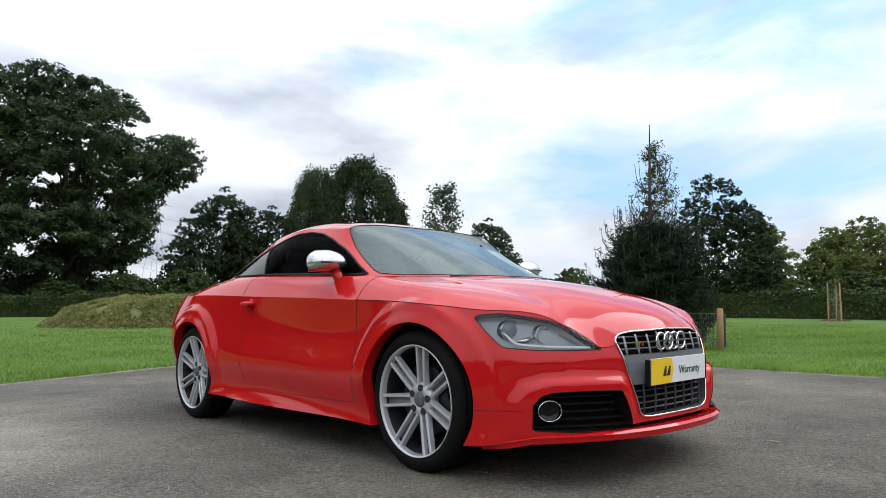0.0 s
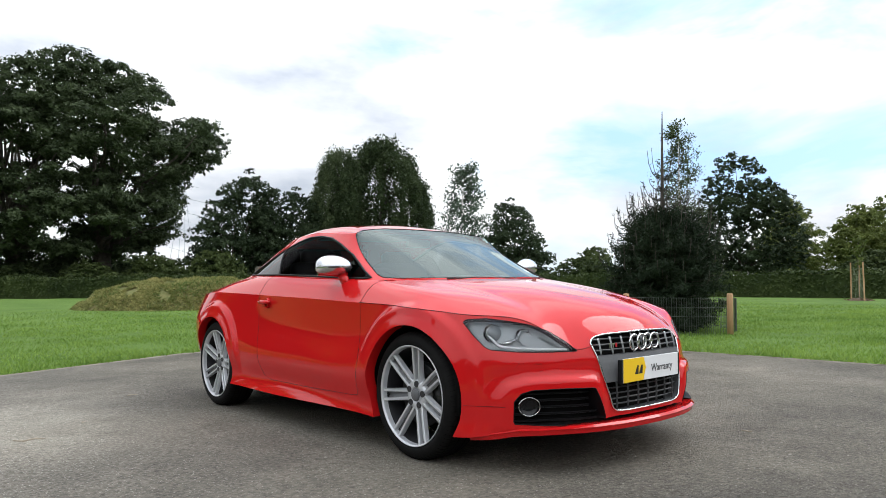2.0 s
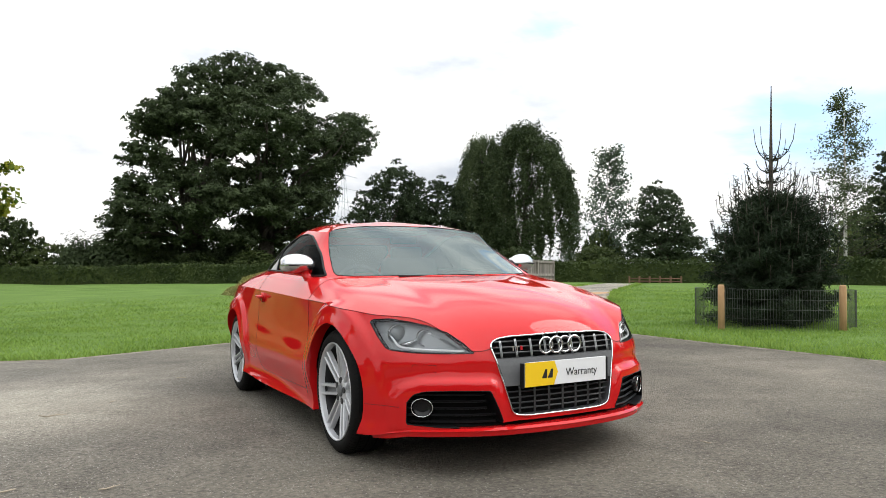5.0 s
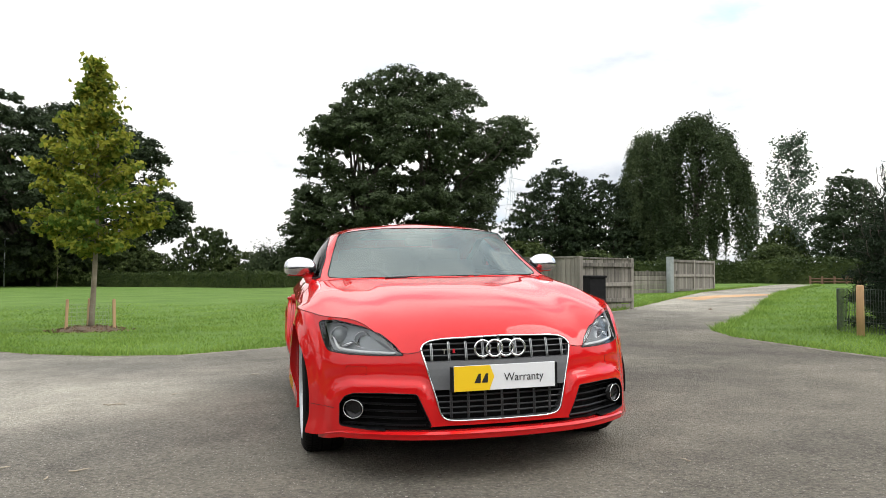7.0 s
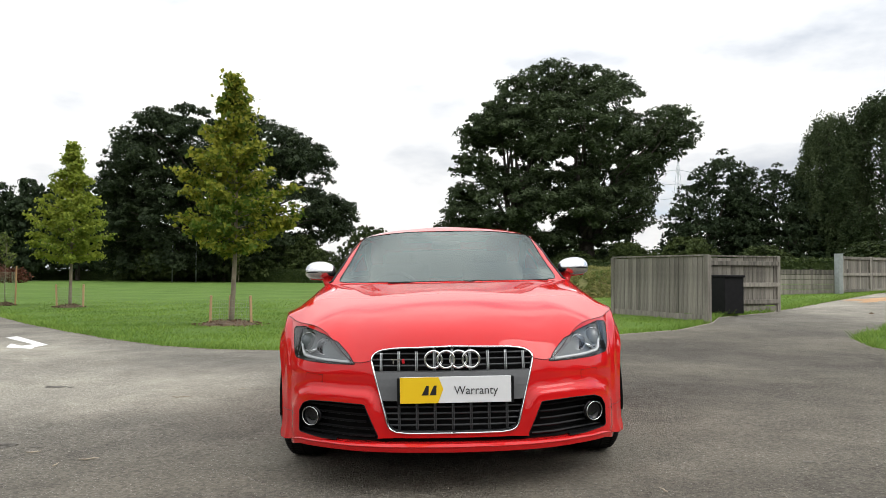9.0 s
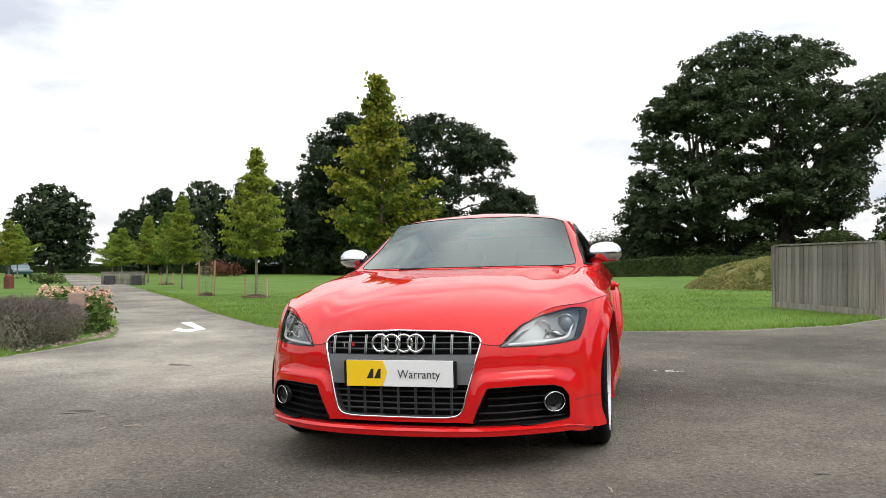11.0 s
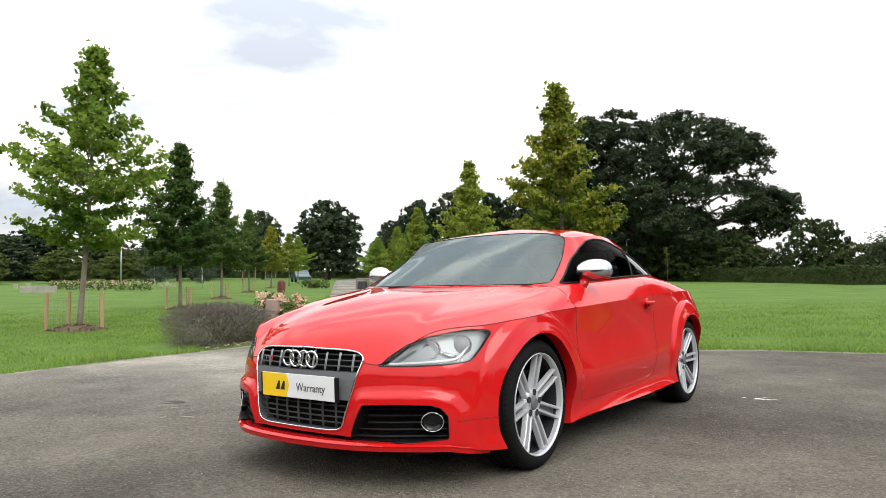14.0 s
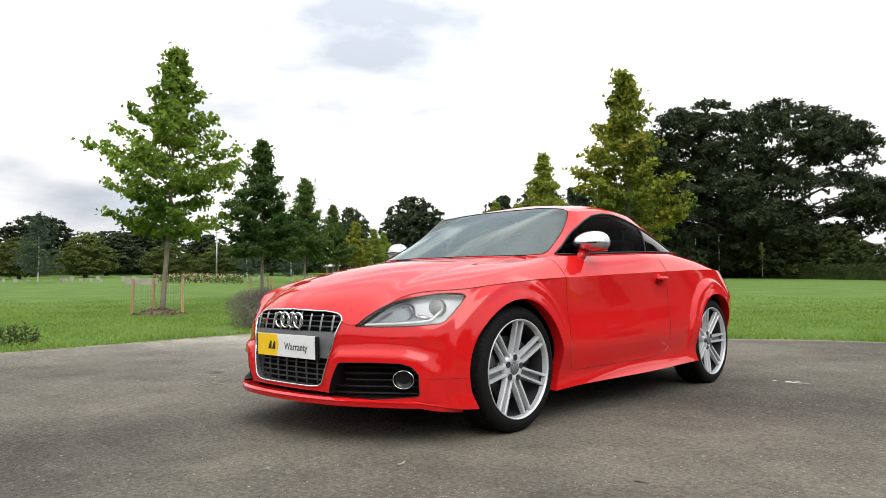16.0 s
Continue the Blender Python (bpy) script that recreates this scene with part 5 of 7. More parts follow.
    gap = 0.0015
    piping(d1 + d2, gap, "door_gap", M["gap"])
    piping(l1 + l2, 0.0020, "lamp_seal", M["black_trim"])
    piping(vent, 0.0022, "vent_seal", M["black_trim"])
    frame_pts = g1 + g2
    piping([([p + np.array([0, -0.004, 0]) for p in l], o) for l, o in frame_pts], 0.0044, "grille_frame", M["chrome"], label="bright chrome grille surround", sides=8)
    # bonnet edge, fuel and bumper joints
    bs = body_lines["crease"]
    piping([(bs, False)], gap, "bonnet_gap", M["gap"])
    return lampA, lampB


body_lines = {}


def crease_line():
    side, *_ = SHELL
    m = 300
    row = side[0].reshape(-1, m, 3)[-1]
    keep = [p + np.array([0.0012, 0, 0.001]) for p in row if p[1] < -0.775 and p[0] > 0.33]
    return keep


SHELL = body_shell()
body_lines["crease"] = crease_line()
LAMP_PATCH = build_body()


def surface_y(x, z):
    """Where the nose lies at a place across and up."""
    V = SHELL[0][0]
    V = V[V[:, 1] < -1.3]
    d = np.hypot(V[:, 0] - x, V[:, 2] - z)
    i = np.argsort(d)[:4]
    w = 1 / (d[i] + 1e-4)
    return float((V[i, 1] * w).sum() / w.sum())


def grille_half(z):
    return float(np.interp(z, [.261, .267, .298, .560, .592, .620, .637], [.216, .255, .289, .359, .362, .322, .05]))


def nose_y(x, z):
    return float(np.interp(z, [.25, .35, .48, .575, .64], [-2.056, -2.062, -2.055, -2.038, -2.020])) + 0.22 * x * x


def front_face():
    g = new("grille")
    g.parent = CAR
    g["label"] = "dark slatted radiator grille with bright upright bars"
    f, rows = [], []
    for z in np.linspace(.263, .635, 14):
        h = grille_half(z) + 0.004
        rows.append([(x, nose_y(x, z) + 0.055, z) for x in np.linspace(-h, h, 15)])
    for i in range(13):
        for j in range(14):
            f.append((i * 15 + j, i * 15 + j + 1, (i + 1) * 15 + j + 1, (i + 1) * 15 + j))
    # near-black sheet stands for the unlit depth behind the bars
    part("backing", [p for r in rows for p in r], f, M["well_and_shade"], g)
    # grey band behind the plate
    v, f = [], []
    zs = np.linspace(.402, .528, 5)
    for z in zs:
        h = grille_half(z) - 0.004
        v += [(x, nose_y(x, z) + 0.004, z) for x in np.linspace(-h, h, 17)]
    for i in range(4):
        for j in range(16):
            f.append((i * 17 + j, i * 17 + j + 1, (i + 1) * 17 + j + 1, (i + 1) * 17 + j))
    k = len(v)
    v += [(p[0], p[1] + 0.04, p[2]) for p in v]
    f += [(j, k + j, k + j + 1, j + 1) for j in range(16)] + [(68 + j, 69 + j, k + 69 + j, k + 68 + j) for j in range(16)]
    part("band", v, f, M["grille_grey"], g)
    for z0, z1, n, zh in ((.530, .631, 9, (.553, .579, .605)), (.272, .400, 9, (.293, .319, .345, .372))):
        for z in zh:
            q = Geo()
            h = grille_half(z) - 0.004
            q.tube([(x, nose_y(x, z) + 0.022, z) for x in np.linspace(-h, h, 13)], 0.0042, 4)
            q.put("slat", M["grille_dark"], g)
        for i in range(n):
            x = (i - (n - 1) / 2) * 0.0795
            top = z1 if abs(x) < .28 else z1 - 0.02
            zz = [z for z in np.linspace(z0, top, 8) if grille_half(z) > abs(x) + 0.006]
            if len(zz) < 2:
                continue
            q = Geo()
            for o in (-0.0034, 0.0034):
                q.tube([(x + o, nose_y(x, z) + 0.008, z) for z in zz], 0.0029, 5)
            q.put("bar", M["bar"] if z0 > .5 else M["grille_dark"], g, smooth=True)
    # four plain overlapping rings as the maker's badge
    for i in range(4):
        q = Geo()
        cx = (i - 1.5) * 0.0555
        cz = .581
        q.tube([(cx + 0.0372 * math.cos(t), nose_y(cx, cz) - 0.006 - 0.004 * (i % 2), cz + 0.0372 * math.sin(t)) for t in np.linspace(0, 2 * math.pi, 41)[:-1]], 0.0056, 8, close=True)
        q.put("badge_ring", M["chrome"], g, smooth=True)
    q = Geo()
    for k, (x, w) in enumerate(((-.262, .020), (-.240, .020))):
        q.box((x, nose_y(x, .575) - 0.002, .583), (w, .004, .006))
        q.box((x, nose_y(x, .575) - 0.002, .572), (.006, .004, .018))
    q.put("model_badge", M["chrome"], g)
    q = Geo()
    q.box((-.218, nose_y(-.21, .575) - 0.002, .575), (.012, .004, .020), 0.002)
    q.put("model_badge", M["badge_red"], g)


front_face()


def text(name, body, size, mat, parent, m, shear=0.0, bold=0.0, wide=1.0):
    cu = bpy.data.curves.new(name, "FONT")
    cu.body, cu.size, cu.align_x, cu.align_y, cu.extrude, cu.shear, cu.offset = body, size, "CENTER", "CENTER", 0.0006, shear, bold
    tmp = bpy.data.objects.new(name, cu)
    scene.collection.objects.link(tmp)
    me = bpy.data.meshes.new_from_object(tmp.evaluated_get(bpy.context.evaluated_depsgraph_get()))
    bpy.data.objects.remove(tmp)
    me.materials.clear()
    me.materials.append(mat)
    ob = new(name, me)
    ob.parent = parent
    ob.matrix_basis = m @ Matrix.Diagonal((wide, 1, 1, 1))
    return ob


def number_plate():
    p = new("plate")
    p.parent = CAR
    p["label"] = "yellow and white show plate with the word Warranty"
    p.matrix_basis = pose(0.012, -2.070, 0.452, 90 + 2, 0, 0.6)
    Geo().box((0, 0, 0), (0.488, 0.115, 0.006), 0.002).put("board", M["plate_white"], p)
    y = [(-.244, -.0575), (-.078, -.0575), (-.054, .004), (-.074, .0575), (-.244, .0575)]
    n = len(y)
    v = [(a * .997, b * .985, 0.0035) for a, b in y] + [(a * .997, b * .985, 0.0048) for a, b in y]
    part("yellow_field", v, [tuple(range(n, 2 * n))] + [(i, (i + 1) % n, n + (i + 1) % n, n + i) for i in range(n)], M["plate_yellow"], p)
    for x in (-.133, -.099):
        q = [(x - .016, -.022), (x + .014, -.022), (x + .016, .020), (x + .005, .020)]
        v = [(a, b, z) for z in (.0047, .0056) for a, b in q]
        part("plate_mark", v, [(4, 5, 6, 7)] + [(i, (i + 1) % 4, 4 + (i + 1) % 4, 4 + i) for i in range(4)], M["ink"], p)
    text("lettering", "Warranty", 0.053, M["ink_grey"], p, pose(.090, -.004, .0044), 0.0, 0.0, 0.92)
    for x in (-.251, .251):
        Geo().box((x, -.004, -.008), (.012, .116, .022), 0.003).put("holder", M["black_trim"], p)


number_plate()


def splitter():
    """The red lip under the nose, and a black tube for the slot's shade."""
    path = [(0, -2.118, .205), (.20, -2.105, .205), (.40, -2.055, .203), (.56, -1.965, .200), (.68, -1.868, .196), (.73, -1.81, .192), (.775, -1.735, .176), (.812, -1.61, .160)]
    k = np.arange(8.0)
    pts = spline(k, path)(np.linspace(0, 7, 60))
    prof = [(0.0, 0.002), (0.004, 0.010), (-0.010, 0.020), (-0.12, 0.014), (-0.12, -0.016), (-0.004, -0.015)]
    v, f = [], []
    n = len(prof)
    for i, p in enumerate(pts):
        a, b = pts[max(0, i - 1)], pts[min(len(pts) - 1, i + 1)]
        d = (b - a) / np.linalg.norm(b - a)
        o = np.array([d[1], -d[0], 0]) if (np.array([d[1], -d[0], 0]) @ np.array([p[0] * .5, p[1] + 1.0, 0])) > 0 else np.array([-d[1], d[0], 0])
        for a_, z_ in prof:
            v.append(p + o * a_ + np.array([0, 0, z_]))
    for i in range(len(pts) - 1):
        for j in range(n):
            l = (j + 1) % n
            f.append((i * n + j, (i + 1) * n + j, (i + 1) * n + l, i * n + l))
    f.append(tuple(range((len(pts) - 1) * n, len(pts) * n)))
    v = np.array(v)
    m = len(v)
    part("splitter", np.concatenate([v, v * np.array([-1, 1, 1])]), f + [tuple(i + m for i in q[::-1]) for q in f], M["red"], CAR)
    # near-black tube fills the slot in place of its shade
    Geo().tube([(x, y, .222) for x, y in ((-.64, -1.80), (-.46, -1.93), (-.30, -1.98), (0, -2.0), (.30, -1.98), (.46, -1.93), (.64, -1.80))], 0.03, 6).put("lower_slot", M["well_and_shade"], CAR)


splitter()


def vents():
    for s in (1, -1):
        h = new("air_intake")
        h.parent = CAR
        h["label"] = "black air intake with slats and a round fog lamp"
        v, f = [], []
        xs = np.linspace(.30, .712, 14)
        for x in xs:
            y = np.interp(x, [.30, .46, .70, .76], [-2.04, -1.985, -1.82, -1.74])
            v += [(s * x, y + 0.07 - 0.03 * (x > .6), .222), (s * x, y + 0.07 - 0.03 * (x > .6), .40)]
        for i in range(13):
            f.append((2 * i, 2 * i + 2, 2 * i + 3, 2 * i + 1))
        # shade behind the slats, put in as a near-black sheet
        part("backing", v, f, M["well_and_shade"], h)
        for z in (.243, .274, .305, .336, .367):
            q = Geo()
            a = .35 if z < .30 else .39
            q.tube([(s * x, np.interp(x, [.30, .46, .70, .76], [-2.04, -1.985, -1.82, -1.74]) + 0.022, z) for x in np.linspace(a, .705, 12)], 0.0055, 5)
            q.put("slat", M["black_trim"], h)
        # fog lamp, turned outwards a little
        m = pose(s * .664, -1.862, .312, 0, 0, s * 34)
        ring = Geo().tube([(0.050 * math.cos(t), 0, 0.042 * math.sin(t)) for t in np.linspace(0, 2 * math.pi, 41)[:-1]], 0.0021, 6, close=True)
        r = ring.put("lamp_ring", M["chrome"], h, smooth=True)
        r.matrix_basis = m
        b = Geo().lathe([(0.05, .043), (0.008, .043), (0.014, .040), (0.018, .02), (0.019, .001)], 28, "y").put("fog_lamp", M["fog"], h, smooth=True)
        b.matrix_basis = m


vents()


def headlights():
    for s in (1, -1):
        h = new("headlight")
        h.parent = CAR
        h["label"] = "clear headlight with projector lens and white strip"
        for patch in LAMP_PATCH:
            if not len(patch[0]):
                continue
            a = patch if s == 1 else mirror(patch)
            ob = part("cover", a[0], a[2], M["cover"], h, "", True, a[1])
            ob.visible_shadow = False
            run = (a[0][:, 0] * s + a[0][:, 1]) / math.sqrt(2)
            floor_z = np.interp(run, [-1.04, -.95, -.85, -.77, -.715, -.675, -.64], [.571, .572, .577, .586, .600, .622, .655])
            inner = (a[0] - a[1] * 0.045, a[1], a[2])
            tray, housing, _ = clip(inner, a[0][:, 2] - floor_z)
            for name, mesh, mat in (("tray", tray, "lamp_tray"), ("housing", housing, "lamp_dark")):
                if len(mesh[0]):
                    part(name, mesh[0], mesh[2], M[mat], h, "", True, mesh[1])
        V = np.concatenate([p[0] for p in LAMP_PATCH])
        Nn = np.concatenate([p[1] for p in LAMP_PATCH])
        P = (V[:, 0] + V[:, 1]) / math.sqrt(2)

        def at(p, z, deep):
            i = np.argmin(np.hypot(P - p, V[:, 2] - z))
            q = V[i] - Nn[i] * deep
            return np.array([q[0] * s, q[1], q[2]]), np.array([Nn[i][0] * s, Nn[i][1], Nn[i][2]])

        # the white strip along the foot, with its hooked end
        line = [(-1.04, .571), (-.95, .572), (-.85, .577), (-.77, .586), (-.715, .600), (-.675, .622), (-.64, .655)]
        st = spline(np.arange(7.0), [tuple(at(p, z, 0.016)[0]) for p, z in line])(np.linspace(0, 6, 36))
        Geo().tube(st, [0.0068] * 24 + list(np.linspace(0.0068, 0.0035, 12)), 6).put("light_strip", M["white_strip"], h, smooth=True)
        for p, z, r, mat in ((-.690, .660, .043, "lens"), (-.835, .640, .036, "reflector")):
            c, nn = at(p, z, 0.04)
            d = Vector((0.35 * nn[0], -1, 0.0)).normalized()
            m = Matrix.Translation(c) @ d.to_track_quat("Z", "Y").to_matrix().to_4x4()
            Geo().lathe([(-0.02, r + .004), (0.010, r + .004), (0.012, r + .001), (0.004, r), (0.0, r)], 28, "z", close=False).put("bezel", M["reflector"], h, smooth=True).matrix_basis = m
            prof = [(0.0, r), (0.012, r * .85), (0.022, r * .55), (0.026, r * .2), (0.027, 0.0005)] if mat == "lens" else [(0.006, r), (-0.006, r * .7), (-0.014, r * .4), (-0.016, 0.0005)]
            Geo().lathe(prof, 28, "z", close=False).put("lamp", M[mat], h, smooth=True).matrix_basis = m
        # bright fin between the two lamps
        pts = [at(p, z, 0.03)[0] for p, z in ((-.79, .625), (-.755, .612), (-.72, .605))]
        Geo().tube(pts, [0.006, 0.012, 0.005], 6).put("fin", M["reflector"], h, smooth=True)


headlights()


def wheel():
    """Nineteen-inch alloy with seven pairs of spokes; its face looks along +x, the middle is the origin."""
    w = new("wheel")
    w.parent = CAR
    R = 0.325
    prof = [(-0.118, .252), (-0.124, .275), (-0.122, .300), (-0.108, .318), (-0.09, R), (0.050, R), (0.070, .3195), (0.086, .303), (0.093, .285), (0.092, .268), (0.087, .257), (0.07, .250)]
    Geo().lathe(prof, 72, "x", close=False).put("tyre", M["rubber"], w, "black low-profile tyre", True)
    g = Geo()
    for k in range(3):
        x = -0.055 + 0.05 * k
        g.lathe([(x - 0.004, R + 0.0012), (x + 0.004, R + 0.0012)], 72, "x", close=False)
    for k in range(80):
        t = 2 * math.pi * k / 80
        g.tube([(x, r * math.cos(t + (0.05 - x) * 0.5), r * math.sin(t + (0.05 - x) * 0.5)) for x, r in ((0.012, R - .0005), (0.049, R - .0005), (0.069, .3190), (0.0815, .3065))], 0.0022, 4)
    g.put("tread", M["well_and_shade"], w)
    rim = [(0.070, .246), (0.088, .2565), (0.0925, .2548), (0.0915, .2515), (0.084, .2465), (0.060, .2425), (-0.02, .232), (-0.10, .228), (-0.11, .24)]
    Geo().lathe(rim[:5], 72, "x", close=False).put("rim", M["alloy"], w, "silver alloy rim", True)
    Geo().lathe(rim[4:6], 72, "x", close=False).put("barrel", M["alloy"], w, "silver inner barrel", True)
    # the deep barrel is near-black for the shade behind the spokes
    Geo().lathe(rim[5:], 72, "x", close=False).put("barrel_back", M["caliper"], w, smooth=True)
    # spokes: a narrow crest over a broad foot, with a shallow web between the two of a pair
    n = 9
    for k in range(7):
        a0 = 2 * math.pi * k / 7 + math.pi / 2
        ca, sa = math.cos(a0), math.sin(a0)
        rows = []
        for i in range(n):
            t = i / (n - 1)
            r = 0.060 + (0.2495 - 0.060) * t
            rows.append((r, 0.0195 + 0.0050 * t, 0.052 + 0.008 * math.sin(math.pi * t) + 0.029 * t * t))
        for sgn in (-1, 1):
            v = []
            for i, (r, off, x) in enumerate(rows):
                t = i / (n - 1)
                wc = 0.0066 - 0.0010 * math.sin(math.pi * t)
                # the outer flank slopes broadly back, the inner one drops into the slot
                wo, wi = 0.0140 - 0.0050 * t, 0.0088
                for o, dx in ((-wi, -0.024), (-wc - .0012, -0.004), (-wc + .001, 0.0), (wc - .001, 0.0), (wc + .0012, -0.004), (wo, -0.026)):
                    q = sgn * (off + o)
                    v.append((x + dx, r * ca - q * sa, r * sa + q * ca))
            f = [(i * 6 + j, i * 6 + (j + 1) % 6, (i + 1) * 6 + (j + 1) % 6, (i + 1) * 6 + j)[::sgn] for i in range(n - 1) for j in range(6)]
            part("spoke", v, f, M["alloy"], w)
        v = []
        for r, off, x in rows:
            for q, dx in ((-off + .004, -0.019 - .06 * (r - .06)), (0, -0.024 - .06 * (r - .06)), (off - .004, -0.019 - .06 * (r - .06))):
                v.append((x + dx, r * ca - q * sa, r * sa + q * ca))
        f = [(i * 3 + j, i * 3 + j + 1, i * 3 + j + 4, i * 3 + j + 3) for i in range(n - 1) for j in range(2)]
        # the web's darker silver puts the slot's shade into the colour
        part("spoke_web", v, f, M["web"], w)
    Geo().lathe([(0.0, .084), (0.030, .084), (0.044, .080), (0.052, .070), (0.0555, .055), (0.055, .034), (0.050, .032)], 48, "x", close=False).put("hub", M["alloy"], w, smooth=True)
    Geo().lathe([(0.046, .032), (0.060, .031), (0.064, .026), (0.064, .0005)], 32, "x", close=False).put("cap", M["grille_grey"], w, "grey centre cap", True)
    # near-black plugs stand for the shade in the bolt holes
    for k in range(5):
        t = 2 * math.pi * k / 5 + 0.3
        b = Geo().lathe([(0.045, .0165), (0.0580, .0165), (0.0580, .0140), (0.0568, .0135), (0.0568, .0005)], 16, "x", (0, .0560 * math.cos(t), .0560 * math.sin(t)), close=False).put("bolt_hole", M["caliper"], w)
    Geo().lathe([(-0.02, .06), (0.005, .06), (0.012, .09), (0.012, .165), (-0.012, .165), (-0.012, .06)], 48, "x", close=False).put("brake_disc", M["disc"], w, "bare steel brake disc", True)
    g = Geo()
    for i in range(7):
        t = 0.35 + 0.16 * i
        g.box((0.0, .145 * math.cos(t), .145 * math.sin(t)), (0.055, .04, .05), 0.006, pose(0, 0, 0, math.degrees(t), 0, 0))
    g.put("caliper", M["caliper"], w)
    Geo().lathe([(-0.11, .22), (-0.10, .05), (-0.06, .05)], 32, "x", close=False).put("back_plate", M["well_and_shade"], w)
    return w


def wheels():
    w = wheel()
    first = True
    for sx, rot in ((-1, 180), (1, 0)):
        for k, wy in enumerate(WHEELS):
            ob = w if first else copy_thing(w, Matrix.Identity(4))
            first = False
            ob.matrix_basis = pose(sx * 0.786, wy, 0.3245, 0, 0, rot) @ pose(0, 0, 0, [-8, 12, -6, 16][k + (sx > 0) * 2], 0, 0)
    # liners
    for sx in (-1, 1):
        for wy in WHEELS:
            n, v, f = 28, [], []
            for i in range(n + 1):
                t = math.pi * (-0.06 + 1.12 * i / n)
                for x, r in ((0.868 if wy < 0 else 0.80, .353), (0.60, .356), (0.58, .02)):
                    v.append((sx * x, wy + r * math.cos(t), ARCH_Z + r * math.sin(t)))
            for i in range(n):
                for j in range(2):
                    f.append((3 * i + j, 3 * i + j + 1, 3 * i + j + 4, 3 * i + j + 3))
            part("wheel_liner", v, f, M["well_and_shade"], CAR)


wheels()


def mirrors():
    for s in (-1, 1):
        h = new("wing_mirror")
        h.parent = CAR
        h["label"] = "door mirror with satin aluminium cap on a red foot"
        # cap: a rounded, forward-bulging shell
        v, f = [], []
        n, m = 13, 20
        for i in range(n):
            a = math.pi * i / (n - 1)
            for j in range(m):
                b = 2 * math.pi * j / m
                x = -math.cos(a)
                r = math.sin(a) ** 0.7
                taper = 0.86 + 0.14 * (x * 0.5 + 0.5)
                zz = math.sin(b)
                yy = math.cos(b)
                z = r * (zz * 0.080 if zz > 0 else zz * 0.050) * taper
                y = r * (yy * 0.088 if yy < 0 else yy * 0.040)
                v.append((s * (0.846 + 0.104 * x), -0.455 + y + 0.02 * x, 1.005 + z))
        for i in range(n - 1):
            for j in range(m):
                l = (j + 1) % m
                q = (i * m + j, i * m + l, (i + 1) * m + l, (i + 1) * m + j)
                f.append(q if s > 0 else q[::-1])
        part("cap", v, f, M["satin"], h, "satin aluminium cap", True)
        lo = Geo()
        lo.tube([(s * (0.757 + 0.0188 * i), -0.475 + 0.004 * i, 0.966 + 0.002 * i) for i in range(10)], [0.012] + [0.024] * 8 + [0.010], 10)
        lo.put("underside", M["red"], h, smooth=True)
        Geo().tube([(s * (0.815 + 0.0115 * i), -0.5425 + 0.0016 * i, 1.006) for i in range(10)], 0.0048, 5).put("indicator", M["black_trim"], h)
        g = Geo()
        g.tube([(s * 0.765, -0.50, 0.885), (s * 0.785, -0.495, 0.925), (s * 0.806, -0.485, 0.965)], [0.042, 0.030, 0.028], 10)
        g.put("foot", M["red"], h, smooth=True)
        Geo().box((s * 0.849, -0.418, 1.003), (0.16, 0.008, 0.09), 0.003).put("mirror_glass", M["chrome"], h)


mirrors()


def handles_and_trim():
    for s in (-1, 1):
        g = Geo()
        pts = [(s * 0.883, 0.300, .798), (s * 0.898, 0.322, .797), (s * 0.902, 0.375, .798), (s * 0.898, 0.425, .80), (s * 0.884, 0.448, .801)]
        g.tube(pts, [0.009, 0.013, 0.014, 0.013, 0.009], 8)
        g.put("door_handle", M["red"], CAR, smooth=True)
        Geo().lathe([(s * 0.862, .036), (s * 0.8825, .035), (s * 0.881, .018)], 24, "x", (0, .362, .792), close=False).put("handle_cup", M["red"], CAR)
        # headlamp washer flap in the bumper
        q = []
        for x, z in ((.60, .505), (.60, .472), (.70, .476), (.685, .508)):
            q.append((s * x, surface_y(x, z) - 0.002, z))
        Geo().tube(q, 0.0010, 4, close=True).put("washer_flap", M["gap"], CAR)
        # lower bumper joint
        grid = SHELL[0][0].reshape(-1, 300, 3)
        q = []
        for c in range(300):
            col = grid[:, c]
            if -1.79 < col[0][1] < -1.40 and col[0][0] > 0.6:
                x, y = np.interp(.312, col[:, 2], col[:, 0]), np.interp(.312, col[:, 2], col[:, 1])
                if math.hypot(y - WHEELS[0], .312 - ARCH_Z) > ARCH_R + 0.012:
                    q.append((s * x, y, .312))
        Geo().tube(q, 0.0013, 5).put("bumper_joint", M["gap"], CAR)
    # wipers, resting along the foot of the screen
    for a, b in (((-.36, -.945, .926), (.16, -.958, .925)), ((.20, -.952, .926), (.62, -.825, .930))):
        pts = [Vector(a).lerp(Vector(b), t) for t in np.linspace(0, 1, 6)]
        Geo().tube(pts, 0.004, 5).put("wiper", M["black_trim"], CAR)
    # tail lamps, exhausts
    for s in (-1, 1):
        Geo().box((s * .585, 1.895, .73), (.22, .13, .11), 0.03, pose(0, 0, 0, 0, 0, -s * 32)).put("tail_lamp", M["tail"], CAR)
        for dx in (0, .085):
            Geo().lathe([(1.96, .03), (2.085, .034), (2.085, .03), (2.0, .028)], 20, "y", (s * (.44 + dx), 0, .27), close=False).put("exhaust", M["chrome"], CAR, smooth=True)


handles_and_trim()


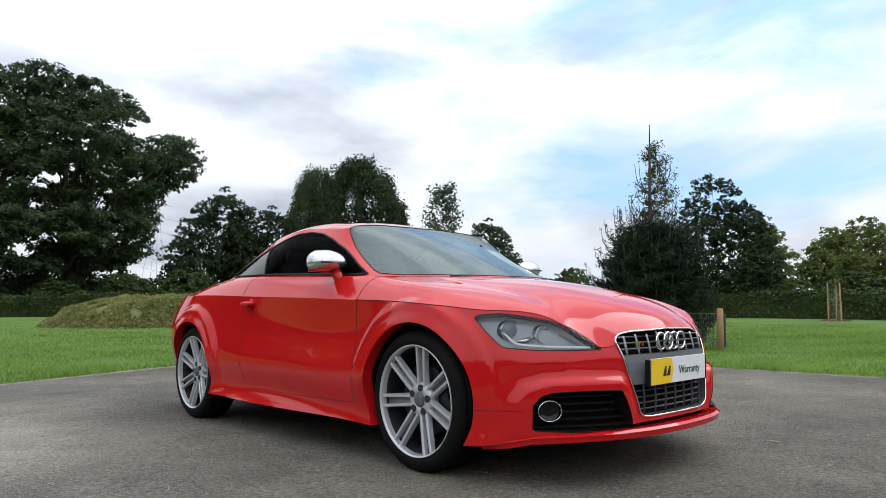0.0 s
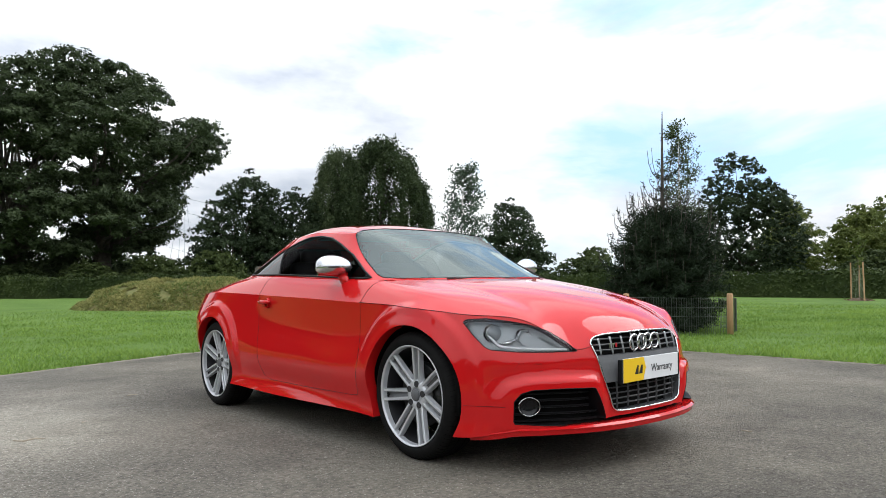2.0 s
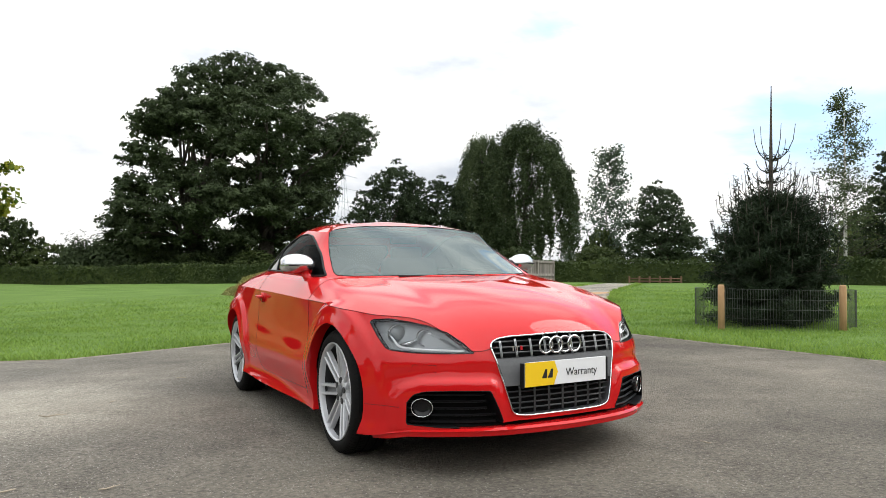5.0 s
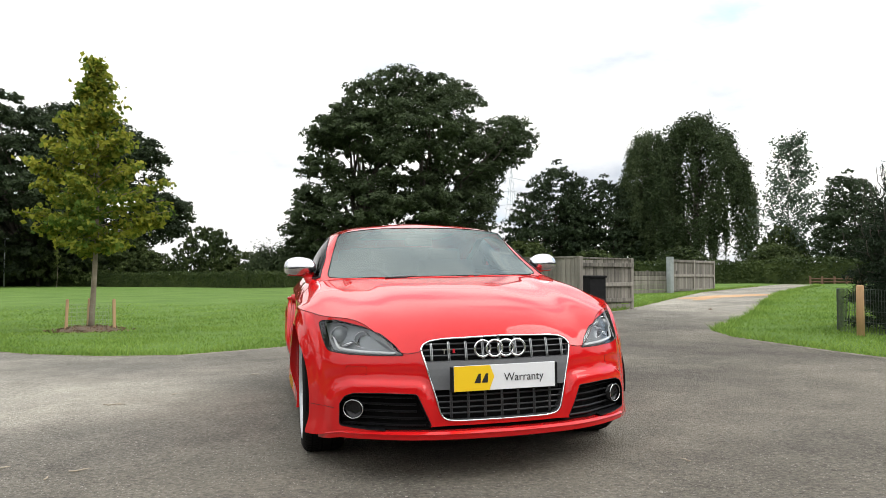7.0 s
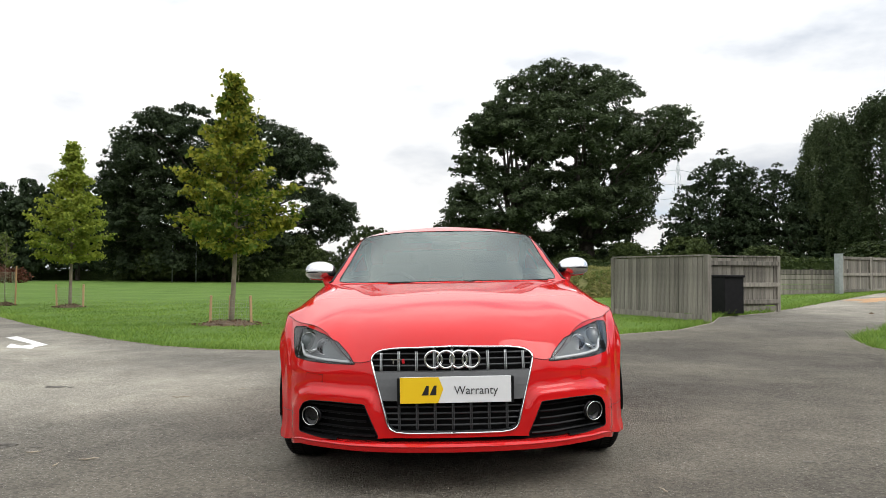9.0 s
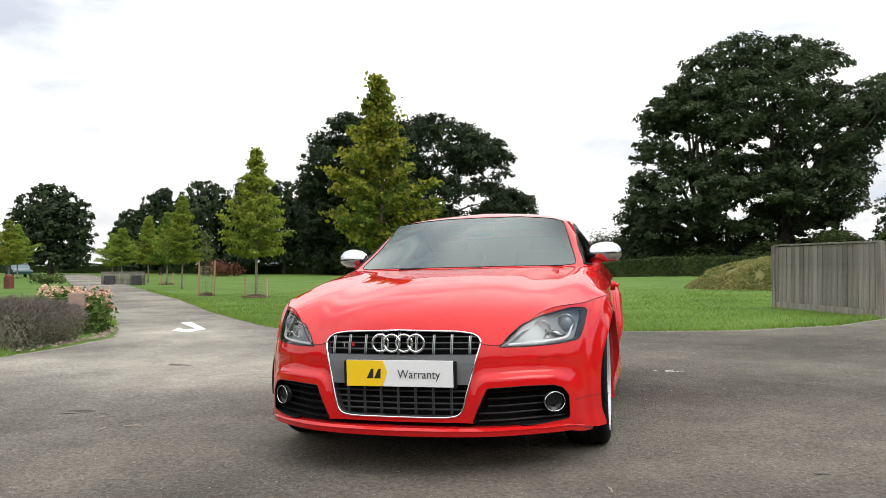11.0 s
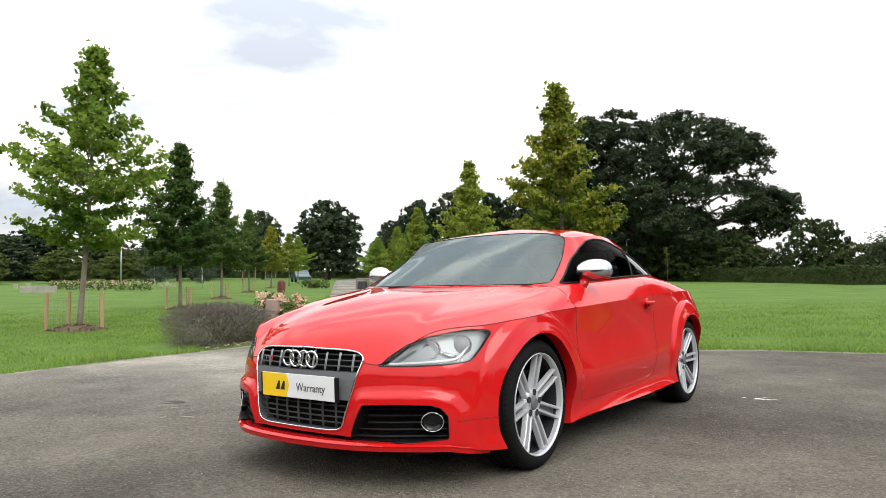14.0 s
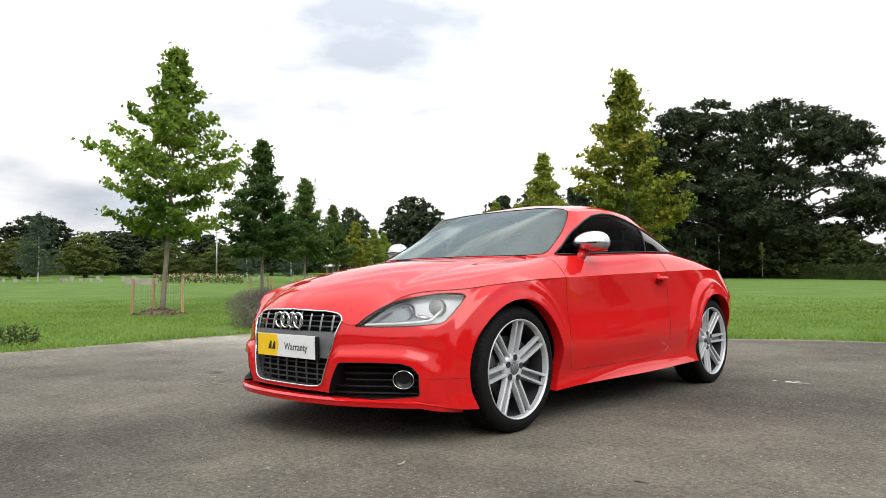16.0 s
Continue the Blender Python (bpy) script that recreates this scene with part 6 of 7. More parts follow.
def cabin():
    """Dark floor, bulkheads, dash, wheel and two seats."""
    g = Geo()
    g.box((0, .15, .21), (1.50, 3.0, .08))
    # unseen low plates, added to deepen the shade under the car
    g.box((0, .12, .155), (1.28, 3.26, .05))
    g.box((0, -1.66, .175), (0.9, .34, .05))
    g.box((0, -1.25, .40), (1.0, 1.0, .36))
    g.box((0, 1.45, .45), (1.08, .9, .45))
    g.put("floor_pan", M["well_and_shade"], CAR)
    g = Geo()
    g.box((0, -.66, .74), (1.36, .40, .22), 0.05)
    g.box((0, -.68, .845), (1.24, .34, .06), 0.03)
    g.put("dashboard", M["dash"], CAR, smooth=True)
    for s in (-1, 1):
        Geo().box((s * .775, -.15, .55), (.05, 1.2, .56), 0.02).put("door_card", M["dash"], CAR)
    m = pose(-.37, -.36, .83, 66, 0, 0)
    g = Geo().tube([(0.185 * math.cos(t), 0.185 * math.sin(t), 0) for t in np.linspace(0, 2 * math.pi, 41)[:-1]], 0.016, 8, close=True)
    g.box((0, 0, -0.01), (.10, .09, .04), 0.015)
    for t in (0.1, math.pi - 0.1, -math.pi / 2):
        g.tube([(0.04 * math.cos(t), 0.04 * math.sin(t), 0), (0.18 * math.cos(t), 0.18 * math.sin(t), 0)], 0.014, 6)
    g.put("steering_wheel", M["dash"], CAR, smooth=True).matrix_basis = m
    for s in (-1, 1):
        seat = new("seat")
        seat.parent = CAR
        g = Geo()
        g.box((s * .37, .10, .46), (.50, .52, .16), 0.05)
        g.put("cushion", M["seat"], seat, smooth=True)
        g = Geo()
        g.box((s * .37, .42, .78), (.48, .14, .62), 0.055, pose(0, 0, 0, -16, 0, 0))
        g.put("backrest", M["seat"], seat, smooth=True)
        g = Geo()
        g.box((s * .37, .53, 1.09), (.27, .10, .17), 0.04, pose(0, 0, 0, -12, 0, 0))
        g.put("headrest", M["seat"], seat, smooth=True)
    Geo().box((0, .95, .72), (1.2, .5, .3), 0.05).put("rear_bench", M["seat"], CAR)
    Geo().box((0, -.22, 1.185), (.20, .03, .055), 0.012).put("rear_view_mirror", M["black_trim"], CAR)
    Geo().box((0, .32, 1.262), (.66, .56, .02), 0.008).put("headliner", M["dash"], CAR)


cabin()


# ---------------- fences, posts, beds ----------------
def on(x, y, dz=0.0):
    return float(ground_z(x, y)) + dz


def piece(name, me, parent, m):
    ob = new(name, me)
    ob.parent = parent
    ob.matrix_basis = m
    return ob


def board_mesh(name, size, mat, bevel=0.004):
    g = Geo().box((0, 0, 0), size, bevel)
    me = bpy.data.meshes.new(name)
    me.from_pydata(g.v, [], g.f)
    me.materials.append(mat)
    return me


def fence(label, a, b, H, board=0.115, rails=(), cap=True, posts=(0, 1), side=1, z0=None):
    """Upright boards between two places, with rails on one face, posts, a cap and a gravel board."""
    (ax, ay), (bx, by) = a, b
    L = math.hypot(bx - ax, by - ay)
    za = on(ax, ay) if z0 is None else z0
    zb = on(bx, by) if z0 is None else z0
    rz = math.degrees(math.atan2(by - ay, bx - ax))
    t = thing("fence", label, "fence", pose(ax, ay, za, 0, 0, rz))
    n = max(2, int(L / board))
    w = L / n
    me = board_mesh("board", (w - 0.006, 0.018, H - 0.16), M["fence"])
    r = random.Random(int(ax * 100))
    slope = (zb - za) / L
    for i in range(n):
        x = (i + 0.5) * w
        piece("board", me, t, pose(x, r.uniform(-0.004, 0.004), 0.15 + (H - 0.16) / 2 + slope * x + r.uniform(-0.008, 0.004), 0, r.uniform(-0.4, 0.4), 0))
    for z in rails:
        Geo().box((L / 2, side * 0.035, z + slope * L / 2), (L, 0.05, 0.09), 0.006).put("rail", M["fence"], t)
    Geo().box((L / 2, 0, 0.07 + slope * L / 2), (L, 0.03, 0.16), 0.005).put("gravel_board", M["fence"], t)
    if cap:
        Geo().box((L / 2, 0, H + 0.012 + slope * L / 2), (L + 0.03, 0.065, 0.03), 0.005).put("cap_rail", M["fence"], t)
    for p in posts:
        Geo().box((p * L, 0, H / 2 - 0.02 + slope * p * L), (0.09, 0.09, H + 0.06), 0.008).put("post", M["fence"], t)
    return t


fence("weathered grey board fence beside the lawn", (3.7, 10.1), (4.85, 7.75), 1.24, posts=(0.0, 1.0))
fence("weathered board fence with rails beside a black bin", (5.6, 9.7), (7.4, 10.4), 1.22, rails=(0.25, 0.62, 1.08), side=-1, posts=(1,))


def plank_fence():
    t = thing("plank_fence", "low grey fence of level planks on the bank", "fence", pose(11.0, 17.9, 0.30, 0, 0, 4))
    r = random.Random(3)
    for k in range(5):
        Geo().box((1.2, r.uniform(-.01, .01), 0.08 + 0.165 * k), (2.4, 0.03, 0.155), 0.005).put("plank", M["fence"], t)
    for x in (0, 1.2, 2.4):
        Geo().box((x, 0.05, 0.42), (0.09, 0.07, 0.86), 0.006).put("post", M["fence"], t)


plank_fence()


def gate():
    (ax, ay), (bx, by) = (13.05, 17.85), (16.4, 20.2)
    L = math.hypot(bx - ax, by - ay)
    z = on(ax, ay)
    t = thing("timber_gate", "double timber gate of grey upright boards standing open", "gate", pose(ax, ay, z, 0, 0, math.degrees(math.atan2(by - ay, bx - ax))))
    n = 32
    w = L / n
    me = board_mesh("board", (w - 0.006, 0.018, 1.14), M["fence"])
    r = random.Random(8)
    for i in range(n):
        piece("board", me, t, pose((i + 0.5) * w, 0, 0.64 + r.uniform(-.01, .01)))
    for k in range(2):
        for zz in (0.12, 0.66, 1.20):
            Geo().box((L * (0.25 + 0.5 * k), -0.035, zz), (L * 0.49, 0.05, 0.09), 0.006).put("rail", M["fence"], t)
        for x in (0.01, 0.49):
            Geo().box((L * (x + 0.5 * k), -0.035, 0.66), (0.10, 0.055, 1.22), 0.006).put("stile", M["fence"], t)
    p = thing("steel_post", "galvanised steel gate post beside the timber gate", "post", pose(12.85, 17.6, on(12.85, 17.6), 0, 0, 20))
    Geo().box((0, 0, 0.65), (0.18, 0.18, 1.34), 0.006).put("column", M["steel"], p)
    Geo().box((0, 0, 1.327), (0.20, 0.20, 0.015), 0.003).put("cap", M["steel"], p)


gate()


def bin_box():
    t = thing("wheelie_bin", "black plastic bin standing by the board fence", "bin", pose(5.85, 9.38, on(5.85, 9.38), 0, 0, 15))
    Geo().box((0, 0, 0.43), (0.46, 0.5, 0.74), 0.02).put("body", M["bin"], t)
    Geo().box((0, -0.01, 0.82), (0.49, 0.54, 0.05), 0.018).put("lid", M["bin"], t)
    for x in (-.19, .19):
        Geo().lathe([(-0.02, .07), (0.02, .07)], 18, "x", (x, .2, .075)).put("wheel", M["bin"], t)


bin_box()


def sand():
    """Sand spilled across the drive beside the gate, in a thick heap and a thin trail."""
    r = random.Random(2)
    n = 60
    for cx, cy, turn, a, b in ((13.2, 14.6, 8, 2.7, 0.62), (11.9, 13.9, 40, 1.5, 0.22)):
        m = pose(cx, cy, 0, 0, 0, turn)
        v = [m @ Vector((0, 0, 0))]
        for i in range(n):
            t, k = 2 * math.pi * i / n, r.uniform(.72, 1.2)
            p = m @ Vector((math.cos(t) * a * k, math.sin(t) * b * k, 0))
            while float(inside(np.array([p.x]), np.array([p.y]), YARD)[0]) > -0.03:
                p = v[0].lerp(p, 0.9)
            v.append(p)
        for q in v:
            q.z = on(q.x, q.y, 0.006)
        v[0].z += 0.02
        ob = part("sand_patch", v, [(0, 1 + i, 1 + (i + 1) % n) for i in range(n)], M["sand"])
        tagged(ob, "orange sand spilled over the path", "sand", kind="structure")


sand()


def rail_fence(a, b, H=0.36):
    """A low field fence of two rails before the hedge."""
    t = thing("rail_fence", "low brown post and rail fence before the hedge", "fence")
    n = 5
    P = [(a[0] + (b[0] - a[0]) * k / n, a[1] + (b[1] - a[1]) * k / n) for k in range(n + 1)]
    for x, y in P:
        Geo().box((x, y, on(x, y, H / 2)), (0.08, 0.08, H + 0.1), 0.01).put("post", M["brown_rail"], t)
    for (ax, ay), (bx, by) in zip(P[:-1], P[1:]):
        for z in (0.12, 0.28):
            Geo().tube([(ax, ay, on(ax, ay, z)), (bx, by, on(bx, by, z))], 0.035, 6).put("rail", M["brown_rail"], t)


rail_fence((26.75, 26.75), (28.15, 24.1))


def arrow():
    P = [(-6.25, 4.94), (-6.55, 5.56), (-6.17, 5.19), (-6.14, 5.43), (-7.32, 6.68), (-7.29, 6.96), (-5.88, 5.36), (-5.86, 4.97), (-5.74, 4.71)]
    bm = bmesh.new()
    f = bm.faces.new([bm.verts.new((x, y, on(x, y, 0.006))) for x, y in P])
    bmesh.ops.triangulate(bm, faces=[f])
    me = bpy.data.meshes.new("road_arrow")
    bm.to_mesh(me)
    bm.free()
    me.materials.append(M["white_paint"])
    tagged(new("road_arrow", me), "white bent arrow painted on the asphalt", "road marking", kind="structure")


arrow()


# stakes and guards of the young trees
def guarded(x, y, stakes, H, mat, soil=0.42, net=True, label="timber stakes and mesh guard round a young tree"):
    t = thing("tree_guard", label, "tree guard", pose(x, y, on(x, y, 0.045)), group="tree guards along the drive")
    g = Geo()
    n = 16
    r = random.Random(int(abs(x) * 50))
    v = [(0, 0, 0.085)]
    for q, z in ((.35, .075), (.68, .040), (1.0, -.03)):
        for i in range(n):
            k = soil * q * r.uniform(.84, 1.14)
            v.append((k * math.cos(2 * math.pi * i / n), k * math.sin(2 * math.pi * i / n), z + r.uniform(-.014, .014)))
    f = [(0, 1 + i, 1 + (i + 1) % n) for i in range(n)]
    f += [(1 + j * n + i, 1 + (j + 1) * n + i, 1 + (j + 1) * n + (i + 1) % n, 1 + j * n + (i + 1) % n) for j in (0, 1) for i in range(n)]
    part("soil", v, f, M["soil"], t)
    P = []
    for k in range(240):
        a, q = r.uniform(0, 6.283), soil * 1.22 * r.random() ** 0.6
        P.append((q * math.cos(a), q * math.sin(a) * .9, max(0.0, 0.085 * (1 - (q / soil) ** 2)) + 0.012))
    V, F = leaf_cards(np.array(P), 0.042, 0.75, 1.5, 0.5, int(abs(x) * 9))
    part("leaf_litter", V, F, M["dead_leaf"], t, "dry brown leaf litter")["kind"] = "stuff"
    me = board_mesh("stake", (0.05, 0.05, H + 0.1), mat, 0.008)
    for sx, sy in stakes:
        piece("stake", me, t, pose(sx, sy, H / 2, r.uniform(-3, 3), r.uniform(-3, 3), r.uniform(0, 40)))
    if net and len(stakes) > 1:
        w = Geo()
        ring = [(sx, sy) for sx, sy in stakes]
        if len(ring) == 2:
            ring = [ring[0], (0, -.3), ring[1], (0, .3)]
        for k in range(len(ring)):
            (ax, ay), (bx, by) = ring[k], ring[(k + 1) % len(ring)]
            for i in range(9):
                q = i / 9
                px, py = ax + (bx - ax) * q, ay + (by - ay) * q
                w.tube([(px, py, 0.03), (px, py, H * 0.88)], 0.0022, 3)
            for i in range(7):
                zz = 0.05 + (H * 0.82) * i / 6
                w.tube([(ax, ay, zz), (bx, by, zz)], 0.0022, 3)
        ob = w.put("mesh_guard", M["net"], t)
        ob["kind"] = "stuff"


guarded(-4.45, 9.7, [(-.40, -.10), (-.10, .25), (.42, -.02)], 0.56, M["stake_red"], 0.66)
guarded(-11.65, 17.0, [(-.42, 0), (.42, 0)], 0.66, M["stake_red"])
guarded(-26.0, 31.6, [(-.42, 0), (.42, 0)], 0.66, M["stake_red"])
guarded(-11.18, 2.55, [(-.23, -.47), (-.36, .02), (.19, .39)], 0.68, M["stake_red"], 0.5)
guarded(-17.6, 9.1, [(-.36, -.26), (-.16, .36), (.34, .16)], 0.68, M["stake"])
guarded(-24.7, 16.0, [(-.36, -.26), (-.16, .36), (.34, .16)], 0.68, M["stake"])
guarded(-31.3, 22.9, [(-.36, -.2), (.34, .16)], 1.5, M["stake"])
guarded(-37.9, 30.2, [(-.36, -.2), (.34, .16)], 1.5, M["stake"])
guarded(-14.4, 18.2, [(-.22, -.16), (.24, .16)], 1.25, M["stake"], 0.3, label="tall pale stakes holding a thin sapling")
guarded(28.6, 6.9, [(-.35, -.3), (.0, .3), (.35, .1)], 1.5, M["stake"], 0.5, label="three tall timber stakes before the hedge")


def sapling(x, y, H, seed):
    t = thing("sapling", "thin bare-stemmed sapling between its stakes", "sapling", pose(x, y, on(x, y)))
    g = Geo()
    limb(g, (0, 0, 0), (0.03, 0, H), 0.016, 0.004, 0.02, seed, 8, 6)
    r = random.Random(seed)
    pts = []
    for i in range(14):
        z = H * r.uniform(0.55, 0.98)
        th = r.uniform(0, 6.28)
        b = Vector((0.28 * math.cos(th), 0.28 * math.sin(th), z + 0.3))
        limb(g, (0, 0, z), b, 0.006, 0.002, 0.05, i, 3, 4)
        for k in range(16):
            pts.append((Vector((0, 0, z)).lerp(b, r.random()) + Vector((r.gauss(0, .05), r.gauss(0, .05), r.gauss(0, .05))))[:])
    g.put("stem", M["young_bark"], t, smooth=True)
    V, F = leaf_cards(np.array(pts), 0.08, 0.1, 1.4, 0.4, seed)
    part("leaves", V, F, M["wood_leaf"], t)


sapling(-14.4, 18.2, 2.3, 4)
sapling(28.6, 6.9, 2.6, 5)
sapling(-19.5, 63.0, 3.4, 6)


# spilt white paint and old tar on the asphalt
def splash(x, y, size, mat, seed, name, label):
    r = random.Random(seed)
    v, f = [], []
    for k in range(7):
        cx, cy = (r.gauss(0, size * .8), r.gauss(0, size * .4)) if k else (0, 0)
        s = size * (r.uniform(.12, .4) if k else .7)
        n, b = 11, len(v)
        for i in range(n):
            t, q = 2 * math.pi * i / n, s * r.uniform(.55, 1.2)
            px, py = x + cx + q * math.cos(t), y + cy + q * .7 * math.sin(t)
            v.append((px, py, on(px, py, 0.004)))
        f.append(tuple(range(b, b + n)))
    tagged(part(name, v, f, mat), label, "stain", kind="structure")


splash(1.30, 1.64, 0.075, M["white_paint"], 3, "paint_splash", "small splash of dried white paint on the asphalt")
splash(-2.72, -0.96, 0.17, M["tar"], 5, "tar_stain", "dark patch of old tar on the asphalt")
splash(1.75, -1.66, 0.035, M["tar"], 12, "tar_stain", "dark patch of old tar on the asphalt")
splash(1.34, -1.80, 0.025, M["tar"], 15, "tar_stain", "dark patch of old tar on the asphalt")
splash(-3.63, 1.47, 0.13, M["tar"], 8, "tar_stain", "dark patch of old tar on the asphalt")


# the guard round the spruce
def spruce_guard():
    cx, cy = SPRUCE
    R = 1.2
    t = thing("wire_guard", "dark wire guard round the foot of the spruce", "guard", pose(cx, cy, on(cx, cy)))
    g = Geo()
    n = 190
    for i in range(n):
        a = 2 * math.pi * i / n
        g.tube([(R * math.cos(a), R * math.sin(a), 0.0), (R * math.cos(a), R * math.sin(a), 0.62)], 0.0032, 3)
    for k in range(5):
        z = 0.02 + 0.15 * k
        g.tube([(R * math.cos(a), R * math.sin(a), z) for a in np.linspace(0, 2 * math.pi, 61)[:-1]], 0.003, 3, close=True)
    ob = g.put("wire_mesh", M["wire"], t)
    ob["kind"] = "stuff"
    for x, y, mat, H, name in ((6.62, 2.74, "stake", .72, "stake"), (7.86, 1.62, "stake", .70, "stake")):
        p = thing("stake", "rounded pale timber stake holding the wire guard", "stake", pose(x, y, on(x, y)))
        Geo().tube([(0, 0, -.1), (0, 0, H - .02), (0, 0, H)], [0.05, 0.048, 0.036], 12).put("pole", M[mat], p, smooth=True)


spruce_guard()


# ---------------- flower bed by the drive ----------------
def bush(name, label, blobs, mat, per, size, aspect, seed, flowers=0, up=0.3, category="shrub"):
    t = thing(name, label, category)
    V, F = leaf_cards(clumps(blobs, per, 0.35, seed), size, up, aspect, 0.4, seed)
    part("foliage", V, F, mat, t)
    if flowers:
        r = random.Random(seed)
        pts = []
        for i in range(flowers):
            x, y, z, a, b, c = r.choice(blobs)
            th = r.uniform(0, 6.28)
            q = r.uniform(0.6, 1.05)
            pts.append((x + a * q * math.cos(th) * .8, y + b * q * math.sin(th) * .8, z + c * r.uniform(.2, 1.05)))
        g = Geo()
        C = []
        for p in pts:
            for k in range(7):
                C.append((p[0] + r.gauss(0, .022), p[1] + r.gauss(0, .022), p[2] + r.gauss(0, .018)))
        V, F = leaf_cards(np.array(C), 0.055, 0.6, 1.0, 0.3, seed + 1)
        part("bloom", V, F, M["rose"], t)["kind"] = "stuff"
    return t


def beds():
    r = random.Random(5)
    lav = [(-6.42 - .09 * i + r.uniform(-.15, .15), 1.80 + .24 * i + r.uniform(-.1, .1), on(-6.9, 2.4, .20), .46, .44, .33) for i in range(7)]
    lav += [(-6.95 - .1 * i, 2.14 + .26 * i, on(-7, 2.4, .23), .45, .42, .35) for i in range(5)]
    bush("lavender_bush", "grey-mauve faded lavender bush beside the asphalt", lav, M["lavender"], 13000, 0.010, 7.0, 4, up=0.5)
    sp, tip = Geo(), []
    for x, y, z, a, b, c in lav:
        for k in range(420):
            th, q = r.uniform(0, 6.28), r.random() ** 0.5
            p = Vector((x + a * q * math.cos(th), y + b * q * math.sin(th), z + c * (1 - q * q) ** 0.5))
            e = p + Vector((0.10 * q * math.cos(th) + r.uniform(-.03, .03), 0.10 * q * math.sin(th) + r.uniform(-.03, .03), r.uniform(.03, .09)))
            sp.tube([p, e], [0.0011, 0.0021], 3)
    ob = sp.put("flower_head", M["lavender_head"], [o for o in bpy.data.objects if o.name == "lavender_bush"][0])
    ob["kind"] = "stuff"
    bush("rose_bush", "rose bush with pale peach blooms", [(-7.25 - .3 * i, 4.35 + .32 * i, on(-7.6, 4.6, .32), .34, .34, .34) for i in range(4)], M["rose_leaf"], 2200, 0.055, 1.5, 6, 60)
    bush("rose_bush", "rose bush with pale peach blooms", [(-8.3 - .4 * i, 4.9 + .35 * i, on(-8.5, 5.2, .34), .40, .38, .36) for i in range(4)], M["rose_leaf"], 2000, 0.055, 1.5, 8, 70)
    bush("rose_bush", "low green shrub at the corner of the bed", [(-6.95, 3.85, on(-7, 4, .12), .26, .3, .18), (-7.15, 4.2, on(-7, 4, .15), .28, .28, .22)], M["rose_leaf"], 2400, 0.05, 1.5, 9)
    bush("corner_shrub", "small grey-green shrub at the asphalt's edge", [(-6.0, -2.35, on(-6, -2.3, .22), .46, .40, .34), (-6.4, -2.0, on(-6, -2.3, .18), .40, .34, .28), (-6.1, -1.6, on(-6, -1.6, .10), .34, .32, .16)], M["bush_leaf"], 7000, 0.022, 3.0, 10, up=0.2)
    bush("round_bush", "clipped dark round bush beside the drive", [(-35.5, 31.8, on(-35, 32, .38), .8, .75, .42), (-34.7, 32.2, on(-35, 32, .34), .65, .65, .38)], M["hedge"], 700, 0.12, 1.4, 11)
    bush("rose_bed", "long bed of pink and white roses", [(-40 - 1.2 * i, 21.5 - .2 * i, on(-42, 21, .35), .8, .6, .35) for i in range(8)], M["rose_leaf"], 420, 0.10, 1.5, 12, 180)
    # dark scrub beneath the great oak
    q = random.Random(21)
    for k in range(10):
        x, y, h = -1.4 + 1.95 * k + q.uniform(-.5, .5), 63.4 - .38 * k + q.uniform(-1, 1), (2.1 if k < 7 else 1.6) * q.uniform(.86, 1.1)
        bush("understorey_bush", "dark green scrub beneath the great oak", [(x + q.uniform(-1, 1), y + q.uniform(-1, 1), on(x, y, h * .98 * w), 1.5 * q.uniform(.8, 1.2), 1.5, h * w) for w in (1, .8, .62)], M["oak"], 520, 0.20, 1.3, 40 + k)
    bush("rust_bush", "rust-red shrub at the far hedge", [(-39.5, 57.8, on(-39, 58, .8), 1.8, 1.4, 1.0), (-38.2, 58.6, on(-38, 58, .6), 1.2, 1.0, .8)], M["rust_leaf"], 420, 0.16, 1.4, 14)
    # bed floor
    v = [(-7.4, 3.2, on(-7.4, 3.2, .07))]
    edge = [(-6.12, 1.75), (-6.16, 2.4), (-6.45, 3.6), (-7.0, 4.5), (-8.0, 5.6), (-9.4, 7.0), (-10.0, 6.6), (-9.2, 5.0), (-8.4, 3.6), (-7.8, 2.5), (-7.2, 1.9), (-6.6, 1.62)]
    v += [(x, y, on(x, y, .014)) for x, y in edge]
    ob = part("bed_soil", v, [(0, 1 + i, 1 + (i + 1) % len(edge)) for i in range(len(edge))], M["soil"])
    tagged(ob, "bare brown soil of the flower bed", "soil", kind="structure")
    # pale pebbles and litter along the front of the bed
    g = Geo()
    rim = [(-6.05, 1.75), (-6.12, 2.5), (-6.42, 3.6), (-6.95, 4.45), (-7.9, 5.5)]
    for k in range(330):
        q = r.random() * 3.999
        i = int(q)
        x = rim[i][0] + (rim[i + 1][0] - rim[i][0]) * (q - i) - .05 + r.gauss(0, .11)
        y = rim[i][1] + (rim[i + 1][1] - rim[i][1]) * (q - i) + r.gauss(0, .04)
        w, z = r.uniform(.008, .024), on(x, y, .035)
        g.add([(x + w * a * r.uniform(.6, 1.2), y + w * b * r.uniform(.6, 1.2), z + w * c * .6) for a, b, c in ((1, 0, 0), (-1, 0, 0), (0, 1, 0), (0, -1, 0), (0, 0, 1))], [(0, 2, 4), (2, 1, 4), (1, 3, 4), (3, 0, 4)])
    tagged(g.put("pebbles", M["pebble"]), "pale pebbles and dry litter along the flower bed", "pebbles", kind="stuff")
    # pier of two stone blocks
    t = thing("stone_pier", "short pier of pinkish stone blocks in the roses", "pier", pose(-7.35, 4.12, on(-7.35, 4.12), 0, 0, 20))
    Geo().box((0, 0, .20), (.24, .24, .42), 0.012).put("block", M["brick"], t)
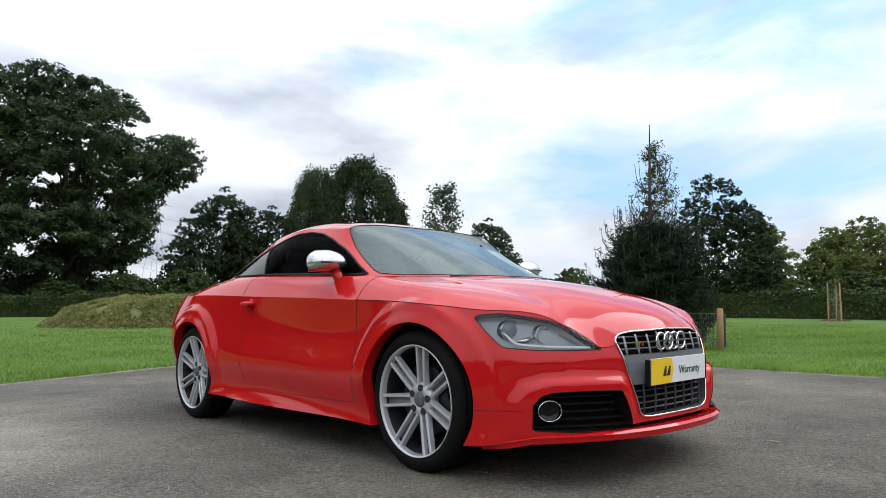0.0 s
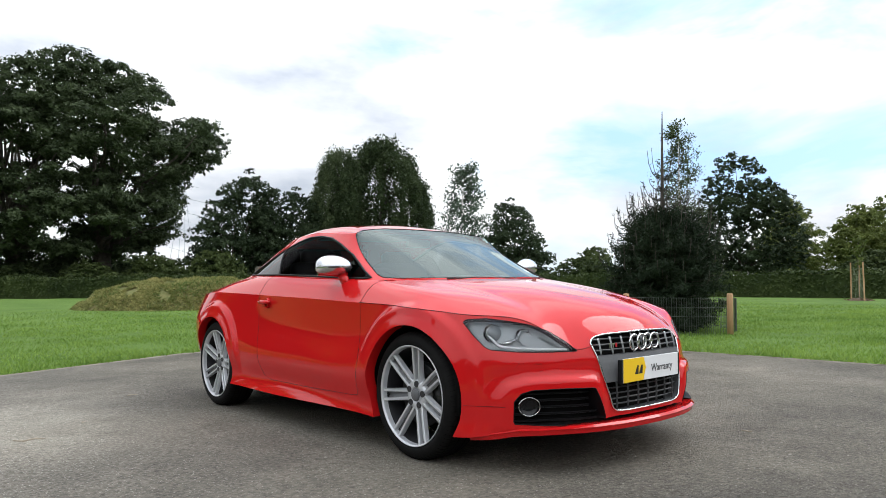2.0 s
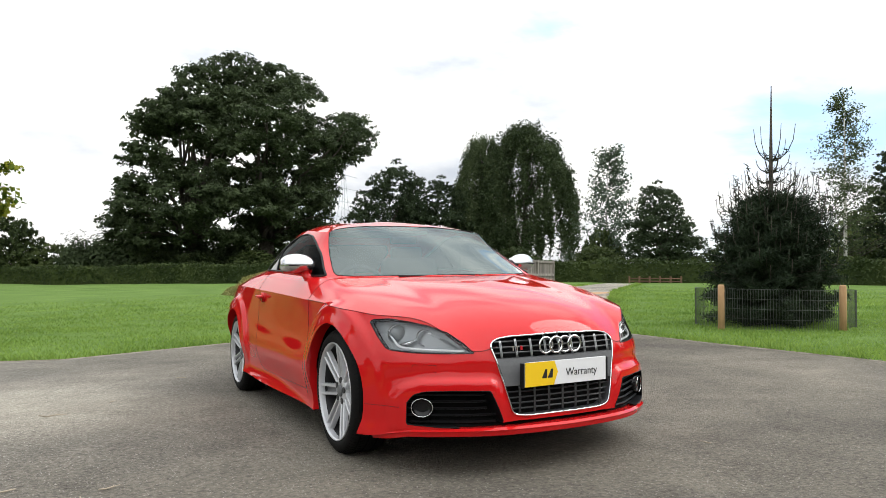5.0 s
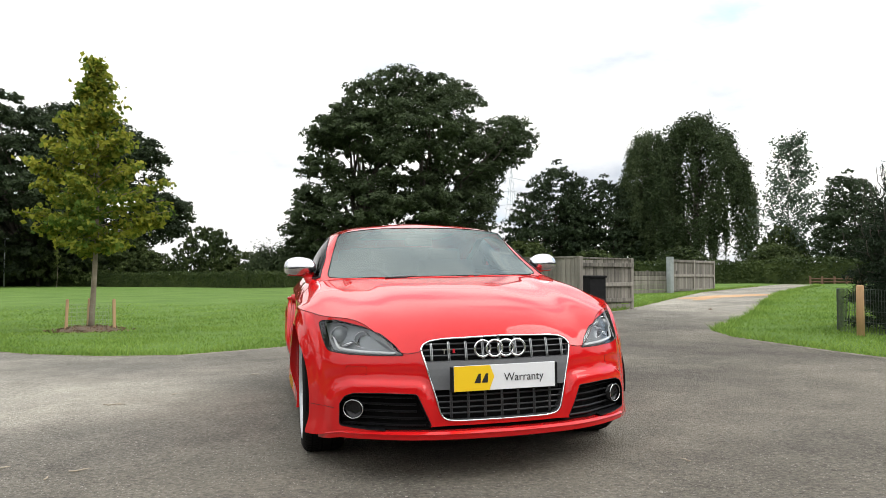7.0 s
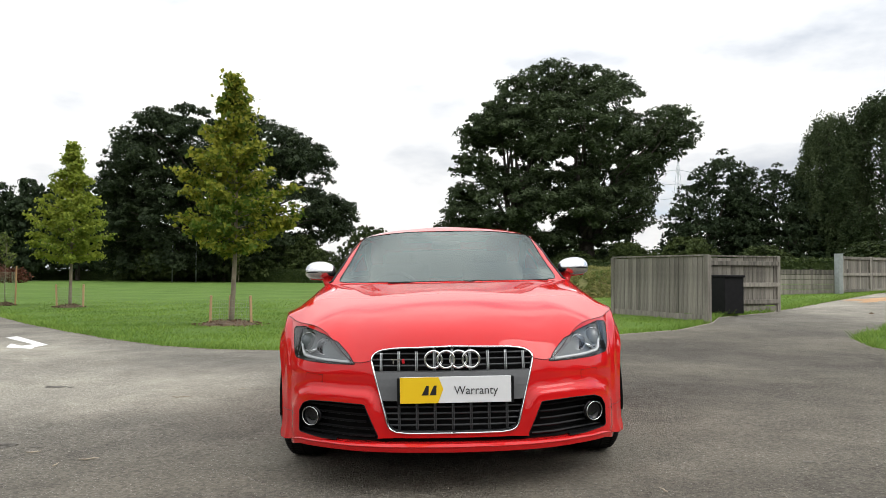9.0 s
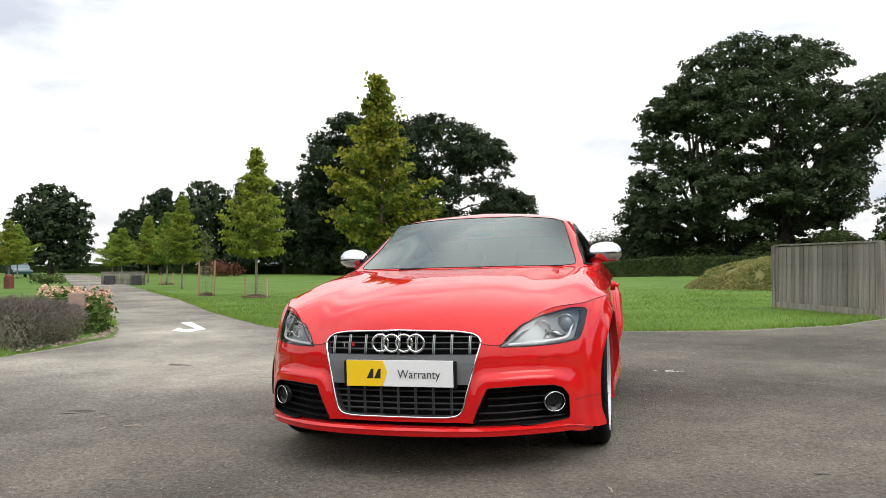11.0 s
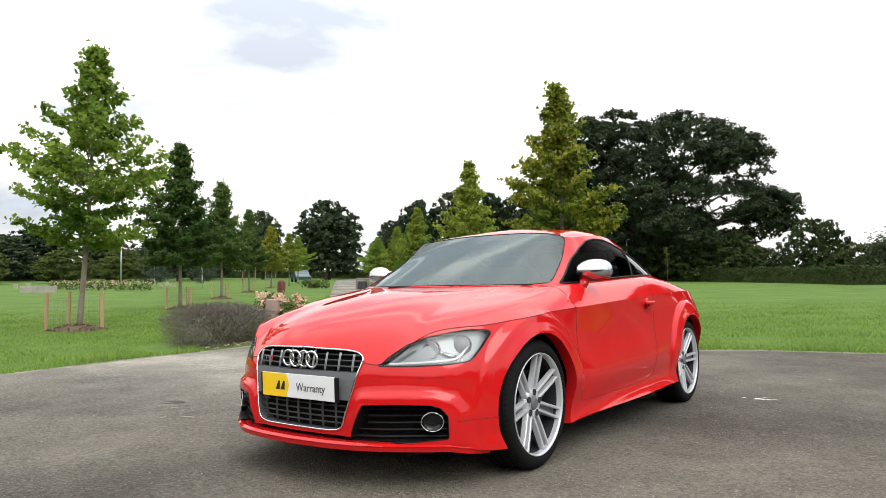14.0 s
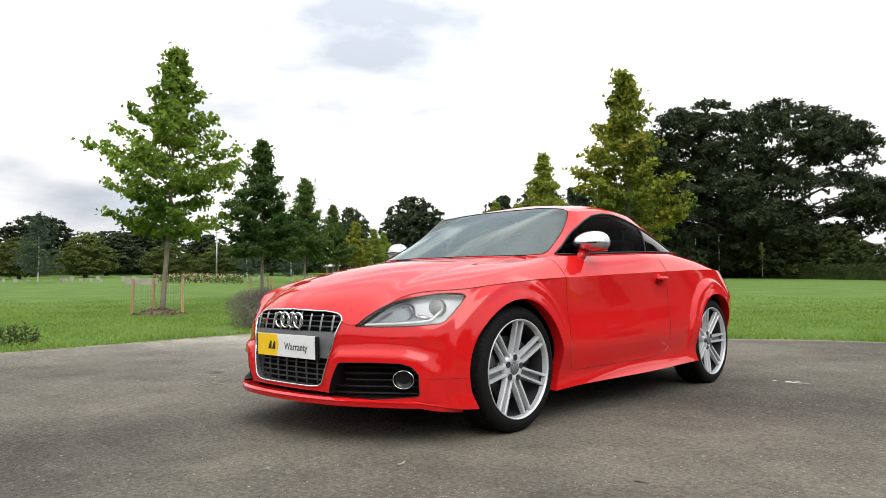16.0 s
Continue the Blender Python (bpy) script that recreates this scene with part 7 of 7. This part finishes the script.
    Geo().box((0.01, 0, .53), (.23, .23, .22), 0.02, pose(0, 0, 0, 0, 0, 7)).put("block", M["brick"], t)
    Geo().box((0.01, 0, .412), (.25, .25, .012), 0.004).put("joint", M["stone"], t)
    # dark red bollard
    t = thing("bollard", "dark red timber bollard on the lawn", "bollard", pose(-29.6, 23.9, on(-29.6, 23.9)))
    Geo().box((0, 0, .32), (.34, .34, .66), 0.03).put("column", M["bollard_red"], t)
    Geo().lathe([(.64, .18), (.70, .17), (.75, .12), (.77, .001)], 16, "z", close=False).put("cap", M["bollard_red"], t, smooth=True)
    # screen with two dark boxes at the drive
    t = thing("bin_screen", "grey timber screen with two dark bins", "bin store", pose(-28.5, 30.9, on(-28.5, 30.9), 0, 0, 32))
    for k in range(6):
        Geo().box((0, 0, 0.09 + .125 * k), (2.3, 0.03, 0.11), 0.004).put("slat", M["fence"], t)
    Geo().box((0, 0, .79), (2.4, .12, .04), 0.006).put("cap", M["stone"], t)
    for x in (-.72, .78):
        Geo().box((x, -.32, .30), (.52, .5, .60), 0.02).put("bin", M["slate"], t)
    for x in (-1.17, 1.17):
        Geo().box((x, 0, .40), (.08, .10, .82), 0.006).put("post", M["fence"], t)
    # low stone wall
    t = thing("stone_wall", "low pale stone wall across the lawn", "wall", pose(-42.8, 16.2, on(-42.8, 16.2), 0, 0, 66))
    for k in range(6):
        Geo().box(((k - 2.5) * .33, 0, .22), (.325, .3, .46), 0.01).put("block", M["stone"], t)
    # lamp posts
    for x, y, H in ((-49.3, 25.2, 4.0), (-27.0, 66.0, 4.6), (-24.8, 66.5, 4.4)):
        t = thing("lamp_post", "slim grey lamp post beyond the lawn", "lamp post", pose(x, y, on(x, y)))
        Geo().tube([(0, 0, 0), (0, 0, H * .5), (0, 0, H)], [0.07, 0.055, 0.045], 10).put("pole", M["steel"], t, smooth=True)
        Geo().box((0.12, 0, H), (.42, .16, .07), 0.02).put("head", M["steel"], t)


beds()


def headstones():
    """Small pale stones in rows beyond the lawn."""
    r = random.Random(31)
    g0 = None
    for i in range(44):
        d = r.uniform(58, 72)
        a = radians(r.uniform(-80, -57))
        x, y = 3 + d * math.sin(a), -4 + d * math.cos(a)
        if g0 is None:
            g0 = thing("headstone", "small pale headstone in the grass", "headstone", group="headstones")
            Geo().box((0, 0, .26), (.46, .10, .52), 0.03).put("slab", M["stone"], g0)
            Geo().box((0, 0, .03), (.56, .24, .08), 0.01).put("plinth", M["stone"], g0)
            g0.matrix_basis = pose(x, y, on(x, y), 0, 0, 60)
        else:
            copy_thing(g0, Matrix.LocRotScale((x, y, on(x, y)), Euler((0, 0, radians(r.uniform(40, 80)))), [r.uniform(.45, .75)] * 3))


headstones()


def far_car():
    t = thing("parked_car", "dark teal hatchback parked far down the drive", "car", pose(-57.0, 50.9, on(-57.0, 50.9), 0, 0, 146))
    prof = [(-2.0, .35), (-2.05, .62), (-1.9, .78), (-1.0, .92), (-.45, 1.38), (.9, 1.46), (1.7, 1.25), (2.0, .85), (2.02, .40)]
    v, f = [], []
    n = len(prof)
    for w in (-.82, -.70, .70, .82):
        for x, z in prof:
            v.append((x, w * (1 - .16 * max(0, z - .85) / .6), z - (.03 if abs(w) > .8 else 0)))
    for k in range(3):
        for i in range(n - 1):
            f.append((k * n + i, (k + 1) * n + i, (k + 1) * n + i + 1, k * n + i + 1))
    f.append(tuple(range(n)))
    f.append(tuple(range(3 * n, 4 * n))[::-1])
    part("body", v, f, Mat("teal_paint", (0.01, 0.05, 0.06), 0.3, coat=1.0).m, t)
    Geo().box((.35, 0, 1.17), (1.9, 1.46, .32), 0.08).put("glasshouse", M["slate"], t)
    for x in (-1.25, 1.3):
        for y in (-.78, .78):
            Geo().lathe([(-.1, .24), (-.09, .31), (.09, .31), (.1, .24)], 20, "y", (x, y, .31)).put("wheel", M["rubber"], t)


far_car()


def pylon(x, y, H, rz):
    t = thing("pylon", "far steel lattice pylon against the sky", "pylon", pose(x, y, on(x, y), 0, 0, rz))
    g = Geo()
    for sx in (-1, 1):
        for sy in (-1, 1):
            g.tube([(sx * H * .09, sy * H * .09, 0), (sx * H * .03, sy * H * .03, H * .6), (0, 0, H)], 0.04, 4)
    for k in range(9):
        z = H * (.1 + .09 * k)
        w = H * .09 * (1 - z / H * 1.05) + .2
        g.tube([(-w, -w, z), (w, w, z + H * .06)], 0.03, 3)
        g.tube([(w, -w, z), (-w, w, z + H * .06)], 0.03, 3)
    for z, w in ((.62, .16), (.74, .20), (.86, .14)):
        g.tube([(-H * w, 0, H * z), (0, 0, H * (z + .02)), (H * w, 0, H * z)], 0.045, 4)
    g.put("lattice", M["steel"], t)


pylon(-139, 102, 24, 30)
pylon(48.5, 138, 24, 10)


# ---------------- grass and litter ----------------
def blades():
    r = np.random.default_rng(5)
    n = 1320000
    x, y = r.uniform(-22, 25, n), r.uniform(-3.5, 24, n)
    d = inside(x, y, YARD)
    dist = np.hypot(x - np.clip(x, -3, 3), y + 4.5)
    keep = (d > 0.005) & (r.random(n) < np.where(d < 0.28, 1.0, np.clip(7.5 / dist, 0.10, 0.7) ** 1.5 * np.clip((24 - y) / 12, 0, 1) * np.clip((25 - x) / 12, 0, 1) * np.clip((x + 22) / 9, 0, 1)))
    # bare soil of the bed stays free
    keep &= ~((x < -6.0) & (x > -10) & (y > 1.0) & (y < 6.6) & (np.abs((y - 1.2) + (x + 6.0) * 1.45) < 1.3))
    keep &= ~((x < -5.9) & (x > -8.0) & (y > 1.6) & (y < 5.4) & (d < 0.5))
    for tx, ty in ((-4.45, 9.7), (-11.65, 17.0), (-11.18, 2.55)):
        keep &= np.hypot(x - tx, (y - ty) * 1.0) > 0.48 + 0.1 * r.random(n)
    x, y, d = x[keep], y[keep], d[keep]
    m = len(x)
    z = ground_z(x, y) + 0.03 * smooth_step(0, 0.5, d)
    edge = np.exp(-d / 0.22)
    clump = np.array([noise.noise((a * 1.7, b * 1.7, 5)) for a, b in zip(x, y)])
    h = (0.024 + 0.024 * r.random(m)) * (1 + 0.5 * clump) + 0.115 * edge * r.random(m) * (0.5 + np.clip(clump + .4, 0, 1.2))
    far = np.clip(np.hypot(x, y + 4.5) / 12, 1, 2)
    w = (0.006 + 0.005 * r.random(m)) * far * 1.2
    a, lean = r.uniform(0, 2 * math.pi, m), r.normal(0, 0.75, (m, 2))
    c, s = np.cos(a) * w, np.sin(a) * w
    V = np.stack([np.stack([x - c, y - s, z - .01], 1), np.stack([x + c, y + s, z - .01], 1), np.stack([x + lean[:, 0] * h, y + lean[:, 1] * h, z + h], 1)], 1).reshape(-1, 3)
    me = bpy.data.meshes.new("grass")
    me.vertices.add(3 * m), me.loops.add(3 * m), me.polygons.add(m)
    me.vertices.foreach_set("co", V.ravel())
    me.loops.foreach_set("vertex_index", np.arange(3 * m, dtype=np.int32))
    me.polygons.foreach_set("loop_start", np.arange(0, 3 * m, 3, dtype=np.int32))
    me.update(calc_edges=True)
    me.materials.append(M["grass"])
    tagged(new("grass", me), "short green grass blades with longer tufts at the edge", "grass", kind="stuff")
    # rough tufts on the mound
    q = r.uniform(-1, 1, (60000, 2))
    q = q[np.hypot(q[:, 0], q[:, 1]) < 0.98]
    mo = bpy.data.objects["mound"]
    mesh = mo.data
    co = np.array([v.co[:] for v in mesh.vertices]).reshape(41, 27, 3)
    fi, fj = (q[:, 0] + 1) / 2 * 39.99, (q[:, 1] + 1) / 2 * 25.99
    ii, jj = fi.astype(int), fj.astype(int)
    fi, fj = (fi - ii)[:, None], (fj - jj)[:, None]
    base = (co[ii, jj] * (1 - fi) + co[ii + 1, jj] * fi) * (1 - fj) + (co[ii, jj + 1] * (1 - fi) + co[ii + 1, jj + 1] * fi) * fj
    C = np.array([mo.matrix_basis @ Vector(p) for p in base]) + [0, 0, 0.03]
    tuft = np.array([noise.noise((p[0] * 1.3, p[1] * 1.3, 4)) for p in C])
    C = C[(tuft > -0.36)] + [0, 0, 0.02]
    V, F = leaf_cards(C, 0.045, 0.0, 3.4, 0.6, 9)
    tagged(part("mound_grass", V, F, M["rough_grass"]), "rough grass tufts on the mound", "grass", kind="stuff")


blades()


def litter():
    """Loose stones and leaf scraps on the asphalt."""
    r = random.Random(17)
    g = Geo()
    made = 0
    while made < 1100:
        x, y = r.uniform(-6, 6), r.uniform(-4.6, 6)
        if float(inside(np.array([x]), np.array([y]), YARD)[0]) > -0.05:
            continue
        s = r.uniform(0.003, 0.008) * (1.6 if r.random() < .06 else 1)
        z = on(x, y) + s * .3
        v = [(x + s * r.uniform(.6, 1.3) * a, y + s * r.uniform(.6, 1.3) * b, z + s * c * .7) for a, b, c in ((1, 0, 0), (-1, 0, 0), (0, 1, 0), (0, -1, 0), (0, 0, 1))]
        g.add(v, [(0, 2, 4), (2, 1, 4), (1, 3, 4), (3, 0, 4)])
        made += 1
    tagged(g.put("gravel", M["stone"]), "loose pale grit scattered on the asphalt", "gravel", kind="stuff")


litter()


def twig(x, y, L, turn, seed):
    r = random.Random(seed)
    t = thing("twig", "dry pale twig lying on the asphalt", "twig", pose(x, y, on(x, y, 0.004), 0, 0, turn))
    k = [-.5, -.2, .1, .5]
    P = [(q * L, r.uniform(-.08, .08) * L, 0.003 + r.uniform(0, .006)) for q in k]
    g = Geo().tube(P, [0.0034, 0.0042, 0.0038, 0.002], 5)
    g.tube([P[2], ((P[2][0] + .16 * L), P[2][1] + .14 * L, 0.008)], [0.0026, 0.0014], 4)
    g.put("stem", M["twig"], t, smooth=True)


for k, (x, y, L, turn) in enumerate([(-1.95, -1.34, .10, 28), (-2.35, -1.16, .07, 20), (-2.22, .755, .17, -4), (-1.83, 1.16, .08, 60), (-2.07, -1.45, .05, 80), (-1.2, 2.2, .09, 12), (.9, -2.1, .06, 110)]):
    twig(x, y, L, turn, k)


def clod(x, y, s):
    v = [(x + a * s * 1.5, y + b * s, on(x, y, c * s)) for a, b, c in ((1, 0, .1), (.4, .9, .2), (-.5, .8, .1), (-1.1, -.1, .15), (-.3, -.9, .1), (.6, -.8, .2), (.1, .1, .95), (-.5, 0, .7))]
    tagged(part("clod", v, [(0, 1, 6), (1, 2, 6), (2, 7, 6), (2, 3, 7), (3, 4, 7), (4, 6, 7), (4, 5, 6), (5, 0, 6)], M["soil"]), "small dark clod of earth on the drive", "clod")


clod(8.65, 9.05, 0.042)
